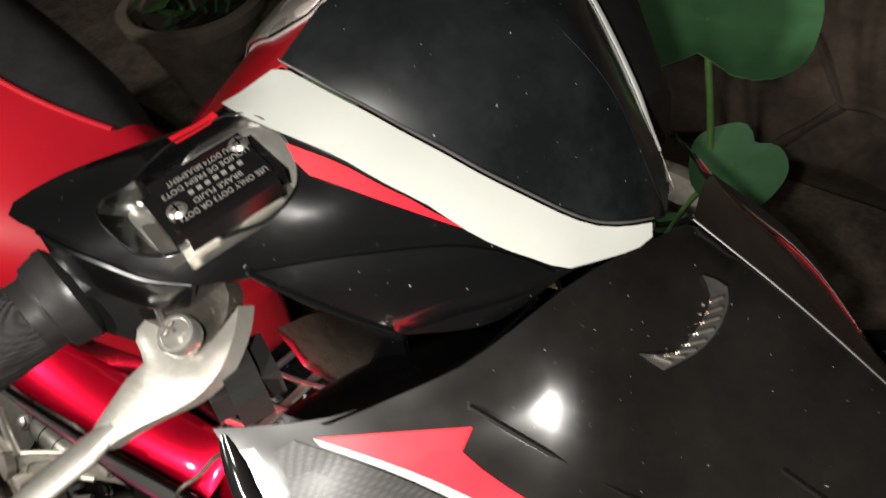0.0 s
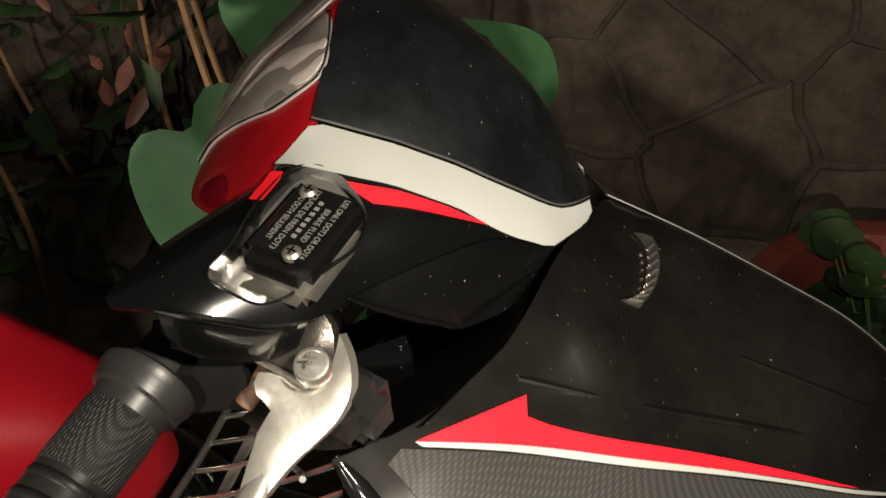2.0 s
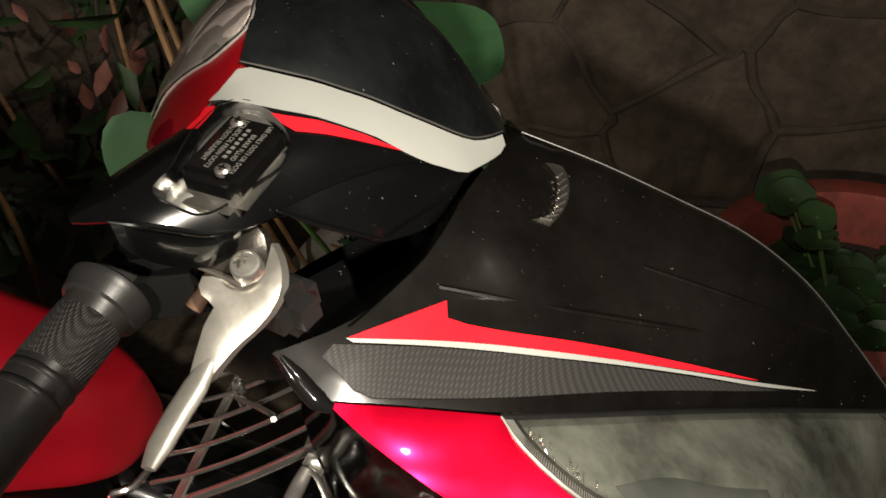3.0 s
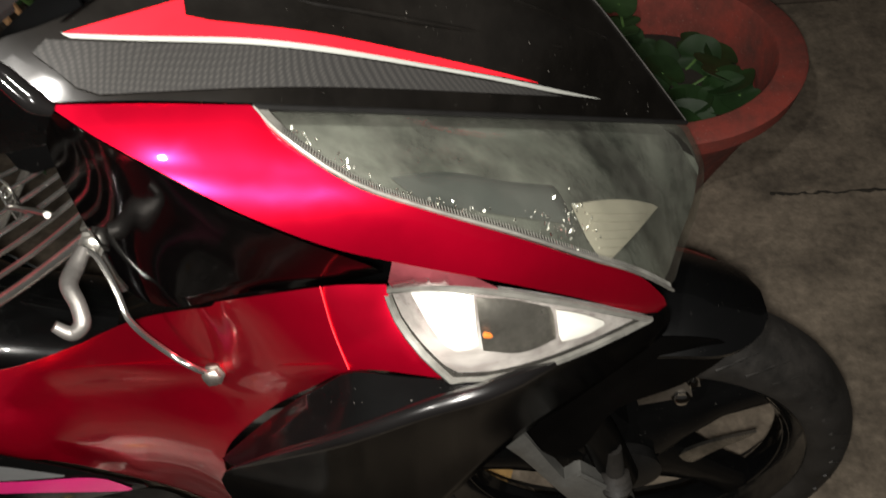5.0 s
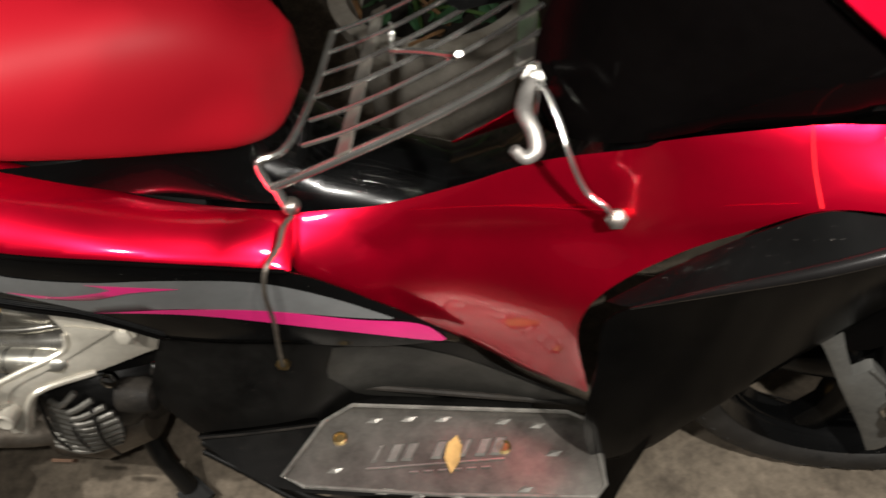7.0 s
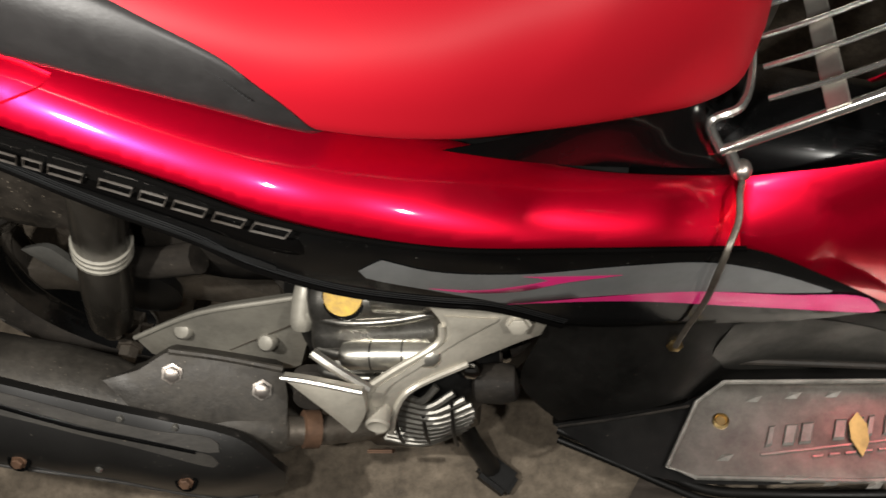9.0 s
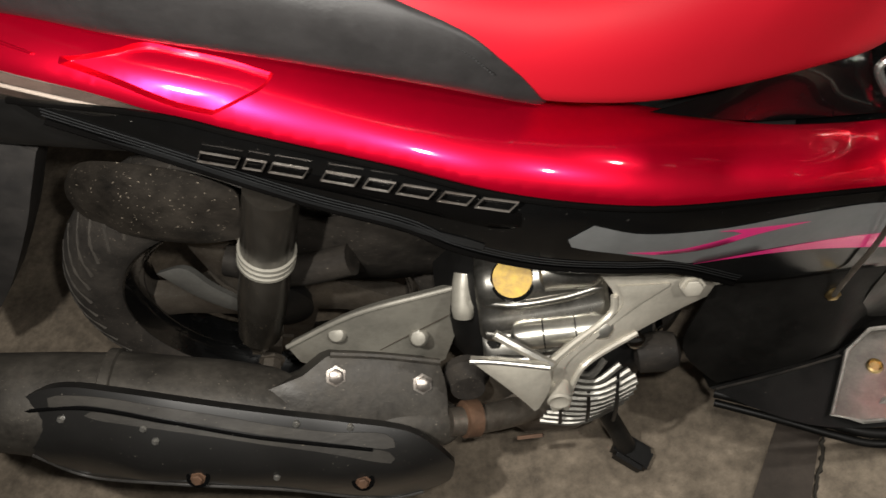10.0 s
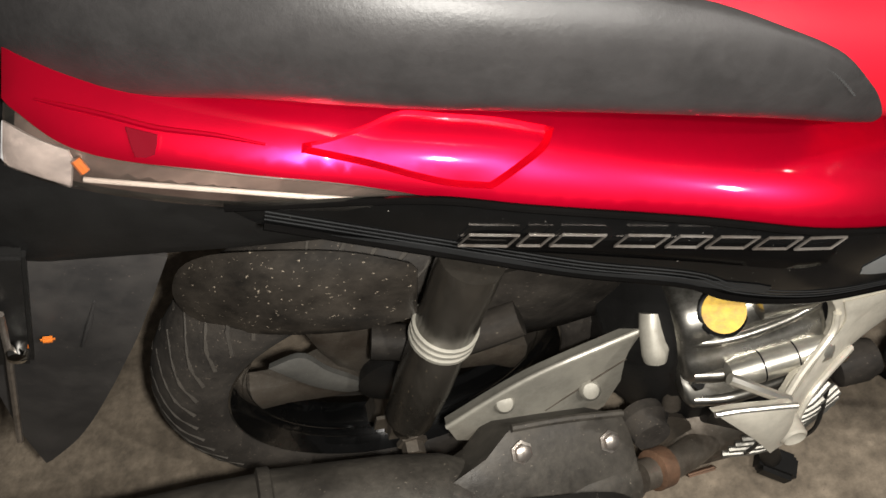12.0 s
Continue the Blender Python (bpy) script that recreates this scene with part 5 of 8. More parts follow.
def side_panels():
    shield, s = shell("leg_shield", scooter, RED, SHIELD, SHIELD_PINS, step=0.008, rise=0.005, mirror=0.0, droop=0.3, sink=0.06, stiff=4e-3, dents=[(SHIELD_HOLLOW, 0.013, 0.032)], label="red metallic leg shield side panel")
    p = s.place(s.uv(np.array([[1.055, -0.17, 0.756], [1.06, -0.19, 0.735], [1.068, -0.205, 0.712]])), 0.0006)
    tube("seam", shield, RED_FILM, [tuple(q) for q in p], 0.0007, 6)
    flank, f = shell("tail_panel", scooter, RED, FLANK, (), step=0.006, rise=0.014, mirror=REAR_MID, stiff=2e-2, label="glossy red metallic rear side panel with a grab recess",
                     dents=[(RECESS, 0.007, 0.003)])
    tube("hollow_edge", shield, RED, [tuple(q) for q in s.place(s.uv(np.array([q[:3] for q in SHIELD_HOLLOW[:5]])), 0.0004)], [0.0003, 0.0006, 0.0006, 0.0006, 0.0003], 6)
    tube("panel_crease", flank, RED, [q[:3] for q in PANEL_CREASE], [0.0006, 0.0016, 0.0018, 0.0018, 0.0016, 0.0008], 8)
    film("slot_shade", flank, DARK_RED, f, RECESS_NOTCH, off=0.004, step=0.006)
    strip, t = shell("lower_strip", scooter, BLACK_DEEP, STRIP, STRIP_PINS, step=0.010, rise=0.005, stiff=1e-2, off=0.007, mirror=REAR_MID, label="gloss black lower strip with grey and magenta film")
    film("grey_decal", strip, GREY, t, GREY_RIM, off=0.0082, mirror=REAR_MID)
    film("magenta_decal", strip, PINK, t, PINK_RIM, off=0.0092, mirror=REAR_MID)
    film("magenta_arrow", strip, PINK, t, PINK_ARROW, off=0.0092, mirror=REAR_MID)
    film("grey_line", strip, GREY_DIM, t, GREY_LINE, off=0.0082, mirror=REAR_MID)
    for line, lift in ((STRIP[:9], 0.0082), (STRIP[13:23], 0.0075)):
        tube("strip_edge", strip, FIN_BLACK, [tuple(p) for p in t.place(t.uv(np.array([q[:3] for q in line])), lift)], 0.0026, 8, label="rounded gloss edge")
    foot = t.uv(np.array([q[:3] for q in STRIP[13:23]]))
    run = np.gradient(foot, axis=0)
    inward = np.stack([-run[:, 1], run[:, 0]], 1) / np.linalg.norm(run, axis=1)[:, None]
    if ((t.uv(t.mid)[0] - foot.mean(0)) * inward.mean(0)).sum() < 0:
        inward = -inward
    for k in (0.006, 0.009, 0.012):
        tube("pinstripe", strip, GREY_DIM, [tuple(p) for p in t.place(foot + inward * k, 0.0080)], 0.00045, 5)
    # raised chrome model badge, left as plain slanted shapes
    badge = shell("model_badge", strip, FIN_BLACK, BADGE_BAR, skin=t, thick=0.003, off=0.009, step=0.008, label="raised chrome badge of slanted shapes")[0]
    a, b = t.uv(np.array([BADGE_BAR[0][:3]]))[0], t.uv(np.array([BADGE_BAR[4][:3]]))[0]
    d = b - a
    up = np.array((-d[1], d[0])) / np.linalg.norm(d)
    if (t.place(a + up)[0] - t.place(a)[0])[2] < 0:
        up = -up
    d = d / 9.4
    tall, slant = up * 0.0128, d * 0.28
    for x, w in ((0.0, 1.25), (1.35, 0.6), (2.1, 1.1), (3.6, 1.05), (4.8, 0.8), (5.75, 1.0), (6.9, 0.9), (7.95, 1.05)):
        o = a + d * (x + 0.1) + up * 0.0016 * math.sin(x / 8 * math.pi)
        for k in (0.1,):
            box = [o + slant * k + tall * k, o + slant * k + tall * k + d * w * 0.9, o + slant * (k + 0.72) + tall * (k + 0.72) + d * w * 0.9, o + slant * (k + 0.72) + tall * (k + 0.72)]
            loop = [tuple(t.place(q, 0.0120)[0]) for q in box]
            tube("badge_shape", badge, CHROME_DULL, loop + loop[:2], 0.0010, 6, False)
    return f, t


def tail():
    lens, s = shell("tail_lens", scooter, SMOKED, TAIL_LENS, TAIL_LENS_PINS, rise=0.008, step=0.010, mirror=REAR_MID, label="smoked clear tail lamp lens")
    for o in bpy.data.objects:
        if o.name.startswith("tail_lens"):
            o.visible_shadow = False
    shell("tail_reflector", lens, TAIL_DARK, TAIL_LENS, skin=s, off=-0.018, thick=0.003, step=0.012, mirror=REAR_MID)
    a = s.place(s.uv(np.array([[-0.128, -0.101, 0.765], [-0.12, -0.108, 0.735]])), -0.006)
    tube("amber_insert", lens, AMBER, [tuple(a[0]), tuple(a[0] * 0.7 + a[1] * 0.3)], 0.003, 8, False)
    tube("light_bar", lens, REFLECTOR, [q[:3] for q in TAIL_LINE], 0.0016, 8, label="bright line through the lamp")
    shell("corner_reflector", lens, TAIL_BRIGHT, TAIL_END, thick=0.003, step=0.008, label="bright faceted end of the lamp")
    # dark underside and rear mudguard flap with the plate bracket
    loft("under_tail", scooter, PLASTIC, [(-0.30, 0.03, 0.05, 0.60, 0.66, 0.6), (-0.22, 0.015, 0.07, 0.60, 0.72, 0.6), (-0.08, 0.0, 0.09, 0.60, 0.74, 0.6), (0.1, 0.0, 0.10, 0.56, 0.72, 0.6), (0.28, 0.0, 0.12, 0.5, 0.7, 0.6), (0.42, 0.0, 0.10, 0.44, 0.64, 0.6), (0.55, 0.0, 0.08, 0.42, 0.56, 0.6)], "dark plastic under-tail body")
    flap, f = shell("rear_mudguard", scooter, FLAP, [(-0.300, -0.040, 0.668, 1), (-0.244, -0.042, 0.645), (-0.194, -0.044, 0.622), (-0.143, -0.044, 0.582, 1), (-0.181, -0.046, 0.524), (-0.212, -0.045, 0.477), (-0.327, -0.042, 0.330), (-0.388, -0.040, 0.280, 1), (-0.376, -0.038, 0.352), (-0.345, -0.038, 0.470), (-0.325, -0.038, 0.56)], pins=[(-0.25, -0.050, 0.53)], out=(0.1, -0.95, 0.3), thick=0.05, step=0.014, label="dusty black rear mudguard flap")
    tube("flap_fold", flap, FLAP, [(-0.212, -0.048, 0.556), (-0.232, -0.050, 0.524), (-0.248, -0.050, 0.500)], [0.001, 0.003, 0.001], 8)
    plate = block("plate_bracket", scooter, PLASTIC, (-0.268, -0.056, 0.585), (0.15, 0.012, 0.036), along=(0.42, 0, 0.9), up=(0.9, 0, -0.42), bevel=0.003, label="blank dark number plate bracket")
    tube("bracket_rod", plate, CHROME_DULL, [(-0.262, -0.070, 0.600), (-0.285, -0.070, 0.545), (-0.350, -0.070, 0.405)], 0.0028, 8, False)
    turned("bracket_bolt", plate, CHROME, (-0.276, -0.066, 0.548), (-0.276, -1, 0.62), [(0, 0.008), (0.006, 0.009), (0.012, 0.007), (0.014, 0.002)], 16)
    block("side_reflector", plate, AMBER, (-0.258, -0.060, 0.538), (0.011, 0.005, 0.006), along=(0.9, 0, -0.3), bevel=0.002)
    for x, y, z in ((-0.105, -0.054, 0.797), (-0.055, -0.075, 0.785)):
        turned("grab_screw", scooter, CHROME_DULL, (x, y, z - 0.004), (x, y - 0.3, z + 1), [(0, 0.009), (0.006, 0.009), (0.008, 0.006), (0.008, 0.003)], 16)
    return f


def seat():
    """One padded seat: a red front and top, black sides behind a sewn seam, and an added black top area."""
    table = np.array([
        (-0.18, 0.03, 0.04, 0.785, 0.812), (-0.15, 0.03, 0.075, 0.775, 0.835), (-0.10, 0.03, 0.108, 0.77, 0.858), (-0.02, 0.03, 0.142, 0.768, 0.875), (0.05, 0.03, 0.166, 0.758, 0.876), (0.15, 0.03, 0.186, 0.738, 0.862), (0.25, 0.03, 0.196, 0.708, 0.828),
        (0.33, 0.03, 0.194, 0.672, 0.795), (0.41, 0.02, 0.168, 0.640, 0.778), (0.48, 0.015, 0.136, 0.616, 0.773), (0.55, 0.01, 0.105, 0.602, 0.766), (0.60, 0.01, 0.08, 0.592, 0.745), (0.63, 0.01, 0.06, 0.60, 0.715), (0.648, 0.01, 0.025, 0.63, 0.69)])
    xs = np.r_[np.linspace(-0.18, -0.1, 10), np.linspace(-0.095, 0.6, 210), np.linspace(0.605, 0.648, 10)]
    spline = bend([(q[0], q[2], q[3]) for q in table], closed=False, n=12), bend([(q[0], q[1], q[4]) for q in table], closed=False, n=12)
    w, lo = np.interp(xs, spline[0][:, 0], spline[0][:, 1]), np.interp(xs, spline[0][:, 0], spline[0][:, 2])
    yc, hi = np.interp(xs, spline[1][:, 0], spline[1][:, 1]), np.interp(xs, spline[1][:, 0], spline[1][:, 2])
    sides = 240
    grid = np.zeros((len(xs), sides, 3))
    for k in range(sides):
        c, s = math.cos(2 * math.pi * k / sides), math.sin(2 * math.pi * k / sides)
        if s > 0:
            c = math.copysign(abs(c) ** (1 / 0.66), c)
            s = math.sqrt(max(0.0, 1 - c * c))
        e = 0.52 if s < 0 else 0.72
        grid[:, k, 0] = xs
        grid[:, k, 1] = yc + (w if c < 0 else 0.38 * w) * math.copysign(abs(c) ** 0.66, c)
        grid[:, k, 2] = (lo * 0.62 + hi * 0.38) + np.where(s < 0, (hi - lo) * 0.38, (hi - lo) * 0.62) * math.copysign(abs(s) ** e, s)
    seam = bend(SEAT_SEAM, closed=False, n=12)
    order = np.argsort(seam[:, 0])
    top = lambda x: np.interp(x, seam[order, 0], seam[order, 2], left=0.9, right=-1.0)
    red, black, back, m = [], [], [], len(xs)
    for i in range(m - 1):
        for k in range(sides):
            l = (k + 1) % sides
            f = (i * sides + k, i * sides + l, (i + 1) * sides + l, (i + 1) * sides + k)
            c = (grid[i, k] + grid[i + 1, l]) / 2
            # black area added on the far top, standing in for the dark behind it
            if c[0] < 0.43 and c[1] > -0.004 + 0.262 * (c[0] - 0.296) and c[2] > 0.7:
                back.append(f)
                continue
            (black if c[2] < top(c[0]) and c[1] > 0.06 else red).append(f)
    red += [tuple(range(sides)), tuple((m - 1) * sides + k for k in range(sides))]
    verts = grid.reshape(-1, 3)

    def part_of(name, faces, material, parent, label):
        used = sorted({i for f in faces for i in f})
        at = {v: n for n, v in enumerate(used)}
        return mesh(name, verts[used], [tuple(at[i] for i in f) for f in faces], material, parent, label, 75)

    base = part_of("seat", red, LEATHER_RED, scooter, "red leatherette seat with black sides")
    part_of("seat_side", black, LEATHER, base, "black leatherette seat side")
    cols, rows, sheet = np.linspace(-0.17, seam[:, 0].max() - 0.001, 220), 36, []
    for x in cols:
        i = min(max(int(np.searchsorted(xs, x)), 1), m - 1)
        f = (x - xs[i - 1]) / (xs[i] - xs[i - 1])
        half = grid[i - 1, sides // 4: 3 * sides // 4 + 1] * (1 - f) + grid[i, sides // 4: 3 * sides // 4 + 1] * f
        cut = float(np.interp(-min(top(x), half[0, 2]), -half[:, 2], np.arange(len(half))))
        at = np.linspace(max(cut, 4.0), len(half) - 1, rows)
        line = np.array([np.interp(at, np.arange(len(half)), half[:, q]) for q in range(3)]).T
        along = np.gradient(line, axis=0)
        way = np.cross(along, (1, 0, 0))
        way /= np.linalg.norm(way, axis=1)[:, None] + 1e-9
        if way[rows // 4, 1] > 0:
            way = -way
        puff = 0.0012 + 0.0022 * np.clip(np.arange(rows) / 5, 0, 1)
        sheet.append(line + way * puff[:, None])
    sheet = np.array(sheet)
    n = len(cols)
    verts2 = list(sheet.reshape(-1, 3)) + [(cols[i], sheet[i, 0, 1] + 0.004, sheet[i, 0, 2] - 0.0005) for i in range(n)]
    faces2 = [(i * rows + k, i * rows + k + 1, (i + 1) * rows + k + 1, (i + 1) * rows + k) for i in range(n - 1) for k in range(rows - 1)]
    faces2 += [(i * rows, (i + 1) * rows, n * rows + i + 1, n * rows + i) for i in range(n - 1)]
    side = mesh("seat_side", verts2, faces2, LEATHER, base, "black leatherette seat side with a stitched seam", 75)
    part_of("seat_dark_area", back, LEATHER, base, "black area added on the seat top")
    edge = []
    for x in np.linspace(0.12, 0.425, 24):
        y, i = -0.004 + 0.262 * (x - 0.296), min(max(int(np.searchsorted(xs, x)), 1), m - 1)
        ridge = grid[i, :sides // 2 + 1]
        edge.append((x, y, float(np.interp(-y, -ridge[:, 1], ridge[:, 2])) + 0.0004))
    tube("piping", base, LEATHER_RED, edge, 0.003, 8)
    # sewn seam along the edge of the black part
    line = []
    for p in seam[12:-6:3]:
        i = min(max(int(np.searchsorted(xs, p[0])), 1), m - 1)
        f = (p[0] - xs[i - 1]) / (xs[i] - xs[i - 1])
        half = grid[i - 1, sides // 4: 3 * sides // 4 + 1] * (1 - f) + grid[i, sides // 4: 3 * sides // 4 + 1] * f
        line.append((p[0], np.interp(p[2], half[::-1, 2], half[::-1, 1]) - 0.0005, p[2]))
    inner = bend([(p[0] - 0.008, p[1] - 0.0042, p[2] - 0.006) for p in line if p[0] < max(q[0] for q in line) - 0.022], closed=False, n=5)
    for a, b in list(zip(inner, inner[1:]))[::2]:
        tube("stitch", side, THREAD, [tuple(a), tuple(a + (b - a) * 0.8)], 0.0008, 5, False)
    return base


def inner_body():
    """Dark moulded parts between the seat, the footboard and the front."""
    loft("centre_tunnel", scooter, BLACK, [(0.50, 0.02, 0.085, 0.40, 0.58, 0.5), (0.60, 0.02, 0.08, 0.36, 0.585, 0.5), (0.66, 0.02, 0.07, 0.30, 0.53, 0.5), (0.78, 0.02, 0.07, 0.30, 0.50, 0.5), (0.88, 0.02, 0.085, 0.30, 0.55, 0.5), (0.95, 0.03, 0.10, 0.35, 0.66, 0.5)], "gloss black centre tunnel")
    shell("tunnel_side", scooter, BLACK, TUNNEL, step=0.014, label="gloss black panel below the seat")
    loft("inner_shield", scooter, BLACK, [(0.93, 0.03, 0.11, 0.42, 0.66, 0.45), (0.965, 0.035, 0.12, 0.42, 0.80, 0.45), (1.0, 0.04, 0.13, 0.42, 0.88, 0.45), (1.06, 0.045, 0.125, 0.45, 0.86, 0.45), (1.12, 0.045, 0.11, 0.5, 0.80, 0.45), (1.2, 0.045, 0.08, 0.52, 0.72, 0.5), (1.25, 0.045, 0.05, 0.55, 0.66, 0.6)], "gloss black inner leg shield")
    tube("cable_clip", scooter, BRIGHT, [(0.948, -0.135, 0.74), (0.953, -0.137, 0.744), (0.958, -0.138, 0.742), (0.955, -0.14, 0.73), (0.959, -0.143, 0.723)], 0.004, 8, label="small bright cable clip", flat=0.5)
    wing, s = shell("shield_return", scooter, RETURN_BLACK, RETURN, step=0.014, label="black return edge of the leg shield")


def footboard():
    sill, s = shell("sill_cover", scooter, SCUFFED, SILL, SILL_PINS, stiff=2e-3, step=0.014, mirror=0.0, label="scuffed black sill cover")
    # thin added plate: grey colour stands in for a glossy reflection on the sill
    shell("sill_top", sill, SATIN_SHEEN, SILL_TOP, thick=0.002, step=0.012, label="grey face painting the satin sheen above the tread plate")
    board, b = shell("footboard", scooter, SCUFFED, BOARD, thick=0.035, step=0.02, mirror=0.0, label="black plastic footboard")
    tread, t = shell("tread_plate", scooter, TREADMETAL, TREAD, thick=0.004, step=0.012, mirror=0.0, label="worn bright tread plate with raised diamonds and marks")
    flat = lambda x, y, h=0.0: np.array((x, y, 0.2505 + h))
    loop = [q[:3] for q in TREAD]
    tube("tread_edge", tread, TREAD_RIM, [(x, y, z + 0.001) for x, y, z in loop] + [(loop[0][0], loop[0][1], loop[0][2] + 0.001)], 0.0025, 6, False)
    for x, y in ((0.695, -0.150), (0.735, -0.145), (0.775, -0.142), (0.845, -0.140), (0.885, -0.142), (0.66, -0.215), (0.72, -0.235), (0.76, -0.236), (0.80, -0.237), (0.84, -0.236), (0.875, -0.22), (0.905, -0.175)):
        p = flat(x, y)
        n = 4
        verts = [p + np.array((0.0095, 0.004, 0)), p + np.array((0.003, -0.0035, 0)), p + np.array((-0.0095, -0.004, 0)), p + np.array((-0.003, 0.0035, 0)), p + np.array((0, 0, 0.0028))]
        mesh("raised_diamond", verts, [(0, 1, 4), (1, 2, 4), (2, 3, 4), (3, 0, 4), (0, 3, 2, 1)], TREAD_RIM, tread, smooth=20)
    for k in range(9):
        if k == 3:
            continue
        o, w = flat(0.70 + 0.0165 * k, -0.203 + 0.0025 * k, 0.0008), 0.006 + 0.006 * (k % 3 > 0)
        foot = [o, o + np.array((w, 0.001, 0)), o + np.array((w + 0.007, 0.024, 0)), o + np.array((0.007, 0.023, 0))]
        top = [p * 0.8 + sum(foot) / 4 * 0.2 + np.array((0, 0, 0.0022)) for p in foot]
        mesh("raised_shape", foot + top, [(4, 5, 6, 7), (0, 1, 5, 4), (1, 2, 6, 5), (2, 3, 7, 6), (3, 0, 4, 7)], TREAD_RIM, tread, smooth=20)
    tube("raised_line", tread, ALLOY, [tuple(flat(0.695, -0.211, 0.001)), tuple(flat(0.85, -0.186, 0.001))], 0.0014, 6, False)
    for k in range(6):
        tube("raised_dash", tread, ALLOY, [tuple(flat(0.745 + 0.016 * k, -0.211 + 0.0025 * k, 0.001)), tuple(flat(0.755 + 0.016 * k, -0.2095 + 0.0025 * k, 0.001))], 0.0015, 6, False)
    for x, y in ((0.659, -0.176), (0.848, -0.172)):
        turned("tread_bolt", tread, BRASS, flat(x, y, -0.001), flat(x, y, 1), [(0, 0.0085), (0.003, 0.0085), (0.0045, 0.0065), (0.002, 0.005), (0.002, 0.001)], 18)
    dry = thing("dry_leaf", "small dry yellow-brown leaf lying on the tread plate", "leaf")
    verts = [flat(0.790 + dx, -0.185 + dy, 0.0035 + dz) for dx, dy, dz in ((0.004, 0.022, 0.001), (0.011, 0.008, 0.003), (0.010, -0.010, 0.002), (0.002, -0.025, 0.0), (-0.007, -0.008, 0.003), (-0.006, 0.010, 0.002), (0.002, 0.0, 0.0))]
    verts += [v + np.array((0, 0, -0.001)) for v in verts]
    top = [(i, (i + 1) % 6, 6) for i in range(6)]
    mesh("blade", verts, top + [(a + 7, c + 7, b + 7) for a, b, c in top] + [(i, (i + 1) % 6, (i + 1) % 6 + 7, i + 7) for i in range(6)], DRYLEAF, dry)
    fallen = thing("dry_leaf", "dry orange-brown leaf lying on the concrete", "leaf")
    rim = [(1.117, 0.092), (1.130, 0.102), (1.146, 0.103), (1.168, 0.082), (1.163, 0.068), (1.150, 0.060), (1.130, 0.075)]
    verts = [(x, y, 0.004 + 0.004 * (k % 2)) for k, (x, y) in enumerate(rim)] + [(1.143, 0.083, 0.002)]
    verts += [(x, y, z - 0.0012) for x, y, z in verts]
    top = [(k, 7, (k + 1) % 7) for k in range(7)]
    mesh("blade", verts, top + [(a + 8, c + 8, b + 8) for a, b, c in top] + [(k, (k + 1) % 7, (k + 1) % 7 + 8, k + 8) for k in range(7)], DRYLEAF, fallen)
    tube("board_crease", board, DUSTY, [(0.492, -0.186, 0.2455), (0.558, -0.174, 0.2455), (0.630, -0.158, 0.2455)], 0.0016, 6)
    for y, z, r in ((0.0, 0.232, 0.0055), (-0.007, 0.221, 0.0045)):
        tube("board_rail", board, SCUFFED, [(0.492, -0.184 + y, z), (0.551, -0.207 + y, z), (0.608, -0.231 + y, z), (0.643, -0.243 + y, z), (0.70, -0.2445 + y, z), (0.80, -0.241 + y, z), (0.87, -0.236 + y, z), (0.95, -0.228 + y, z)], r, 10, label="rounded black rail under the footboard")
    tube("sill_edge", scooter, DUSTY, [(0.665, -0.112, 0.262), (0.75, -0.111, 0.258), (0.92, -0.112, 0.255)], 0.004, 8)


def front_fin():
    shell("front_fin", scooter, FIN_BLACK, FIN, stiff=2e-3, step=0.013, thick=0.004, mirror=0.0, label="gloss black lower front wing")
    shell("fin_shoulder", scooter, BLACK_DEEP, FIN_TOP, step=0.012, thick=0.004, mirror=0.0, label="gloss black shoulder of the front wing")
    shell("fin_tail", scooter, FIN_BLACK, FIN_TAIL, step=0.014, thick=0.004, label="black lower end of the front wing")
    tube("fin_crease", scooter, CREASE_BLACK, [q[:3] for q in FIN[:7]], [0.001, 0.004, 0.0055, 0.006, 0.0062, 0.006, 0.002], 10, label="rounded gloss crease of the front wing")


def lettering(name, parent, words, middle, along, up, height, length):
    """Flat raised lettering from the built-in font, fitted to its length."""
    curve = bpy.data.curves.new(name, "FONT")
    curve.body, curve.align_x, curve.align_y, curve.size, curve.extrude = words, "CENTER", "CENTER", 1.0, 0.04
    tmp = bpy.data.objects.new(name, curve)
    raw = tmp.to_mesh()
    co = np.array([v.co[:] for v in raw.vertices])
    faces = [tuple(p.vertices) for p in raw.polygons]
    tmp.to_mesh_clear()
    bpy.data.objects.remove(tmp)
    bpy.data.curves.remove(curve)
    k = length / (co[:, 0].max() - co[:, 0].min())
    a, u = np.array(along, float), np.array(up, float)
    n = np.cross(a, u)
    pts = np.array(middle) + co[:, :1] * k * a + co[:, 1:2] * height * 1.3 * u + co[:, 2:] * height * 0.6 * n
    return mesh(name, pts, faces, LETTER, parent)


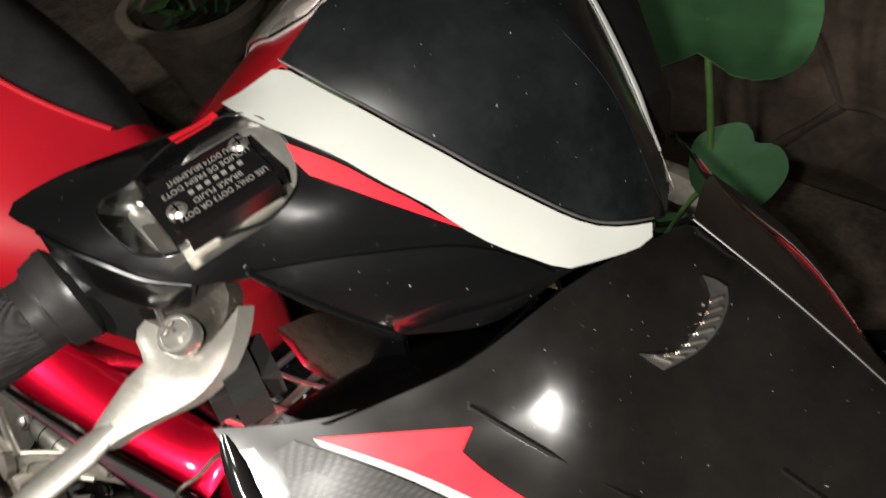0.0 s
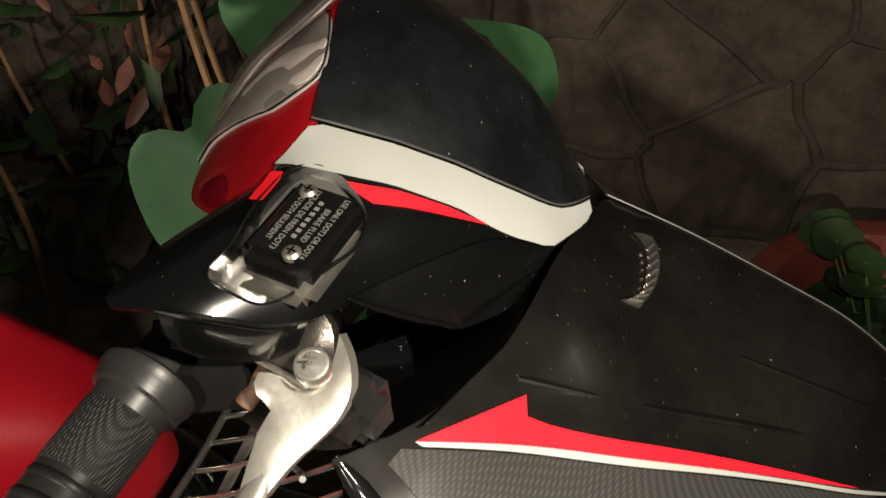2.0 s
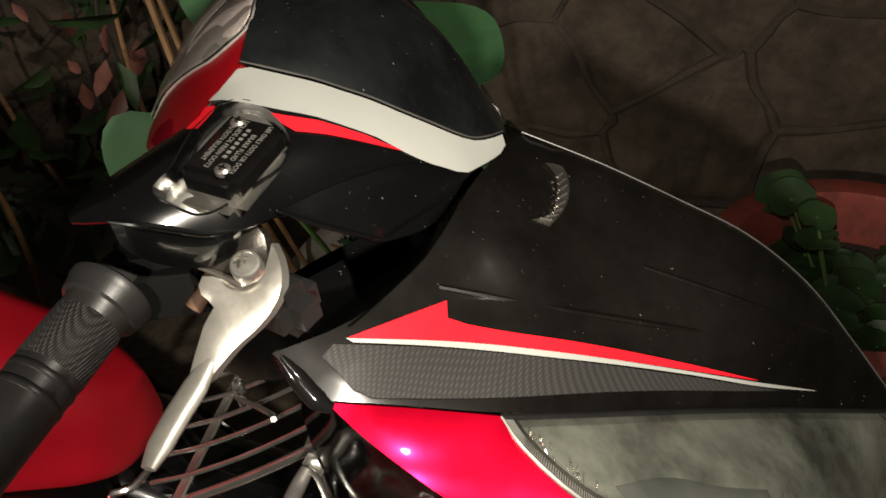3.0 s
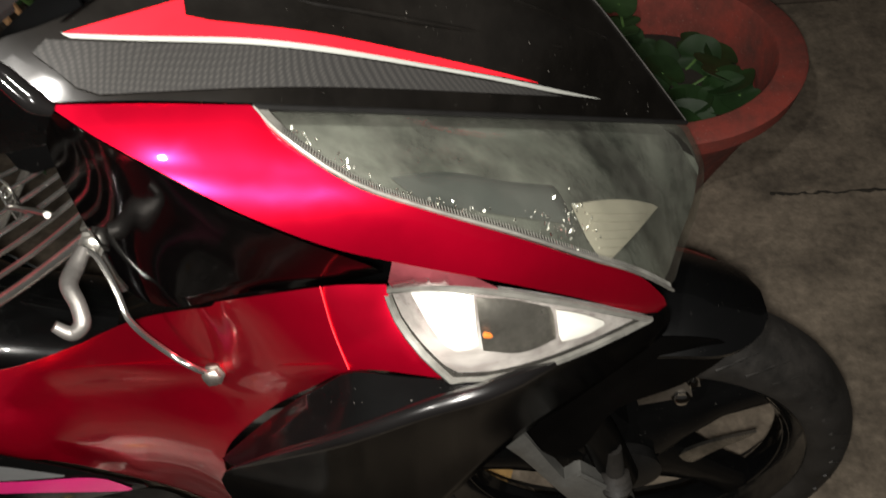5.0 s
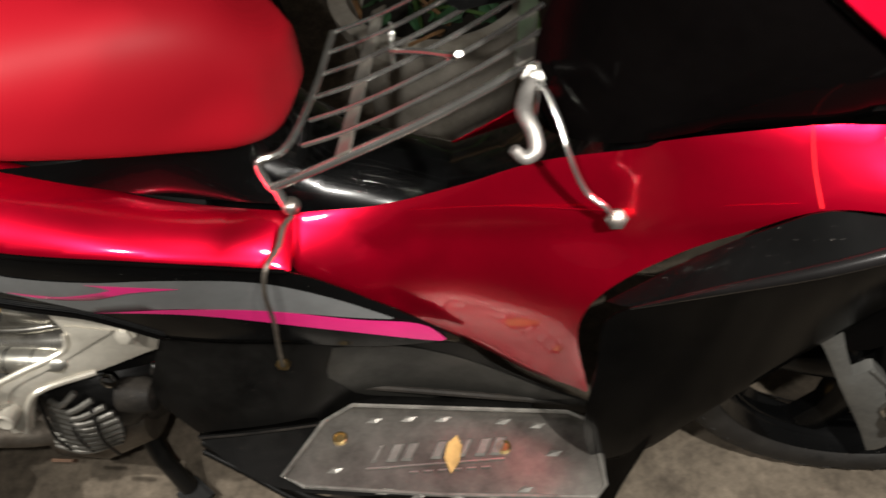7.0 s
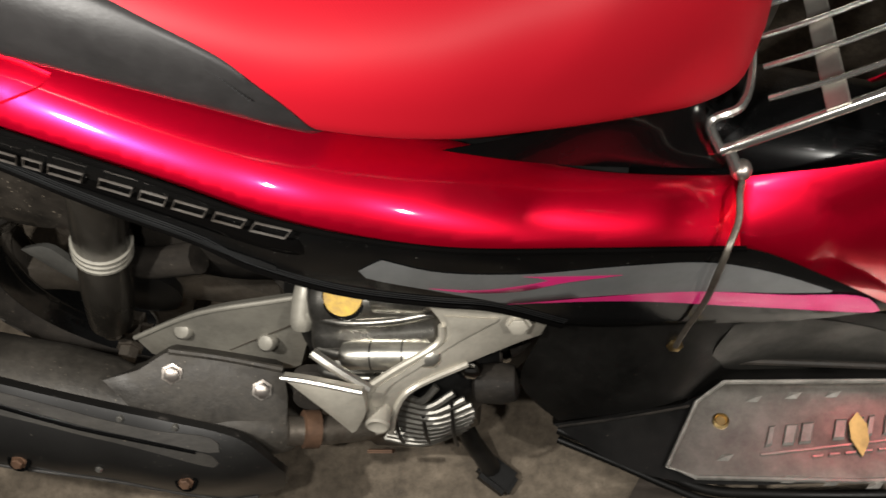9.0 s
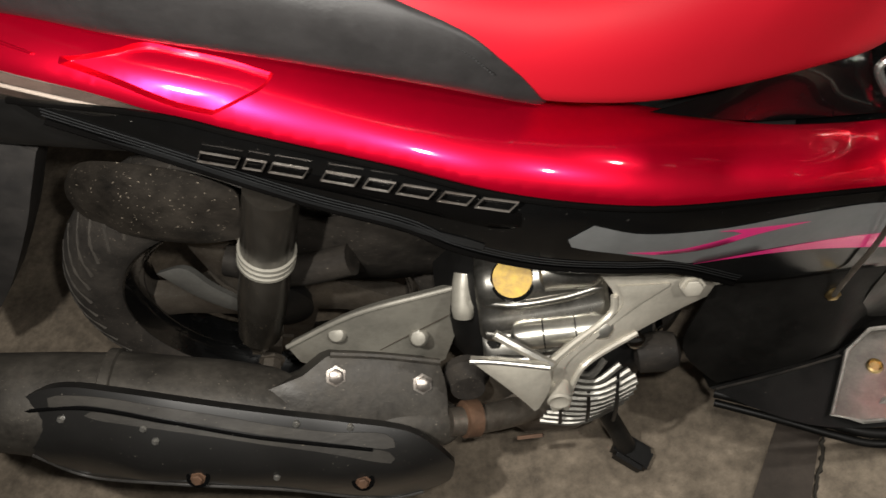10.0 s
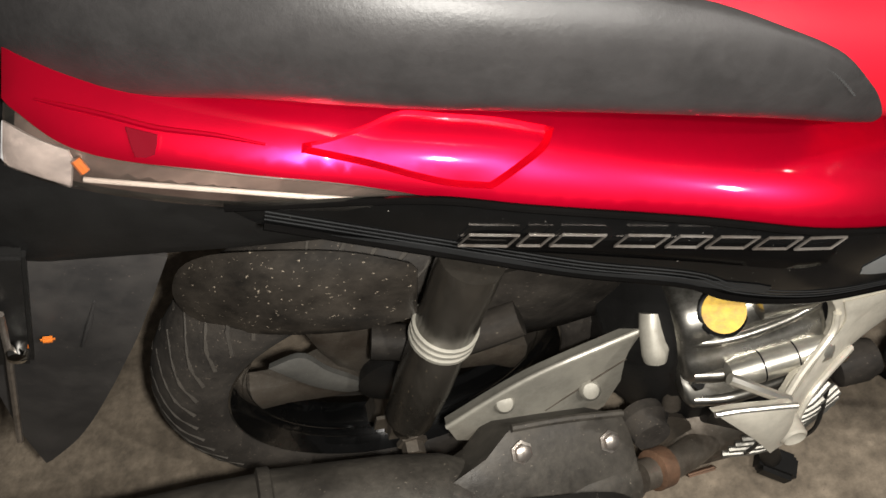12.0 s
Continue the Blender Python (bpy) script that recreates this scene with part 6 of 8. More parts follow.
def bars():
    """Handlebar cover, dial, brake parts and grip."""
    cover, s = shell("handlebar_cover", scooter, BLACK, BARCOWL, BARCOWL_PINS, step=0.007, out=(0.25, -0.6, 0.76), stiff=2e-5, dents=[(COLLAR, 0.028, 0.005)], mirror=BARS_MID, label="gloss black handlebar cover")
    film("red_decal", cover, RED_FILM, s, BAR_RED, step=0.008)
    film("red_decal", cover, RED_FILM, s, BAR_RED_SMALL, step=0.008)
    film("stripe_decal", cover, WHITE, s, STRIPE, off=0.0014, step=0.008, mirror=BARS_MID, label="silver-white stripe")
    at, way = np.array(BARS_MID[0]), np.array(BARS_MID[1])
    rim = [np.array(q[:3]) for q in VISOR[2:11]]
    tube("far_stripe", cover, WHITE, [tuple(p - 2 * ((p - at) @ way) * way) for p in rim], [0.0006, 0.0018] + [0.0022] * 5 + [0.0018, 0.0006], 10, label="silver-white stripe on the far side")
    low = shell("lower_cover", scooter, BLACK, LOWER_COVER, skin=s, off=0.004, thick=0.006, step=0.008, rise=0.003, label="gloss black lower half of the handlebar cover")[0]
    tube("cover_edge", low, BLACK, [tuple(p) for p in s.place(s.uv(np.array([q[:3] for q in (LOWER_COVER[0], LOWER_COVER[10], LOWER_COVER[9], LOWER_COVER[8])])), 0.004)], [0.0008, 0.0016, 0.0016, 0.0008], 8)
    shell("cover_lip", scooter, BLACK, LIP, step=0.007, out=(0.4, -0.85, 0.3), label="gloss black lower edge of the handlebar cover")
    tube("lip_edge", cover, BLACK, [q[:3] for q in LIP[:5]], [0.0006, 0.0016, 0.0018, 0.0016, 0.0006], 8)
    shell("inner_cover", scooter, FIN_BLACK, INNER, step=0.012, label="black inner cowl edge")
    at = s.place(s.uv(bend(COLLAR)), 0.0005)
    tube("reservoir_collar", cover, BLACK, [tuple(p) for p in at[::3]] + [tuple(at[0])], 0.0006, 8)
    shell("visor", scooter, BLACK_FILMED, VISOR, VISOR_PINS, stiff=1e-4, step=0.009, out=(0.25, -0.45, 0.86), rise=0.003, mirror=BARS_MID, label="gloss black dial visor")
    tube("visor_edge", scooter, EDGE, [q[:3] for q in VISOR[:12]], [0.0004] + [0.0007] * 10 + [0.0004], 8, label="pale line painting the lit lower edge of the visor")
    bezel, b = shell("dial_bezel", scooter, RED_PLAIN, BEZEL, step=0.008, out=(-0.58, -0.1, 0.81), mirror=BARS_MID, rise=0.004, label="dark red dial housing")
    shell("dial_face", bezel, DIALFACE, DIAL_GLASS, skin=b, off=0.0022, thick=0.001, step=0.008, mirror=BARS_MID)
    shell("dial_plate", bezel, DIALWHITE, DIAL_WHITE, skin=b, off=0.0030, thick=0.001, step=0.006, label="bright silver dial plate")
    shell("dial_plate", bezel, DIALWHITE, DIAL_PLATE, skin=b, off=0.0032, thick=0.001, step=0.006, label="white lower dial plate")
    shell("dial_shade", bezel, BLACK_DEEP, DIAL_SHADE, skin=b, off=0.0028, thick=0.001, step=0.006)
    shell("dial_pane", bezel, GLASS, DIAL_GLASS, skin=b, off=0.0048, thick=0.001, step=0.008, mirror=BARS_MID)
    shell("column_panel", scooter, BLACK, [(0.803, -0.075, 0.827, 1), (0.862, -0.075, 0.883), (0.935, -0.075, 0.931, 1), (0.935, -0.075, 0.865, 1), (0.882, -0.075, 0.813), (0.825, -0.075, 0.799, 1)], thick=0.004, step=0.014, rise=0.004, label="black panel beside the steering column")
    shell("throat_panel", scooter, BLACK_DEEP, THROAT, thick=0.004, step=0.015, label="black panel between the handlebar cover and the cowl")
    edge = b.place(b.uv(bend(DIAL_GLASS)), 0.0018)
    tube("dial_rim", bezel, BLACK_DEEP, [tuple(p) for p in edge[::3]] + [tuple(edge[0])], 0.0004, 8)
    shell("dial_pocket", bezel, DARK_RED, DIAL_POCKET, skin=b, off=0.001, thick=0.001, step=0.006, label="dark patch painting the shaded pocket at the end of the dial housing")
    core = loft("bar_core", scooter, PLASTIC, [(0.865, 0.05, 0.05, 0.96, 1.03, 0.6), (0.90, 0.05, 0.10, 0.95, 1.04, 0.6), (0.94, 0.05, 0.10, 0.93, 1.02, 0.6), (0.98, 0.05, 0.07, 0.92, 0.98, 0.6)])
    # brake fluid reservoir
    s1, s2 = np.array((0.916, -0.117, 1.061)), np.array((0.922, -0.154, 1.057))
    way = (s2 - s1) / np.linalg.norm(s2 - s1)
    up = np.array((0.12, -0.35, 0.93))
    up -= way * (up @ way)
    up /= np.linalg.norm(up)
    side = np.cross(way, up)
    mid = (s1 + s2) / 2
    # the lid lies askew of the line between its screws
    way, side = way * math.cos(0.38) + side * math.sin(0.38), side * math.cos(0.38) - way * math.sin(0.38)
    pot = shell("brake_reservoir", scooter, ALLOY, COLLAR, skin=s, off=-0.014, thick=0.0015, step=0.006, label="scratched chrome brake fluid reservoir")[0]
    block("reservoir_neck", pot, ALLOY, mid + way * 0.002 - up * 0.019, (0.056, 0.041, 0.012), way, up, 0.007)
    lid = block("reservoir_lid", pot, BLACK_GLOSS, mid - up * 0.0095, (0.050, 0.035, 0.017), way, up, 0.0045, "black lid with rows of raised white lettering")
    for p in (s1, s2):
        turned("lid_screw", lid, CHROME_DULL, p - up * 0.003, p + up, [(0, 0.0042), (0.0022, 0.0042), (0.0034, 0.003), (0.0034, 0.0005)], 16)
        for q in (way, side):
            block("screw_slot", lid, BLACK, p + up * 0.0005, (0.0045, 0.0009, 0.0006), q, up, 0)
    for k, words in enumerate(("USE ONLY DOT3 OR DOT4", "BRAKE FLUID", "", "LIQUIDE DE FREIN DOT3", "OU DOT4 SEULEMENT")):
        at = mid + side * (-0.0125 + 0.0049 * k) - up * 0.0008
        if words:
            lettering("lid_lettering", lid, words, at, way, -side, 0.0031, 0.038 if len(words) > 18 else 0.0295 if len(words) > 12 else 0.021)
        else:
            for n in range(7):
                o = at + way * (-0.0125 + 0.0036 * n)
                block("print_bar", lid, LETTER, o, (0.0019, 0.0021, 0.0004), way, up, 0)
    w = mid + way * 0.018 + side * 0.023 - up * 0.015
    turned("sight_glass", pot, ALLOY, w, w + side, [(0, 0.008), (0.003, 0.008), (0.003, 0.006), (0.002, 0.001)], 18)
    # lever, pivot and switch housing
    pivot = np.array((0.933, -0.179, 1.017))
    hold, h = shell("lever_clamp", scooter, GRIME, CLAMP, thick=0.008, step=0.006, label="dark worn brake lever clamp")
    tube("clamp_edge", hold, CHROME_DULL, [q[:3] for q in CLAMP[5:9]], 0.0016, 6, False)
    lever, l = shell("brake_lever", scooter, LEVER_ALLOY, LEVER, thick=0.009, step=0.005, rise=0.002, label="bare alloy front brake lever")
    tube("lever_arm", lever, LEVER_ALLOY, [(0.918, -0.210, 0.983), (0.9138, -0.226, 0.977), (0.909, -0.242, 0.972), (0.906, -0.256, 0.968), (0.905, -0.267, 0.966)], [0.004, 0.0072, 0.0072, 0.0068, 0.004], 12, flat=0.62)
    way2 = np.array((0.15, -0.35, 0.92))
    turned("pivot_screw", lever, ALLOY, pivot - way2 * 0.006, pivot + way2, [(0, 0.0082), (0.006, 0.0082), (0.0072, 0.0074), (0.0074, 0.0062), (0.0068, 0.0058), (0.0072, 0.001)], 26, "round alloy pivot screw")
    for q in ((1, 0.2, 0), (-0.2, 1, 0.35)):
        block("screw_slot", lever, CHROME_DULL, pivot + way2 * 0.0072, (0.006, 0.0011, 0.0008), q, way2, 0)
    tube("cable_end", hold, RUST, [(0.902, -0.164, 0.995), (0.899, -0.172, 0.99), (0.894, -0.180, 0.984)], 0.005, 10)
    block("lever_spring_cover", hold, PLASTIC, (0.938, -0.165, 0.978), (0.04, 0.03, 0.03), (1, -0.4, 0), (0, 0, 1), 0.008)
    g0, g1 = np.array(GRIP_AT), np.array(GRIP_END)
    d = (g1 - g0) / np.linalg.norm(g1 - g0)
    grip = turned("handlebar_grip", scooter, GRIP_PLAIN, g0, g1, [(-0.03, 0.013), (-0.004, 0.016), (-0.002, 0.021), (0.0, 0.0235), (0.003, 0.0235), (0.005, 0.0225), (0.012, 0.021), (0.013, 0.0185), (0.015, 0.0178), (0.13, 0.0176), (0.135, 0.015)], 32, "black rubber throttle grip with a knurled patch")
    turned("knurled_patch", grip, GRIP, g0 + d * 0.020, g1, [(0, 0.0176), (0.001, 0.0181), (0.032, 0.0181), (0.033, 0.0176)], 32)
    for k in (0.056, 0.066):
        turned("grip_ridge", grip, GRIP_PLAIN, g0 + d * k, g1, [(0, 0.0174), (0.001, 0.0182), (0.004, 0.0182), (0.005, 0.0174)], 32)
    block("switch_housing", scooter, PLASTIC, (0.872, -0.160, 0.992), (0.045, 0.055, 0.045), (0.3, -0.95, -0.05), (0, 0, 1), 0.009, "black throttle housing")
    tube("steering_stem", scooter, BLACK, [(0.95, 0.05, 0.95), (1.02, 0.045, 0.80), (1.10, 0.03, 0.6)], 0.03, 14, False)


def wheel(name, parent, c, r, half, spoke_turn, label, dust=None, wall=0.070):
    deep = min(1.05, wall / half / 1.42)
    t = [(r - wall - 0.008, -half * 0.66)] + [(r - half * deep * (1 - math.cos(radians(q))), half * math.sin(radians(q))) for q in (-112, -96, -80, -64, -48, -32, -16, 0, 16, 32, 48, 64, 80, 96, 112)] + [(r - wall - 0.008, half * 0.66)]
    hub = turned(name, parent, PLASTIC, (c[0], c[1] + 0.045, c[2]), (c[0], c[1] - 1, c[2]), [(0, 0.03), (0.008, 0.045), (0.03, 0.04), (0.06, 0.04), (0.082, 0.045), (0.09, 0.025)], 28, label)
    tyre = ring("tyre", hub, RUBBER if dust else RUBBER_CLEAN, c, t, 84, "worn black tyre with a grooved tread")
    rr = r - wall
    ring("rim", hub, BLACK, c, [(rr + 0.006, -half * 0.72), (rr - 0.006, -half * 0.78), (rr - 0.012, -half * 0.66), (rr - 0.024, -half * 0.35), (rr - 0.026, half * 0.35), (rr - 0.012, half * 0.66), (rr + 0.006, half * 0.72), (rr - 0.002, half * 0.5), (rr - 0.010, 0), (rr - 0.002, -half * 0.5)], 84, "black painted rim")
    for q, w in ((0.010, 0.60), (0.017, 0.46), (0.022, 0.30)):
        ring("rim_ridge", hub, BLACK, c, [(rr - q, -half * w - 0.002), (rr - q - 0.003, -half * w), (rr - q, -half * w + 0.002), (rr - q + 0.003, -half * w)], 84)
    for k in range(5):
        a = radians(spoke_turn + 72 * k)
        d, q = np.array((math.cos(a), 0, math.sin(a))), np.array((-math.sin(a), 0, math.cos(a)))
        cc = np.array(c, float)
        verts, faces = [], []
        for s, w, h in ((0.03, 0.044, 0.022), (0.08, 0.032, 0.018), (0.13, 0.022, 0.014), (rr - 0.008, 0.027, 0.014)):
            o = cc + d * s + q * 0.012 * math.sin(s / rr * 3.1)
            for i, j in ((-1, -0.6), (-0.6, -1), (0.6, -1), (1, -0.6), (1, 1), (-1, 1)):
                verts.append(o + q * w * i + np.array((0, h * j, 0)))
        for i in range(3):
            for j in range(6):
                l = (j + 1) % 6
                faces.append((i * 6 + j, i * 6 + l, i * 6 + 6 + l, i * 6 + 6 + j))
        faces += [tuple(range(6)), tuple(range(18, 24))]
        mesh("spoke", verts, faces, IRON if dust else BLACK_DEEP, hub)
    # tread blocks: short raised bars, slanted across the crown
    for side in (-1, 1):
        for k in range(44):
            a0 = radians(360 / 44 * (k + 0.5 * (side > 0)))
            line = []
            for s in range(6):
                a = a0 + radians(0.55) * s * s
                y = side * half * (0.10 + 0.175 * s)
                rad = r - (0.0020 if dust else 0.0030) - half * deep * (1 - (1 - min(1.0, (y / half) ** 2)) ** 0.5)
                line.append((c[0] + rad * math.cos(a), c[1] + y, c[2] + rad * math.sin(a)))
            tube("tread_bar", tyre, dust or RUBBER_CLEAN, line, 0.0028, 5, False)
    return hub


def mudguard():
    """A curved guard over the front tyre with a rounded tip."""
    verts, faces, m, n = [], [], 40, 14
    for layer in (0.0, -0.004):
        for i in range(m + 1):
            a = 65 + 85 * i / m
            w = 0.064 * min(1.0, (1 - (1 - min(1.0, (a - 64.5) / 16)) ** 2.0)) ** 0.5
            for k in range(n + 1):
                s = -1 + 2 * k / n
                r = 0.296 - 0.004 * (a - 65) / 85 + layer - 0.022 * abs(s * w / 0.064) ** 2.4 - 0.012 * max(0.0, 1 - (a - 65) / 14)
                verts.append((FRONT[0] + r * math.cos(radians(a)), FRONT[1] + s * w, FRONT[2] + r * math.sin(radians(a))))
    q = (m + 1) * (n + 1)
    for i in range(m):
        for k in range(n):
            f = (i * (n + 1) + k, i * (n + 1) + k + 1, (i + 1) * (n + 1) + k + 1, (i + 1) * (n + 1) + k)
            faces += [f, tuple(q + v for v in reversed(f))]
    ring_ids = [k for k in range(n + 1)] + [(i + 1) * (n + 1) - 1 for i in range(1, m + 1)] + [m * (n + 1) + k for k in range(n - 1, -1, -1)] + [i * (n + 1) for i in range(m - 1, 0, -1)]
    for a, b in zip(ring_ids, ring_ids[1:] + ring_ids[:1]):
        faces.append((a, b, q + b, q + a))
    return mesh("front_mudguard", verts, faces, BLACK, scooter, "black front mudguard with a rounded tip")


FRONT, REAR = (1.29, -0.018, 0.255), (-0.01, 0.0, 0.256)


def running_gear():
    front = wheel("front_wheel", scooter, FRONT, 0.255, 0.044, 37, "front wheel with black five-spoke rim", wall=0.050)
    ring("brake_disc", front, ALLOY, (FRONT[0], FRONT[1] + 0.055, FRONT[2]), [(0.055, -0.002), (0.095, -0.002), (0.095, 0.002), (0.055, 0.002)], 48)
    caliper = block("brake_caliper", front, IRON, (1.325, -0.025, 0.398), (0.075, 0.032, 0.05), (1, 0, 0.25), (0, 0, 1), 0.010, "dark cast brake caliper")
    for x, z, r in ((1.308, 0.427, 0.005), (1.323, 0.423, 0.006), (1.343, 0.392, 0.0075), (1.351, 0.420, 0.0045)):
        bolt("caliper_bolt", caliper, (x, -0.042, z), (0, -1, 0.3), r, CHROME, 0.006)
    shell("spoke_face", front, SMOKE_CHROME, SPOKE_FACE, thick=0.006, step=0.008, out=(0, -0.9, 0.44), label="bare machined spoke face")
    fork = shell("front_fork", scooter, GREY_ALLOY, LINK, thick=0.014, step=0.010, rise=0.003, roll=0.002, out=(0, -1, 0), label="grey painted fork link")[0]
    tube("link_edge", fork, GREY_ALLOY, [(q[0], q[1] - 0.001, q[2]) for q in LINK[4:8]], 0.003, 8)
    tube("front_fork", scooter, GREY_ALLOY, [(1.118, 0.04, 0.43), (1.175, 0.045, 0.358), (1.235, 0.05, 0.30), (1.283, 0.056, 0.256), (1.300, 0.057, 0.240)], [0.013, 0.0145, 0.016, 0.019, 0.016], 14, True, "", 0.55)
    tube("fork_tube", scooter, BLACK_MATT, [(1.18, -0.062, 0.56), (1.26, -0.064, 0.36), (1.285, -0.064, 0.27)], [0.02, 0.02, 0.022], 16, False, "black fork tube")
    turned("axle_washer", fork, CHROME, (1.282, -0.090, 0.262), (1.288, -1, 0.2), [(0, 0.016), (0.010, 0.016), (0.011, 0.013)], 20)
    bolt("axle_nut", fork, (1.282, -0.100, 0.261), (0.0, -1, -0.05), 0.0125, CHROME, 0.014)
    turned("axle_end", fork, CHROME_DULL, (1.282, -0.112, 0.260), (1.282, -1, 0.2), [(0, 0.006), (0.004, 0.0055), (0.006, 0.006), (0.009, 0.0055), (0.012, 0.006), (0.014, 0.002)], 14)
    turned("link_boot", fork, RUBBER_CLEAN, (1.279, -0.088, 0.285), (1.272, -0.075, 0.36), [(0, 0.016), (0.006, 0.017), (0.010, 0.012), (0.016, 0.016), (0.020, 0.011), (0.026, 0.015), (0.030, 0.010), (0.07, 0.009)], 20, "ribbed rubber boot")
    guard = mudguard()
    shell("mudguard_side", guard, FIN_BLACK, [(1.135, -0.085, 0.54, 1), (1.25, -0.09, 0.565), (1.32, -0.08, 0.552), (1.365, -0.07, 0.525), (1.37, -0.065, 0.50), (1.33, -0.075, 0.468), (1.27, -0.082, 0.44), (1.235, -0.088, 0.37), (1.205, -0.088, 0.36, 1), (1.17, -0.085, 0.44)], thick=0.004, step=0.016)
    rear = wheel("rear_wheel", scooter, REAR, 0.256, 0.052, 40, "dusty rear wheel with black rim", TREAD_DUST)
    shell("spoke_face", rear, GREY_ALLOY, SPOKE_WEDGE, thick=0.012, step=0.008, rise=0.003, out=(0, -0.8, 0.6), label="bare grey spoke face")
    shell("rear_hugger", scooter, HUGGER, HUG, rise=0.012, thick=0.004, step=0.009, out=(-0.1, -0.62, 0.78), label="dusty black rear hugger over the tyre")
    # spring and damper
    foot, top = np.array((-0.014, -0.108, 0.292)), np.array((0.085, -0.095, 0.56))
    shock = turned("rear_shock", scooter, GRIME, foot, top, [(0, 0.012), (0.02, 0.014), (0.03, 0.024), (0.10, 0.027), (0.165, 0.026), (0.166, 0.020), (0.176, 0.020), (0.19, 0.027), (0.28, 0.027)], 28, "grimy dark rear shock absorber with a bright collar")
    for s in (0.168, 0.176, 0.184):
        turned("collar", shock, ARM_SILVER, foot + (top - foot) / np.linalg.norm(top - foot) * s, top, [(0, 0.026), (0.0015, 0.0295), (0.005, 0.0295), (0.0065, 0.026)], 28)
    bolt("axle_nut", scooter, (-0.012, -0.108, 0.25), (0, -1, 0), 0.012, IRON, 0.014)
    block("axle_lug", scooter, IRON, (-0.015, -0.085, 0.262), (0.05, 0.03, 0.06), (0.3, 0, 1), (1, 0, 0), 0.013, "grimy axle lug")
    arm, s = shell("swing_arm", scooter, ARM_SILVER, SWING, thick=0.022, step=0.014, label="silver painted rear arm")
    tube("arm_flange", arm, ARM_SILVER, [tuple(p) for p in s.place(s.uv(np.array([q[:3] for q in SWING[:4]])), -0.001)], 0.0028, 8)
    tube("arm_crease", arm, IRON, [tuple(p) for p in s.place(s.uv(np.array([ARM_CREASE[0][:3], ARM_CREASE[1][:3]])), 0.0)], 0.0008, 5, False)
    for x, y, z in ((0.088, -0.135, 0.345), (0.175, -0.135, 0.320)):
        turned("arm_bolt", arm, ARM_SILVER, (x, y + 0.016, z - 0.022), (x, y - 0.6, z + 0.78), [(0, 0.011), (0.008, 0.011), (0.012, 0.008), (0.013, 0.003)], 18)
    knuckle = tube("arm_pivot", scooter, ARM_SILVER, [(0.2385, -0.101, 0.392), (0.236, -0.112, 0.384), (0.233, -0.131, 0.369), (0.232, -0.136, 0.363)], [0.0115, 0.0125, 0.0125, 0.0105], 18, label="silver rear arm pivot")
    turned("pivot_cap", knuckle, ARM_SILVER, (0.2345, -0.128, 0.374), (0.2345, -0.16, 0.40), [(0, 0.0105), (0.006, 0.0105), (0.008, 0.008), (0.0085, 0.003)], 18)
    tube("pivot_bracket", knuckle, IRON, [(0.240, -0.115, 0.370), (0.248, -0.128, 0.340), (0.254, -0.140, 0.305), (0.252, -0.150, 0.275)], [0.010, 0.009, 0.008, 0.010], 10)
    shell("drive_cover", scooter, DUSTY, [(0.02, -0.05, 0.44, 1), (0.12, -0.055, 0.45), (0.25, -0.06, 0.44, 1), (0.26, -0.06, 0.36), (0.16, -0.06, 0.33), (0.04, -0.06, 0.36, 1)], pins=[(0.14, -0.07, 0.39)], thick=0.03, step=0.02, label="dusty black air box")
    tube("air_pipe", scooter, DUSTY, [(-0.02, -0.06, 0.40), (0.05, -0.072, 0.385), (0.12, -0.075, 0.40)], 0.018, 12)


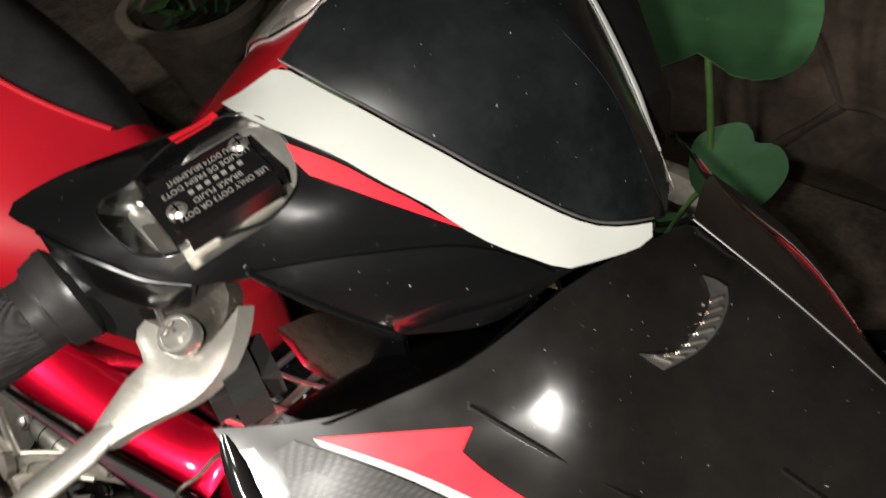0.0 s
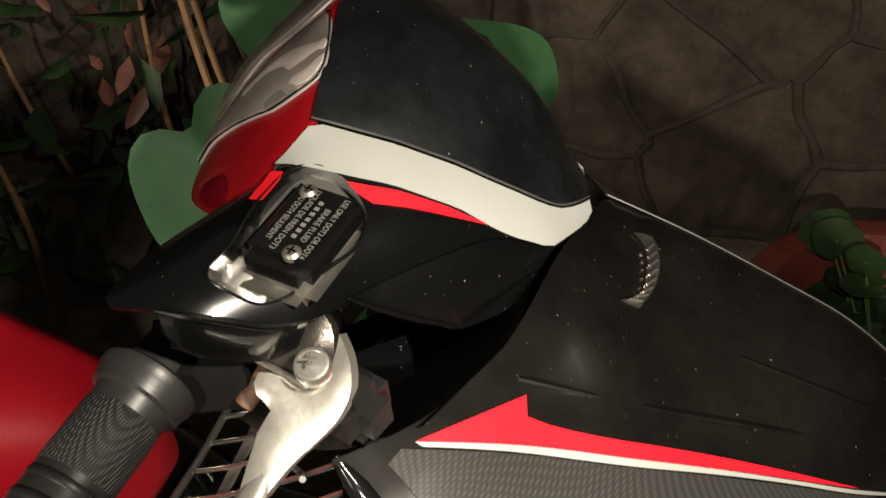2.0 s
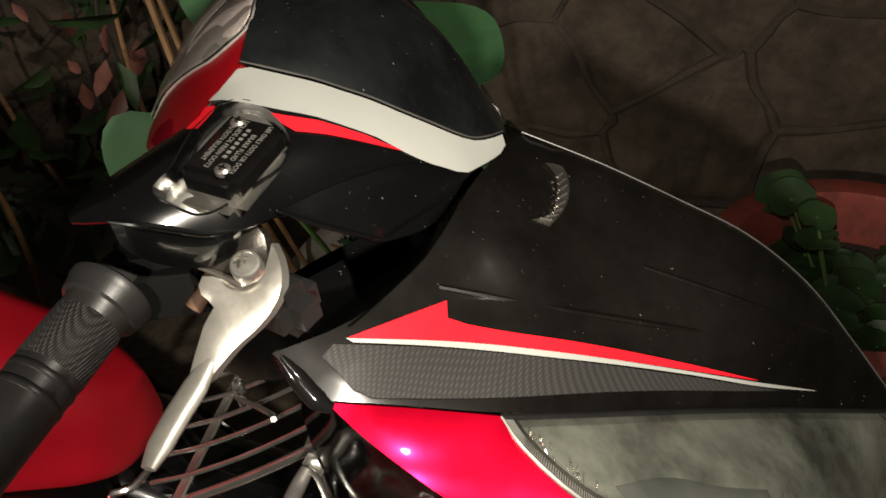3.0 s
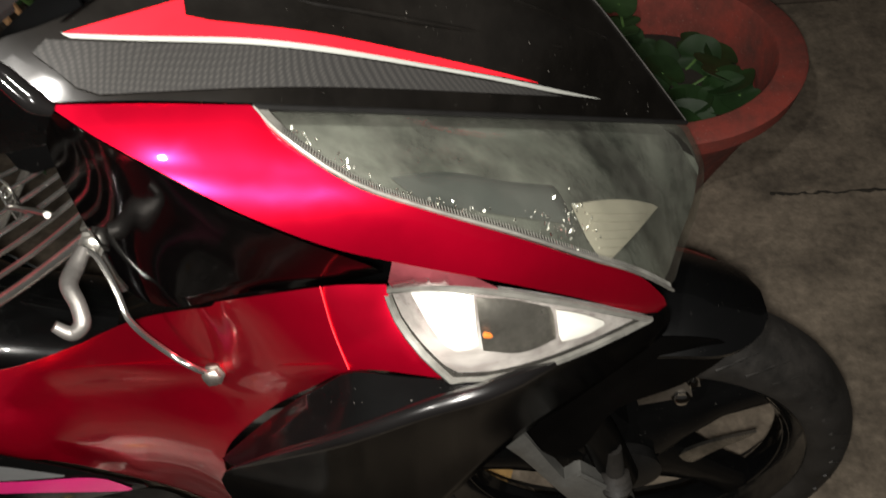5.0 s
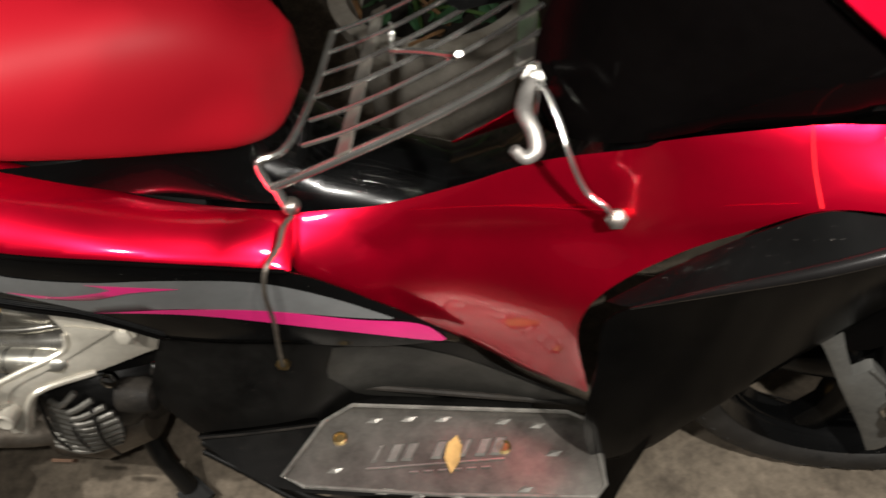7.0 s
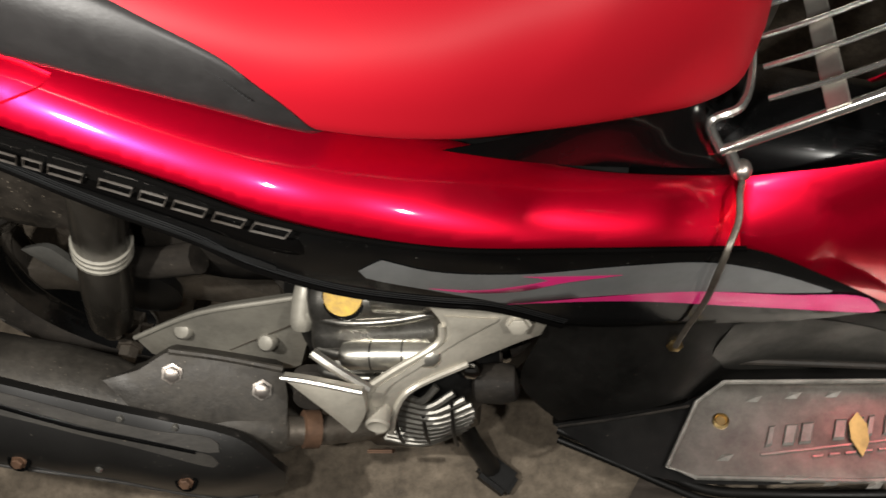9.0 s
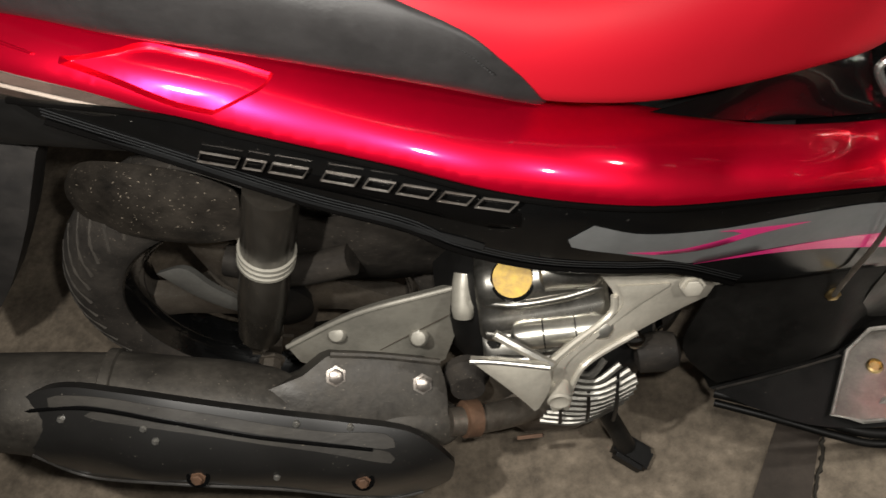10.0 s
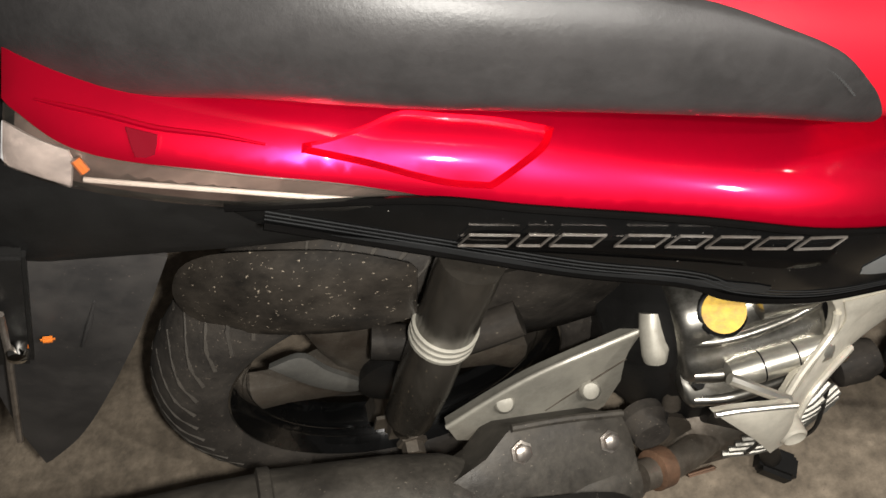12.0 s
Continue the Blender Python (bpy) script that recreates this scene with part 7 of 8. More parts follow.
def exhaust():
    a, b = np.array((0.20, -0.198, 0.236)), np.array((-0.33, -0.195, 0.395))
    d = (b - a) / np.linalg.norm(b - a)
    up = np.cross(np.cross(d, (0, 0, 1)), d)
    up /= np.linalg.norm(up)
    out = np.cross(d, up)
    if out[1] > 0:
        out = -out
    pipe = turned("muffler", scooter, MUFFLER, a, b, [(-0.012, 0.012), (0.0, 0.022), (0.02, 0.030), (0.06, 0.032), (0.15, 0.034), (0.20, 0.052), (0.25, 0.057), (0.36, 0.060), (0.362, 0.063), (0.372, 0.063), (0.374, 0.058), (0.42, 0.056), (0.5, 0.05), (0.53, 0.03), (0.535, 0.012)], 36, "sooty black exhaust muffler")
    # long black heat shield on the outside
    guard, g = shell("heat_shield", pipe, SHIELDING, HEAT, HEAT_PINS, rise=0.003, thick=0.012, step=0.012, stiff=1e-3, out=(0.1, -0.8, 0.59), label="black heat shield with screws and pale bands of dust and painted highlight")
    for p in ((0.112, -0.274, 0.281), (-0.05, -0.276, 0.326)):
        at = g.place(g.uv(np.array(p)), 0.0)[0]
        turned("screw_well", guard, BLACK_DEEP, at - g.n * 0.002, at + g.n, [(0, 0.012), (0.0035, 0.012), (0.004, 0.010), (0.003, 0.009)], 22)
        bolt("shield_screw", guard, at + g.n * 0.001, g.n, 0.006, RUST)
    for p in ((0.027, -0.277, 0.308), (0.056, -0.231, 0.345), (0.108, -0.233, 0.329), (-0.09, -0.24, 0.38), (-0.08, -0.25, 0.37), (-0.17, -0.235, 0.40)):
        bolt("shield_rivet", guard, g.place(g.uv(np.array(p)), 0.001)[0], g.n, 0.0028, ALLOY, 0.002)
    # dusty bands along the groove, with the lip's highlight put into their colour
    film("lit_dusty_band", guard, DUSTY_METAL, g, HEAT_BAND, off=0.0015, step=0.010)
    film("lit_dusty_band", guard, DUSTY_METAL, g, HEAT_BAND_LOW, off=0.0012, step=0.010)
    tube("shield_groove", guard, BLACK_DEEP, [tuple(p) for p in g.place(g.uv(np.array([q[:3] for q in HEAT_GROOVE])), 0.0014)], 0.0022, 6)
    foot = [tuple(p) for p in g.place(g.uv(np.array([q[:3] for q in HEAT[13:19]])), 0.001)]
    tube("shield_rim", guard, EDGE, foot, 0.0016, 6, label="pale lower rim")
    # mounting plate with two bolts
    brk, k = shell("muffler_bracket", pipe, MUFFLER, BOX_TOP, thick=0.06, step=0.010, rise=0.003, out=(0.32, -0.53, 0.76), label="sooty black mounting box with two bolts")
    lip = k.place(k.uv(np.array([q[:3] for q in BOX_TOP[1:4]])), 0.001)
    tube("bracket_lip", brk, MUFFLER, [tuple(p) for p in lip], 0.004, 8)
    for p in ((0.090, -0.176, 0.331), (0.177, -0.175, 0.294)):
        bolt("bracket_bolt", brk, k.place(k.uv(np.array(p)), 0.001)[0], (0.32, -0.53, 0.76), 0.0085, CHROME_DULL, 0.007)
    tube("exhaust_pipe", scooter, IRON, [(0.20, -0.205, 0.255), (0.24, -0.195, 0.235), (0.29, -0.17, 0.205), (0.36, -0.12, 0.19), (0.44, -0.06, 0.2)], [0.016, 0.016, 0.017, 0.016, 0.016], 14, label="grimy exhaust down pipe")
    turned("pipe_clamp", scooter, RUST, (0.215, -0.201, 0.25), (0.25, -0.192, 0.232), [(0, 0.018), (0.001, 0.021), (0.018, 0.021), (0.019, 0.018)], 20, "rusty pipe clamp")


def engine():
    case = loft("engine_case", scooter, PLASTIC, [(0.20, -0.04, 0.06, 0.22, 0.36, 0.6), (0.25, -0.05, 0.10, 0.16, 0.42, 0.6), (0.33, -0.05, 0.115, 0.13, 0.43, 0.6), (0.40, -0.04, 0.11, 0.15, 0.40, 0.6), (0.46, -0.02, 0.08, 0.2, 0.34, 0.6), (0.5, 0.0, 0.05, 0.22, 0.3, 0.6)], "dirty engine case")
    loft("sump", case, IRON, [(0.235, -0.10, 0.06, 0.15, 0.22, 0.7), (0.28, -0.11, 0.075, 0.125, 0.24, 0.7), (0.34, -0.11, 0.075, 0.125, 0.24, 0.7), (0.40, -0.1, 0.06, 0.15, 0.23, 0.7)])
    block("drain_label", case, RUST, (0.285, -0.188, 0.155), (0.034, 0.004, 0.016), (1, 0, 0.1), (0, -0.5, 1), 0.003)
    # chrome cooling housing
    profile = ((-0.09, 0.425), (-0.122, 0.425), (-0.138, 0.419), (-0.147, 0.407), (-0.150, 0.393), (-0.157, 0.387), (-0.166, 0.380), (-0.169, 0.369), (-0.166, 0.360), (-0.159, 0.355), (-0.166, 0.350), (-0.177, 0.345), (-0.182, 0.337), (-0.177, 0.328), (-0.165, 0.322), (-0.09, 0.33))
    verts, faces = [], []
    ends = ((0.250, 0.90), (0.254, 0.97), (0.262, 1.0), (0.30, 1.02), (0.345, 1.0), (0.374, 0.97), (0.380, 0.88))
    for x, k in ends:
        verts += [(x, -0.1 + (y + 0.1) * k, 0.375 + (z - 0.375) * k + (x - 0.25) * 0.11) for y, z in profile]
    m = len(profile)
    for i in range(len(ends) - 1):
        faces += [(i * m + q, i * m + (q + 1) % m, (i + 1) * m + (q + 1) % m, (i + 1) * m + q) for q in range(m)]
    faces += [tuple(range(m)), tuple((len(ends) - 1) * m + q for q in range(m))]
    cover = mesh("engine_cover", verts, faces, SMOKE_CHROME, scooter, "smoked chrome engine cover with stepped ribs", 50)
    turned("cover_tank", cover, SMOKE_CHROME, (0.315, -0.132, 0.427), (0.385, -0.134, 0.434), [(0, 0.010), (0.004, 0.018), (0.050, 0.020), (0.060, 0.015), (0.064, 0.006)], 22)
    barrel = turned("cover_barrel", cover, BAND, (0.281, -0.174, 0.380), (0.382, -0.172, 0.383), [(0, 0.006), (0.004, 0.0125), (0.012, 0.0145), (0.080, 0.0145), (0.094, 0.0125), (0.100, 0.006)], 28, "broad polished band of the engine cover")
    for k in (0.30, 0.62):
        turned("barrel_groove", barrel, BLACK_DEEP, (0.283 + 0.098 * k, -0.174 + 0.002 * k, 0.3805 + 0.0025 * k), (0.382, -0.172, 0.383), [(0, 0.0138), (0.0004, 0.0149), (0.0014, 0.0149), (0.0018, 0.0138)], 28)
    for y, z, r in ((-0.149, 0.398, 0.005), (-0.169, 0.371, 0.0075), (-0.180, 0.340, 0.006), (-0.172, 0.326, 0.004)):
        tube("cover_rib", cover, SMOKE_CHROME, [(0.258, y + 0.006, z + 0.001), (0.285, y - 0.001, z + 0.004), (0.335, y - 0.001, z + 0.0095), (0.374, y + 0.006, z + 0.0135)], r, 10)
    for x, y, z in ((0.372, -0.172, 0.385), (0.262, -0.166, 0.358)):
        bolt("cover_bolt", cover, (x, y, z), (0, -0.8, 0.6), 0.0055, CHROME, 0.004)
    cap = turned("filler_cap", scooter, BLACK, (0.290, -0.122, 0.405), (0.285, -0.155, 0.455), [(0, 0.027), (0.006, 0.029), (0.012, 0.027), (0.016, 0.023), (0.023, 0.022), (0.025, 0.018)], 30, "black coolant filler cap with a yellow sticker")
    turned("cap_sticker", cap, YELLOW, (0.2885, -0.1345, 0.4275), (0.2835, -0.1675, 0.4775), [(0, 0.0195), (0.0018, 0.0195)], 30, "round yellow warning sticker")
    turned("cap_neck", cap, ALLOY, (0.292, -0.116, 0.395), (0.287, -0.149, 0.445), [(0, 0.036), (0.004, 0.038), (0.009, 0.036), (0.012, 0.028)], 28)
    # radiator grille of bright slats
    grille = loft("radiator_cover", scooter, PLASTIC, [(0.285, -0.11, 0.06, 0.22, 0.33, 0.7), (0.33, -0.115, 0.075, 0.2, 0.34, 0.7), (0.40, -0.105, 0.07, 0.21, 0.33, 0.7), (0.43, -0.09, 0.05, 0.23, 0.31, 0.7)], "radiator cover with bright slats")
    for k in range(10):
        z = 0.326 - 0.0128 * k
        x0, x1 = 0.340 - 0.0045 * k, (0.372, 0.388, 0.398, 0.404, 0.406, 0.405, 0.402, 0.398, 0.393, 0.386)[k]
        y = -0.199 + 0.00012 * (k - 5) ** 2
        tube("slat", grille, SLAT, [(x0, y + 0.006, z - 0.003), ((x0 + x1) / 2, y, z), (x1, y + 0.012, z + 0.010)], 0.0040, 8)
    for x in (0.315, 0.345, 0.375):
        tube("slat_bar", grille, PLASTIC, [(x + 0.01, -0.190, 0.32), (x + 0.008, -0.203, 0.26), (x + 0.006, -0.196, 0.205)], 0.0022, 6)
    bolt("cover_bolt", grille, (0.405, -0.165, 0.335), (0, -1, 0.4), 0.008, CHROME)
    stub = turned("cylinder_end", case, DUSTY, (0.405, -0.165, 0.302), (0.452, -0.164, 0.305), [(0, 0.012), (0.004, 0.020), (0.03, 0.022), (0.044, 0.018), (0.048, 0.008)], 22, "dark cast cylinder end")
    tube("hose", scooter, RUBBER, [(0.40, -0.13, 0.30), (0.44, -0.11, 0.285), (0.47, -0.07, 0.29)], 0.015, 12, label="black coolant hose")
    turned("hose_clamp", scooter, CHROME, (0.425, -0.12, 0.29), (0.45, -0.105, 0.285), [(0, 0.0165), (0.001, 0.0175), (0.009, 0.0175), (0.01, 0.0165)], 18)
    shell("engine_lug", scooter, IRON, [(0.225, -0.15, 0.25, 1), (0.26, -0.16, 0.262), (0.275, -0.165, 0.22), (0.25, -0.17, 0.18), (0.22, -0.165, 0.20, 1)], thick=0.03, step=0.014)
    turned("breather_boot", scooter, RUBBER, (0.222, -0.145, 0.262), (0.225, -0.18, 0.27), [(0, 0.024), (0.012, 0.026), (0.02, 0.02), (0.03, 0.019)], 18)


def pegs():
    peg, s = shell("peg_bracket", scooter, CAST_SILVER, PEG, thick=0.014, step=0.007, rise=0.003, label="silver pillion peg bracket", mirror=0.0)
    shell("raised_face", peg, CAST_SILVER, PEG_LIGHT, skin=s, off=0.004, thick=0.004, step=0.007)
    for line in (PEG[5:9], PEG[11:15]):
        tube("bracket_edge", peg, CAST_SILVER, [tuple(p) for p in s.place(s.uv(np.array([q[:3] for q in line])), 0.0)], 0.0036, 8)
    bolt("bracket_bolt", peg, (0.456, -0.160, 0.425), (0, -1, 0.5), 0.009, CAST_SILVER, 0.006)
    turned("peg_pin", peg, CAST_SILVER, (0.322, -0.218, 0.355), (0.322, -0.25, 0.36), [(0, 0.012), (0.018, 0.012), (0.02, 0.010), (0.016, 0.005)], 18)
    foot, f = shell("folded_peg", peg, CAST_SILVER, FOLDED, thick=0.012, step=0.008, rise=0.003, label="worn folding pillion peg")
    tube("peg_edge", foot, ALLOY, [tuple(p) for p in f.place(f.uv(np.array([q[:3] for q in FOLDED[:3]])), 0.001)], 0.0026, 8)
    tube("peg_spring", peg, ALLOY, [(0.268, -0.195, 0.428), (0.290, -0.205, 0.415), (0.318, -0.215, 0.395)], 0.005, 8)


def stand():
    leg = tube("centre_stand", scooter, PLASTIC, [(0.36, -0.12, 0.16), (0.385, -0.15, 0.10), (0.405, -0.16, 0.03)], [0.012, 0.012, 0.013], 10, False, "black centre stand leg")
    block("stand_foot", leg, PLASTIC, (0.412, -0.165, 0.015), (0.05, 0.035, 0.028), (0.5, -0.3, -0.2), (0, 0, 1), 0.006)
    tube("centre_stand", scooter, PLASTIC, [(0.36, 0.12, 0.16), (0.385, 0.15, 0.10), (0.405, 0.16, 0.015)], [0.012, 0.012, 0.013], 10, False)


def rack():
    """Chrome wire luggage rack between the seat and the leg shield, with hooks and stays."""
    frame_line = [(0.622, -0.071, 0.562), (0.70, -0.070, 0.607), (0.78, -0.068, 0.655), (0.86, -0.065, 0.71), (0.88, -0.06, 0.722)]
    base = tube("luggage_rack", scooter, BRIGHT, frame_line, 0.0048, 10, label="chrome wire luggage rack with hooks and stays")
    start = np.array((0.70, -0.05, 0.607))
    for k in range(6):
        y = -0.048 + 0.034 * k
        tube("rack_wire", base, BRIGHT, [(0.655, y, 0.598), (0.70, y, 0.618), (0.78, y, 0.665), (0.85, y, 0.715), (0.875, y, 0.735)], 0.0025, 8)
    tube("rack_bow", base, BRIGHT, [(0.622, -0.071, 0.562), (0.612, -0.06, 0.585), (0.635, -0.05, 0.592), (0.65, 0.02, 0.598), (0.652, 0.12, 0.598)], 0.004, 8)
    for x, z in ((0.70, 0.613), (0.862, 0.722)):
        block("rack_strap", base, ALLOY, (x, 0.035, z), (0.018, 0.215, 0.003), (0.85, 0, 0.52), (-0.52, 0, 0.85), 0.001, "flat bright cross strap")
    tube("rack_post", base, BRIGHT, [(0.876, -0.083, 0.735), (0.872, -0.085, 0.70), (0.868, -0.08, 0.66)], 0.006, 8)
    hook = tube("bag_hook", base, HOOK, [(0.868, -0.098, 0.726), (0.864, -0.112, 0.722), (0.864, -0.128, 0.722), (0.872, -0.142, 0.714), (0.874, -0.152, 0.706), (0.867, -0.157, 0.703), (0.858, -0.157, 0.712)], [0.0055, 0.0065, 0.0065, 0.006, 0.006, 0.0055, 0.004], 12, label="cast alloy bag hook")
    bolt("hook_bolt", hook, (0.871, -0.09, 0.722), (0, -0.8, 0.5), 0.008, ALLOY)
    tube("stay", base, BRIGHT, [(0.868, -0.098, 0.728), (0.878, -0.104, 0.724), (0.892, -0.124, 0.706), (0.899, -0.138, 0.690), (0.916, -0.140, 0.648), (0.930, -0.146, 0.640), (0.940, -0.142, 0.620)], 0.0024, 8, flat=0.5)
    bolt("stay_bolt", base, (0.941, -0.141, 0.619), (0.1, -1, 0.6), 0.007, CHROME_DULL, 0.007)
    tube("stay", base, BRIGHT, [(0.628, -0.073, 0.564), (0.636, -0.08, 0.548)], 0.005, 8)
    turned("stay_knob", base, CHROME_DULL, (0.640, -0.070, 0.543), (0.638, -0.12, 0.56), [(0, 0.005), (0.004, 0.0085), (0.010, 0.009), (0.015, 0.007), (0.018, 0.003)], 18)
    tube("stay", base, IRON, [(0.641, -0.086, 0.540), (0.637, -0.101, 0.543), (0.635, -0.122, 0.537), (0.626, -0.144, 0.529), (0.621, -0.152, 0.503), (0.618, -0.149, 0.451), (0.610, -0.145, 0.397), (0.604, -0.142, 0.350)], 0.0028, 8, flat=0.6)
    bolt("stay_bolt", base, (0.604, -0.134, 0.348), (0, -1, 0.3), 0.008, BRASS, 0.008)
    p = [(0.735, 0.03 + 0.008 * math.cos(k * 1.3), 0.64 + 0.008 * math.sin(k * 1.3) + 0.0012 * k) for k in range(26)]
    tube("clip_spring", base, BRIGHT, p, 0.0016, 5, True, n=2)
    tube("clip_arm", base, BRIGHT, [(0.735, 0.022, 0.655), (0.77, 0.0, 0.672), (0.80, -0.02, 0.685), (0.805, -0.03, 0.695)], 0.003, 8)


# ---- pots and plants ----
def pot(name, c, top, foot, height, material, label, rim_w=0.016, depth=0.05):
    p = thing(name, label, "flower pot", (c[0], c[1], 0))
    turned("body", p, material, (c[0], c[1], 0), (c[0], c[1], 1), [(0, foot * 0.2), (0, foot), (height * 0.5, (foot + top) / 2), (height - 0.035, top - 0.01), (height - 0.033, top + 0.006), (height - 0.004, top + 0.012), (height, top + 0.006), (height, top - rim_w), (height - 0.006, top - rim_w - 0.004), (height - depth, top - rim_w - 0.012), (height - depth - 0.002, 0.01)], 56)
    turned("soil", p, SOIL, (c[0], c[1], height - depth), (c[0], c[1], 1), [(0.0, top - rim_w - 0.02), (0.012, top - rim_w - 0.024), (0.018, top * 0.5), (0.016, 0.01)], 40)
    return p


def round_leaf(c, r, normal, turn, notch=0.35, seed=0, dish=0.12):
    """The vertices and faces of a round leaf with a notch at its stalk, dished and wavy."""
    rnd = random.Random(seed)
    n = Vector(normal).normalized()
    q = n.to_track_quat("Z", "Y").to_matrix()
    verts, faces, rings, sides = [], [], 7, 36
    ph = rnd.uniform(0, 6)
    for i in range(rings + 1):
        for k in range(sides):
            a = 2 * math.pi * k / sides
            d = abs((a - turn + math.pi) % (2 * math.pi) - math.pi)
            edge = 1.0 - notch * math.exp(-((d / 0.28) ** 2)) + 0.03 * math.sin(5 * a + ph)
            s = r * edge * max(i, 0.05) / rings
            h = r * dish * (i / rings) ** 2 + 0.012 * r * math.sin(3 * a + ph) * i / rings * 2
            verts.append(Vector(c) + q @ Vector((s * math.cos(a), s * math.sin(a), h)))
    for i in range(rings):
        for k in range(sides):
            l = (k + 1) % sides
            faces.append((i * sides + k, i * sides + l, (i + 1) * sides + l, (i + 1) * sides + k))
    m = len(verts)
    verts += [v - n * 0.0015 for v in verts]
    faces += [tuple(m + i for i in reversed(f)) for f in faces]
    faces += [(rings * sides + k, rings * sides + (k + 1) % sides, m + rings * sides + (k + 1) % sides, m + rings * sides + k) for k in range(sides)]
    return verts, faces


def lotus():
    plant = thing("broad_leaved_plant", "plant with large round matt green leaves on thin stalks", "plant", (0.75, 0.5, 0))
    for c, r, n, turn, foot, seed in LEAVES:
        v, f = round_leaf(c, r, n, turn, seed=seed)
        mesh("leaf", v, f, LEAF, plant)
        c = np.array(c)
        tube("stalk", plant, STEM, [tuple(c), tuple(c * (0.6, 0.6, 0.72) + np.array(foot) * (0.4, 0.4, 0.28)), tuple(np.array(foot))], 0.004, 8)
    return plant


def small_leaves(name, parent, material, boxes, count, size, seed):
    """Many small pointed leaves on twigs, in one mesh."""
    rnd = random.Random(seed)
    verts, faces = [], []
    for lo, hi in boxes:
        for _ in range(count):
            c = Vector([rnd.uniform(a, b) for a, b in zip(lo, hi)])
            d = Vector((rnd.uniform(-1, 1), rnd.uniform(-1, 0.6), rnd.uniform(-1.3, 0.3))).normalized()
            w = d.cross(Vector((rnd.uniform(-0.5, 0.5), rnd.uniform(-0.5, 0.5), 1))).normalized()
            l = size * rnd.uniform(0.6, 1.4)
            up = d.cross(w) * l * 0.12
            b = len(verts)
            verts += [c, c + d * l * 0.35 + w * l * 0.2 + up, c + d * l * 0.75 + w * l * 0.14 + up * 0.5, c + d * l, c + d * l * 0.75 - w * l * 0.14 + up * 0.5, c + d * l * 0.35 - w * l * 0.2 + up, c + d * l * 0.5]
            faces += [(b, b + 1, b + 6), (b + 1, b + 2, b + 6), (b + 2, b + 3, b + 6), (b + 3, b + 4, b + 6), (b + 4, b + 5, b + 6), (b + 5, b, b + 6)]
    return mesh(name, verts, faces, material, parent, smooth=80)


GRIP_AT, GRIP_END = (0.853, -0.185, 0.997), (0.841, -0.257, 0.990)
LEAVES = [
    ((0.662, 0.20, 0.820), 0.087, (0.35, -0.62, 0.5), 2.0, (0.68, 0.52, 0.26), 1),
    ((0.715, 0.31, 0.945), 0.068, (0.35, -0.6, 0.6), 4.4, (0.70, 0.54, 0.26), 2),
    ((0.825, 0.49, 0.775), 0.112, (0.12, -0.1, 1.0), 4.2, (0.86, 0.52, 0.26), 3),
    ((0.876, 0.50, 0.593), 0.054, (0.2, -0.4, 0.9), 1.0, (0.73, 0.56, 0.26), 4),
]


def build_scooter():
    for make in (front_cowl, headlamp, indicator, side_panels, tail, seat, inner_body, footboard, front_fin, bars, running_gear, exhaust, engine, pegs, stand, rack):
        make()


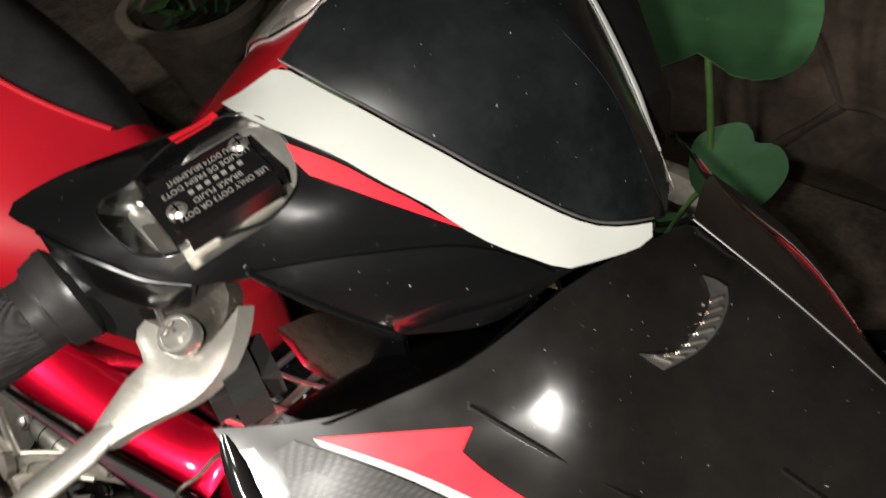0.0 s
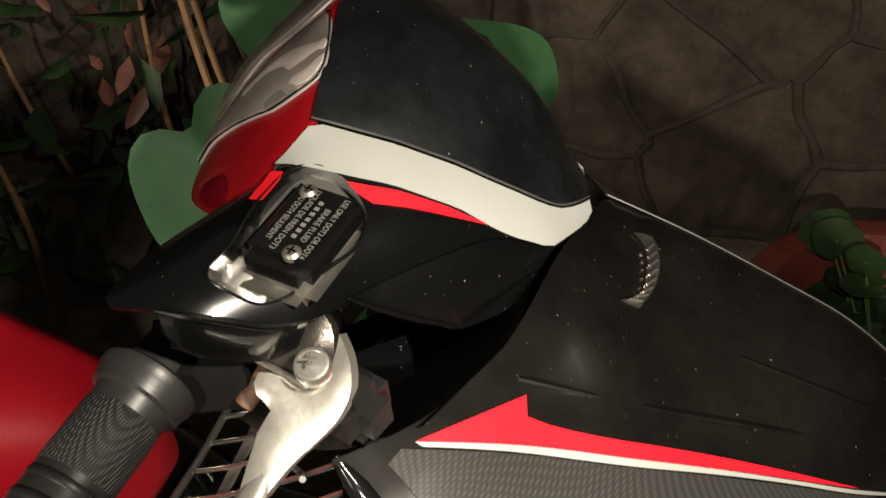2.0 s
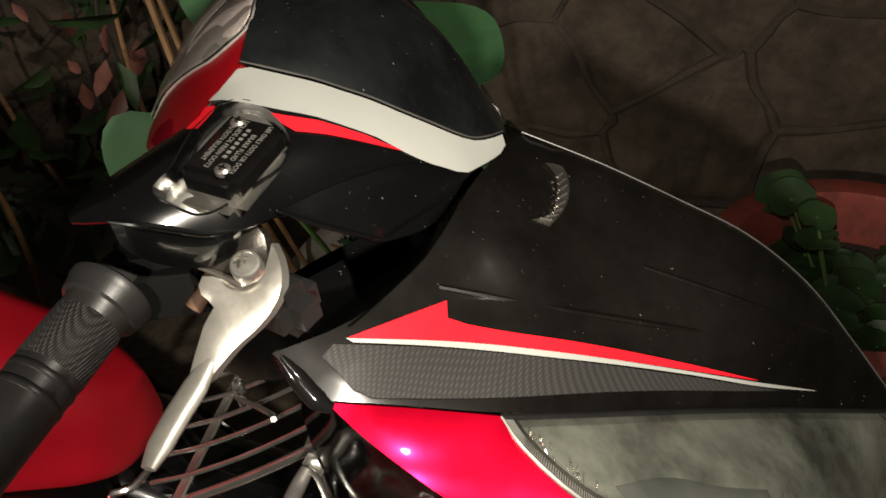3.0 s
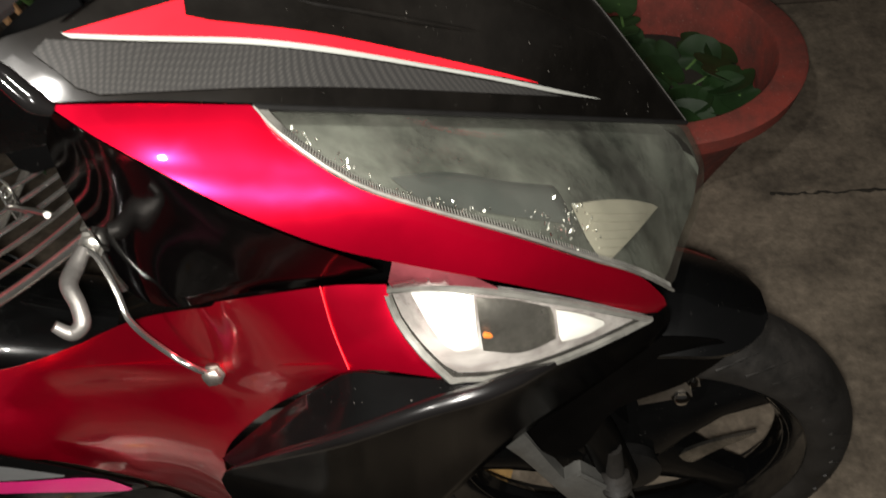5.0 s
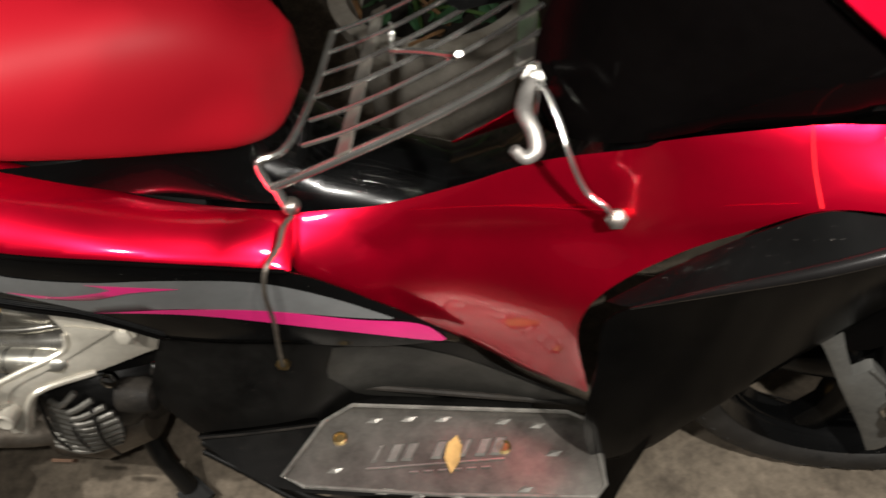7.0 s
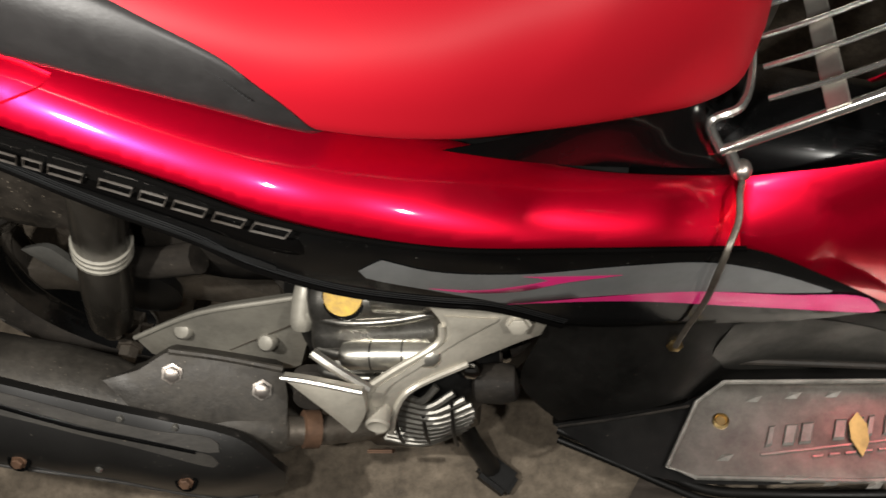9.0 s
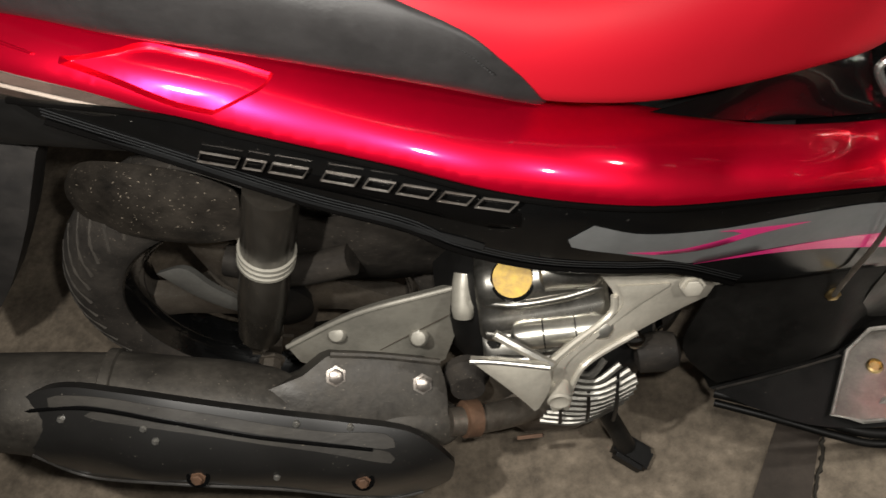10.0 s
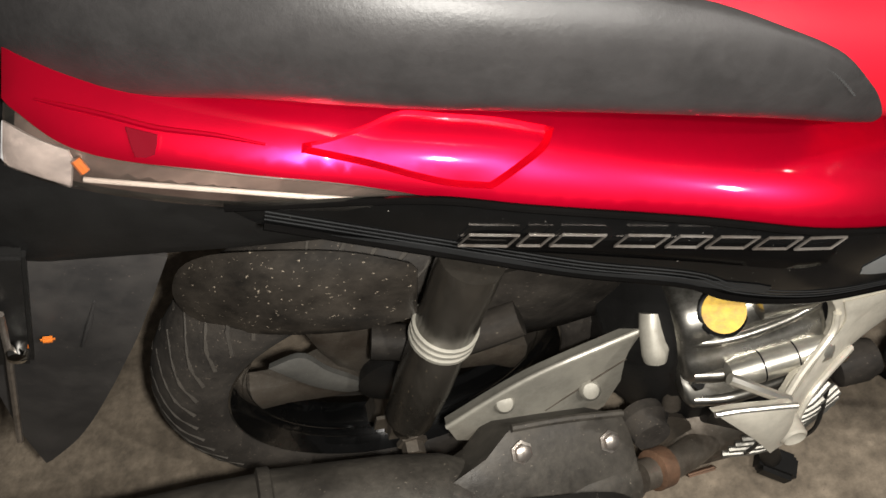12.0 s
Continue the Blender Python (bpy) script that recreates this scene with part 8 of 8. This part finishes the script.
def build_plants():
    red_pot = pot("clay_pot", (1.445, 0.71), 0.232, 0.12, 0.27, CLAY, "large weathered red clay flower pot", 0.034, 0.11)
    plant = thing("potted_plant", "low dark green plant in a clay pot, its round lower leaves painted shaded", "plant", (1.445, 0.71, 0.2))
    rnd = random.Random(8)
    for k in range(44):
        a, d = rnd.uniform(0, 6.3), 0.175 * rnd.random() ** 0.5
        c = (1.42 + d * math.cos(a) - (0.10 if k < 5 else 0), 0.71 + d * math.sin(a), rnd.uniform(0.17, 0.21) + (0.11 if k < 4 else 0))
        v, f = round_leaf(c, rnd.uniform(0.03, 0.055), (rnd.uniform(-0.5, 0.5), rnd.uniform(-0.6, 0.2), 1), rnd.uniform(0, 6), seed=k)
        mesh("leaf", v, f, LEAF_POT if k > 3 else LEAF_DARK, plant)
        tube("stalk", plant, STEM, [c, (1.445 + 0.3 * (c[0] - 1.445), 0.71 + 0.3 * (c[1] - 0.71), 0.15)], 0.0025, 6, False)
    pot("plastic_pot", (0.69, 0.57), 0.16, 0.11, 0.35, POTWHITE, "stained white plastic flower pot")
    lotus()
    grass = thing("pot_weeds", "tangle of thin stems and leaves in a white pot", "plant", (0.69, 0.57, 0.29))
    for k in range(14):
        a = rnd.uniform(0, 6.3)
        p = np.array((0.69, 0.57, 0.30)) + np.array((math.cos(a), math.sin(a), 0)) * rnd.uniform(0.02, 0.09)
        tube("stem", grass, STEM if k % 3 else REED, [tuple(p), tuple(p + np.array((rnd.uniform(-0.06, 0.06), rnd.uniform(-0.06, 0.06), 0.05))), tuple(p + np.array((rnd.uniform(-0.12, 0.12), rnd.uniform(-0.1, 0.1), 0.06)))], 0.003, 6)
    small_leaves("leaves", grass, LEAF, [((0.60, 0.48, 0.32), (0.78, 0.64, 0.38))], 40, 0.05, 5)
    pot("plastic_pot", (-0.60, 0.74), 0.17, 0.07, 0.30, POT_BEIGE, "dusty beige plastic flower pot beside the stone wall")
    sprig = thing("potted_plant", "small dark green plant in a beige pot", "plant", (-0.60, 0.74, 0.25))
    small_leaves("leaves", sprig, LEAF_DARK, [((-0.72, 0.64, 0.27), (-0.50, 0.84, 0.46))], 40, 0.09, 12)
    for k in range(5):
        tube("stem", sprig, STEM, [(-0.60 + 0.02 * k, 0.72 + 0.01 * k, 0.24), (-0.63 + 0.035 * k, 0.70 + 0.025 * k, 0.36), (-0.68 + 0.05 * k, 0.68 + 0.03 * k, 0.45)], 0.003, 6)
    pair = thing("reed_stalks", "two thin dry orange-brown stalks", "plant", (0.46, 0.5, 0))
    tube("stalk", pair, REED, REEDS[0], 0.0055, 8)
    tube("stalk", pair, REED, REEDS[1], 0.0045, 8)
    bush = thing("leafy_shrub", "dark leafy shrub growing in front of the stone wall", "shrub", (0.1, 0.85, 0))
    for k in range(9):
        x, y = rnd.uniform(-0.3, 0.4), rnd.uniform(0.7, 1.05)
        tube("branch", bush, REED if k % 4 == 0 else IRON, [(x, y, 0.0), (x + rnd.uniform(-0.1, 0.1), y, 0.4), (x + rnd.uniform(-0.15, 0.15), y - 0.05, 0.95)], [0.008, 0.006, 0.003], 7)
    small_leaves("leaves", bush, LEAF_DARK, [((-0.40, 0.66, 0.30), (0.36, 1.12, 0.95)), ((-0.4, 0.75, 0.05), (0.2, 1.05, 0.45))], 66, 0.11, 6)
    small_leaves("young_leaves", bush, LEAF_ROSE, [((-0.1, 0.75, 0.5), (0.2, 0.95, 0.85))], 16, 0.07, 9)


REEDS = [[(0.455, 0.52, 0.86), (0.475, 0.50, 0.72), (0.50, 0.50, 0.60), (0.56, 0.54, 0.25)], [(0.485, 0.50, 0.86), (0.495, 0.50, 0.74), (0.512, 0.51, 0.62), (0.58, 0.55, 0.25)]]
cracks()
build_scooter()
build_plants()
stone_wall()
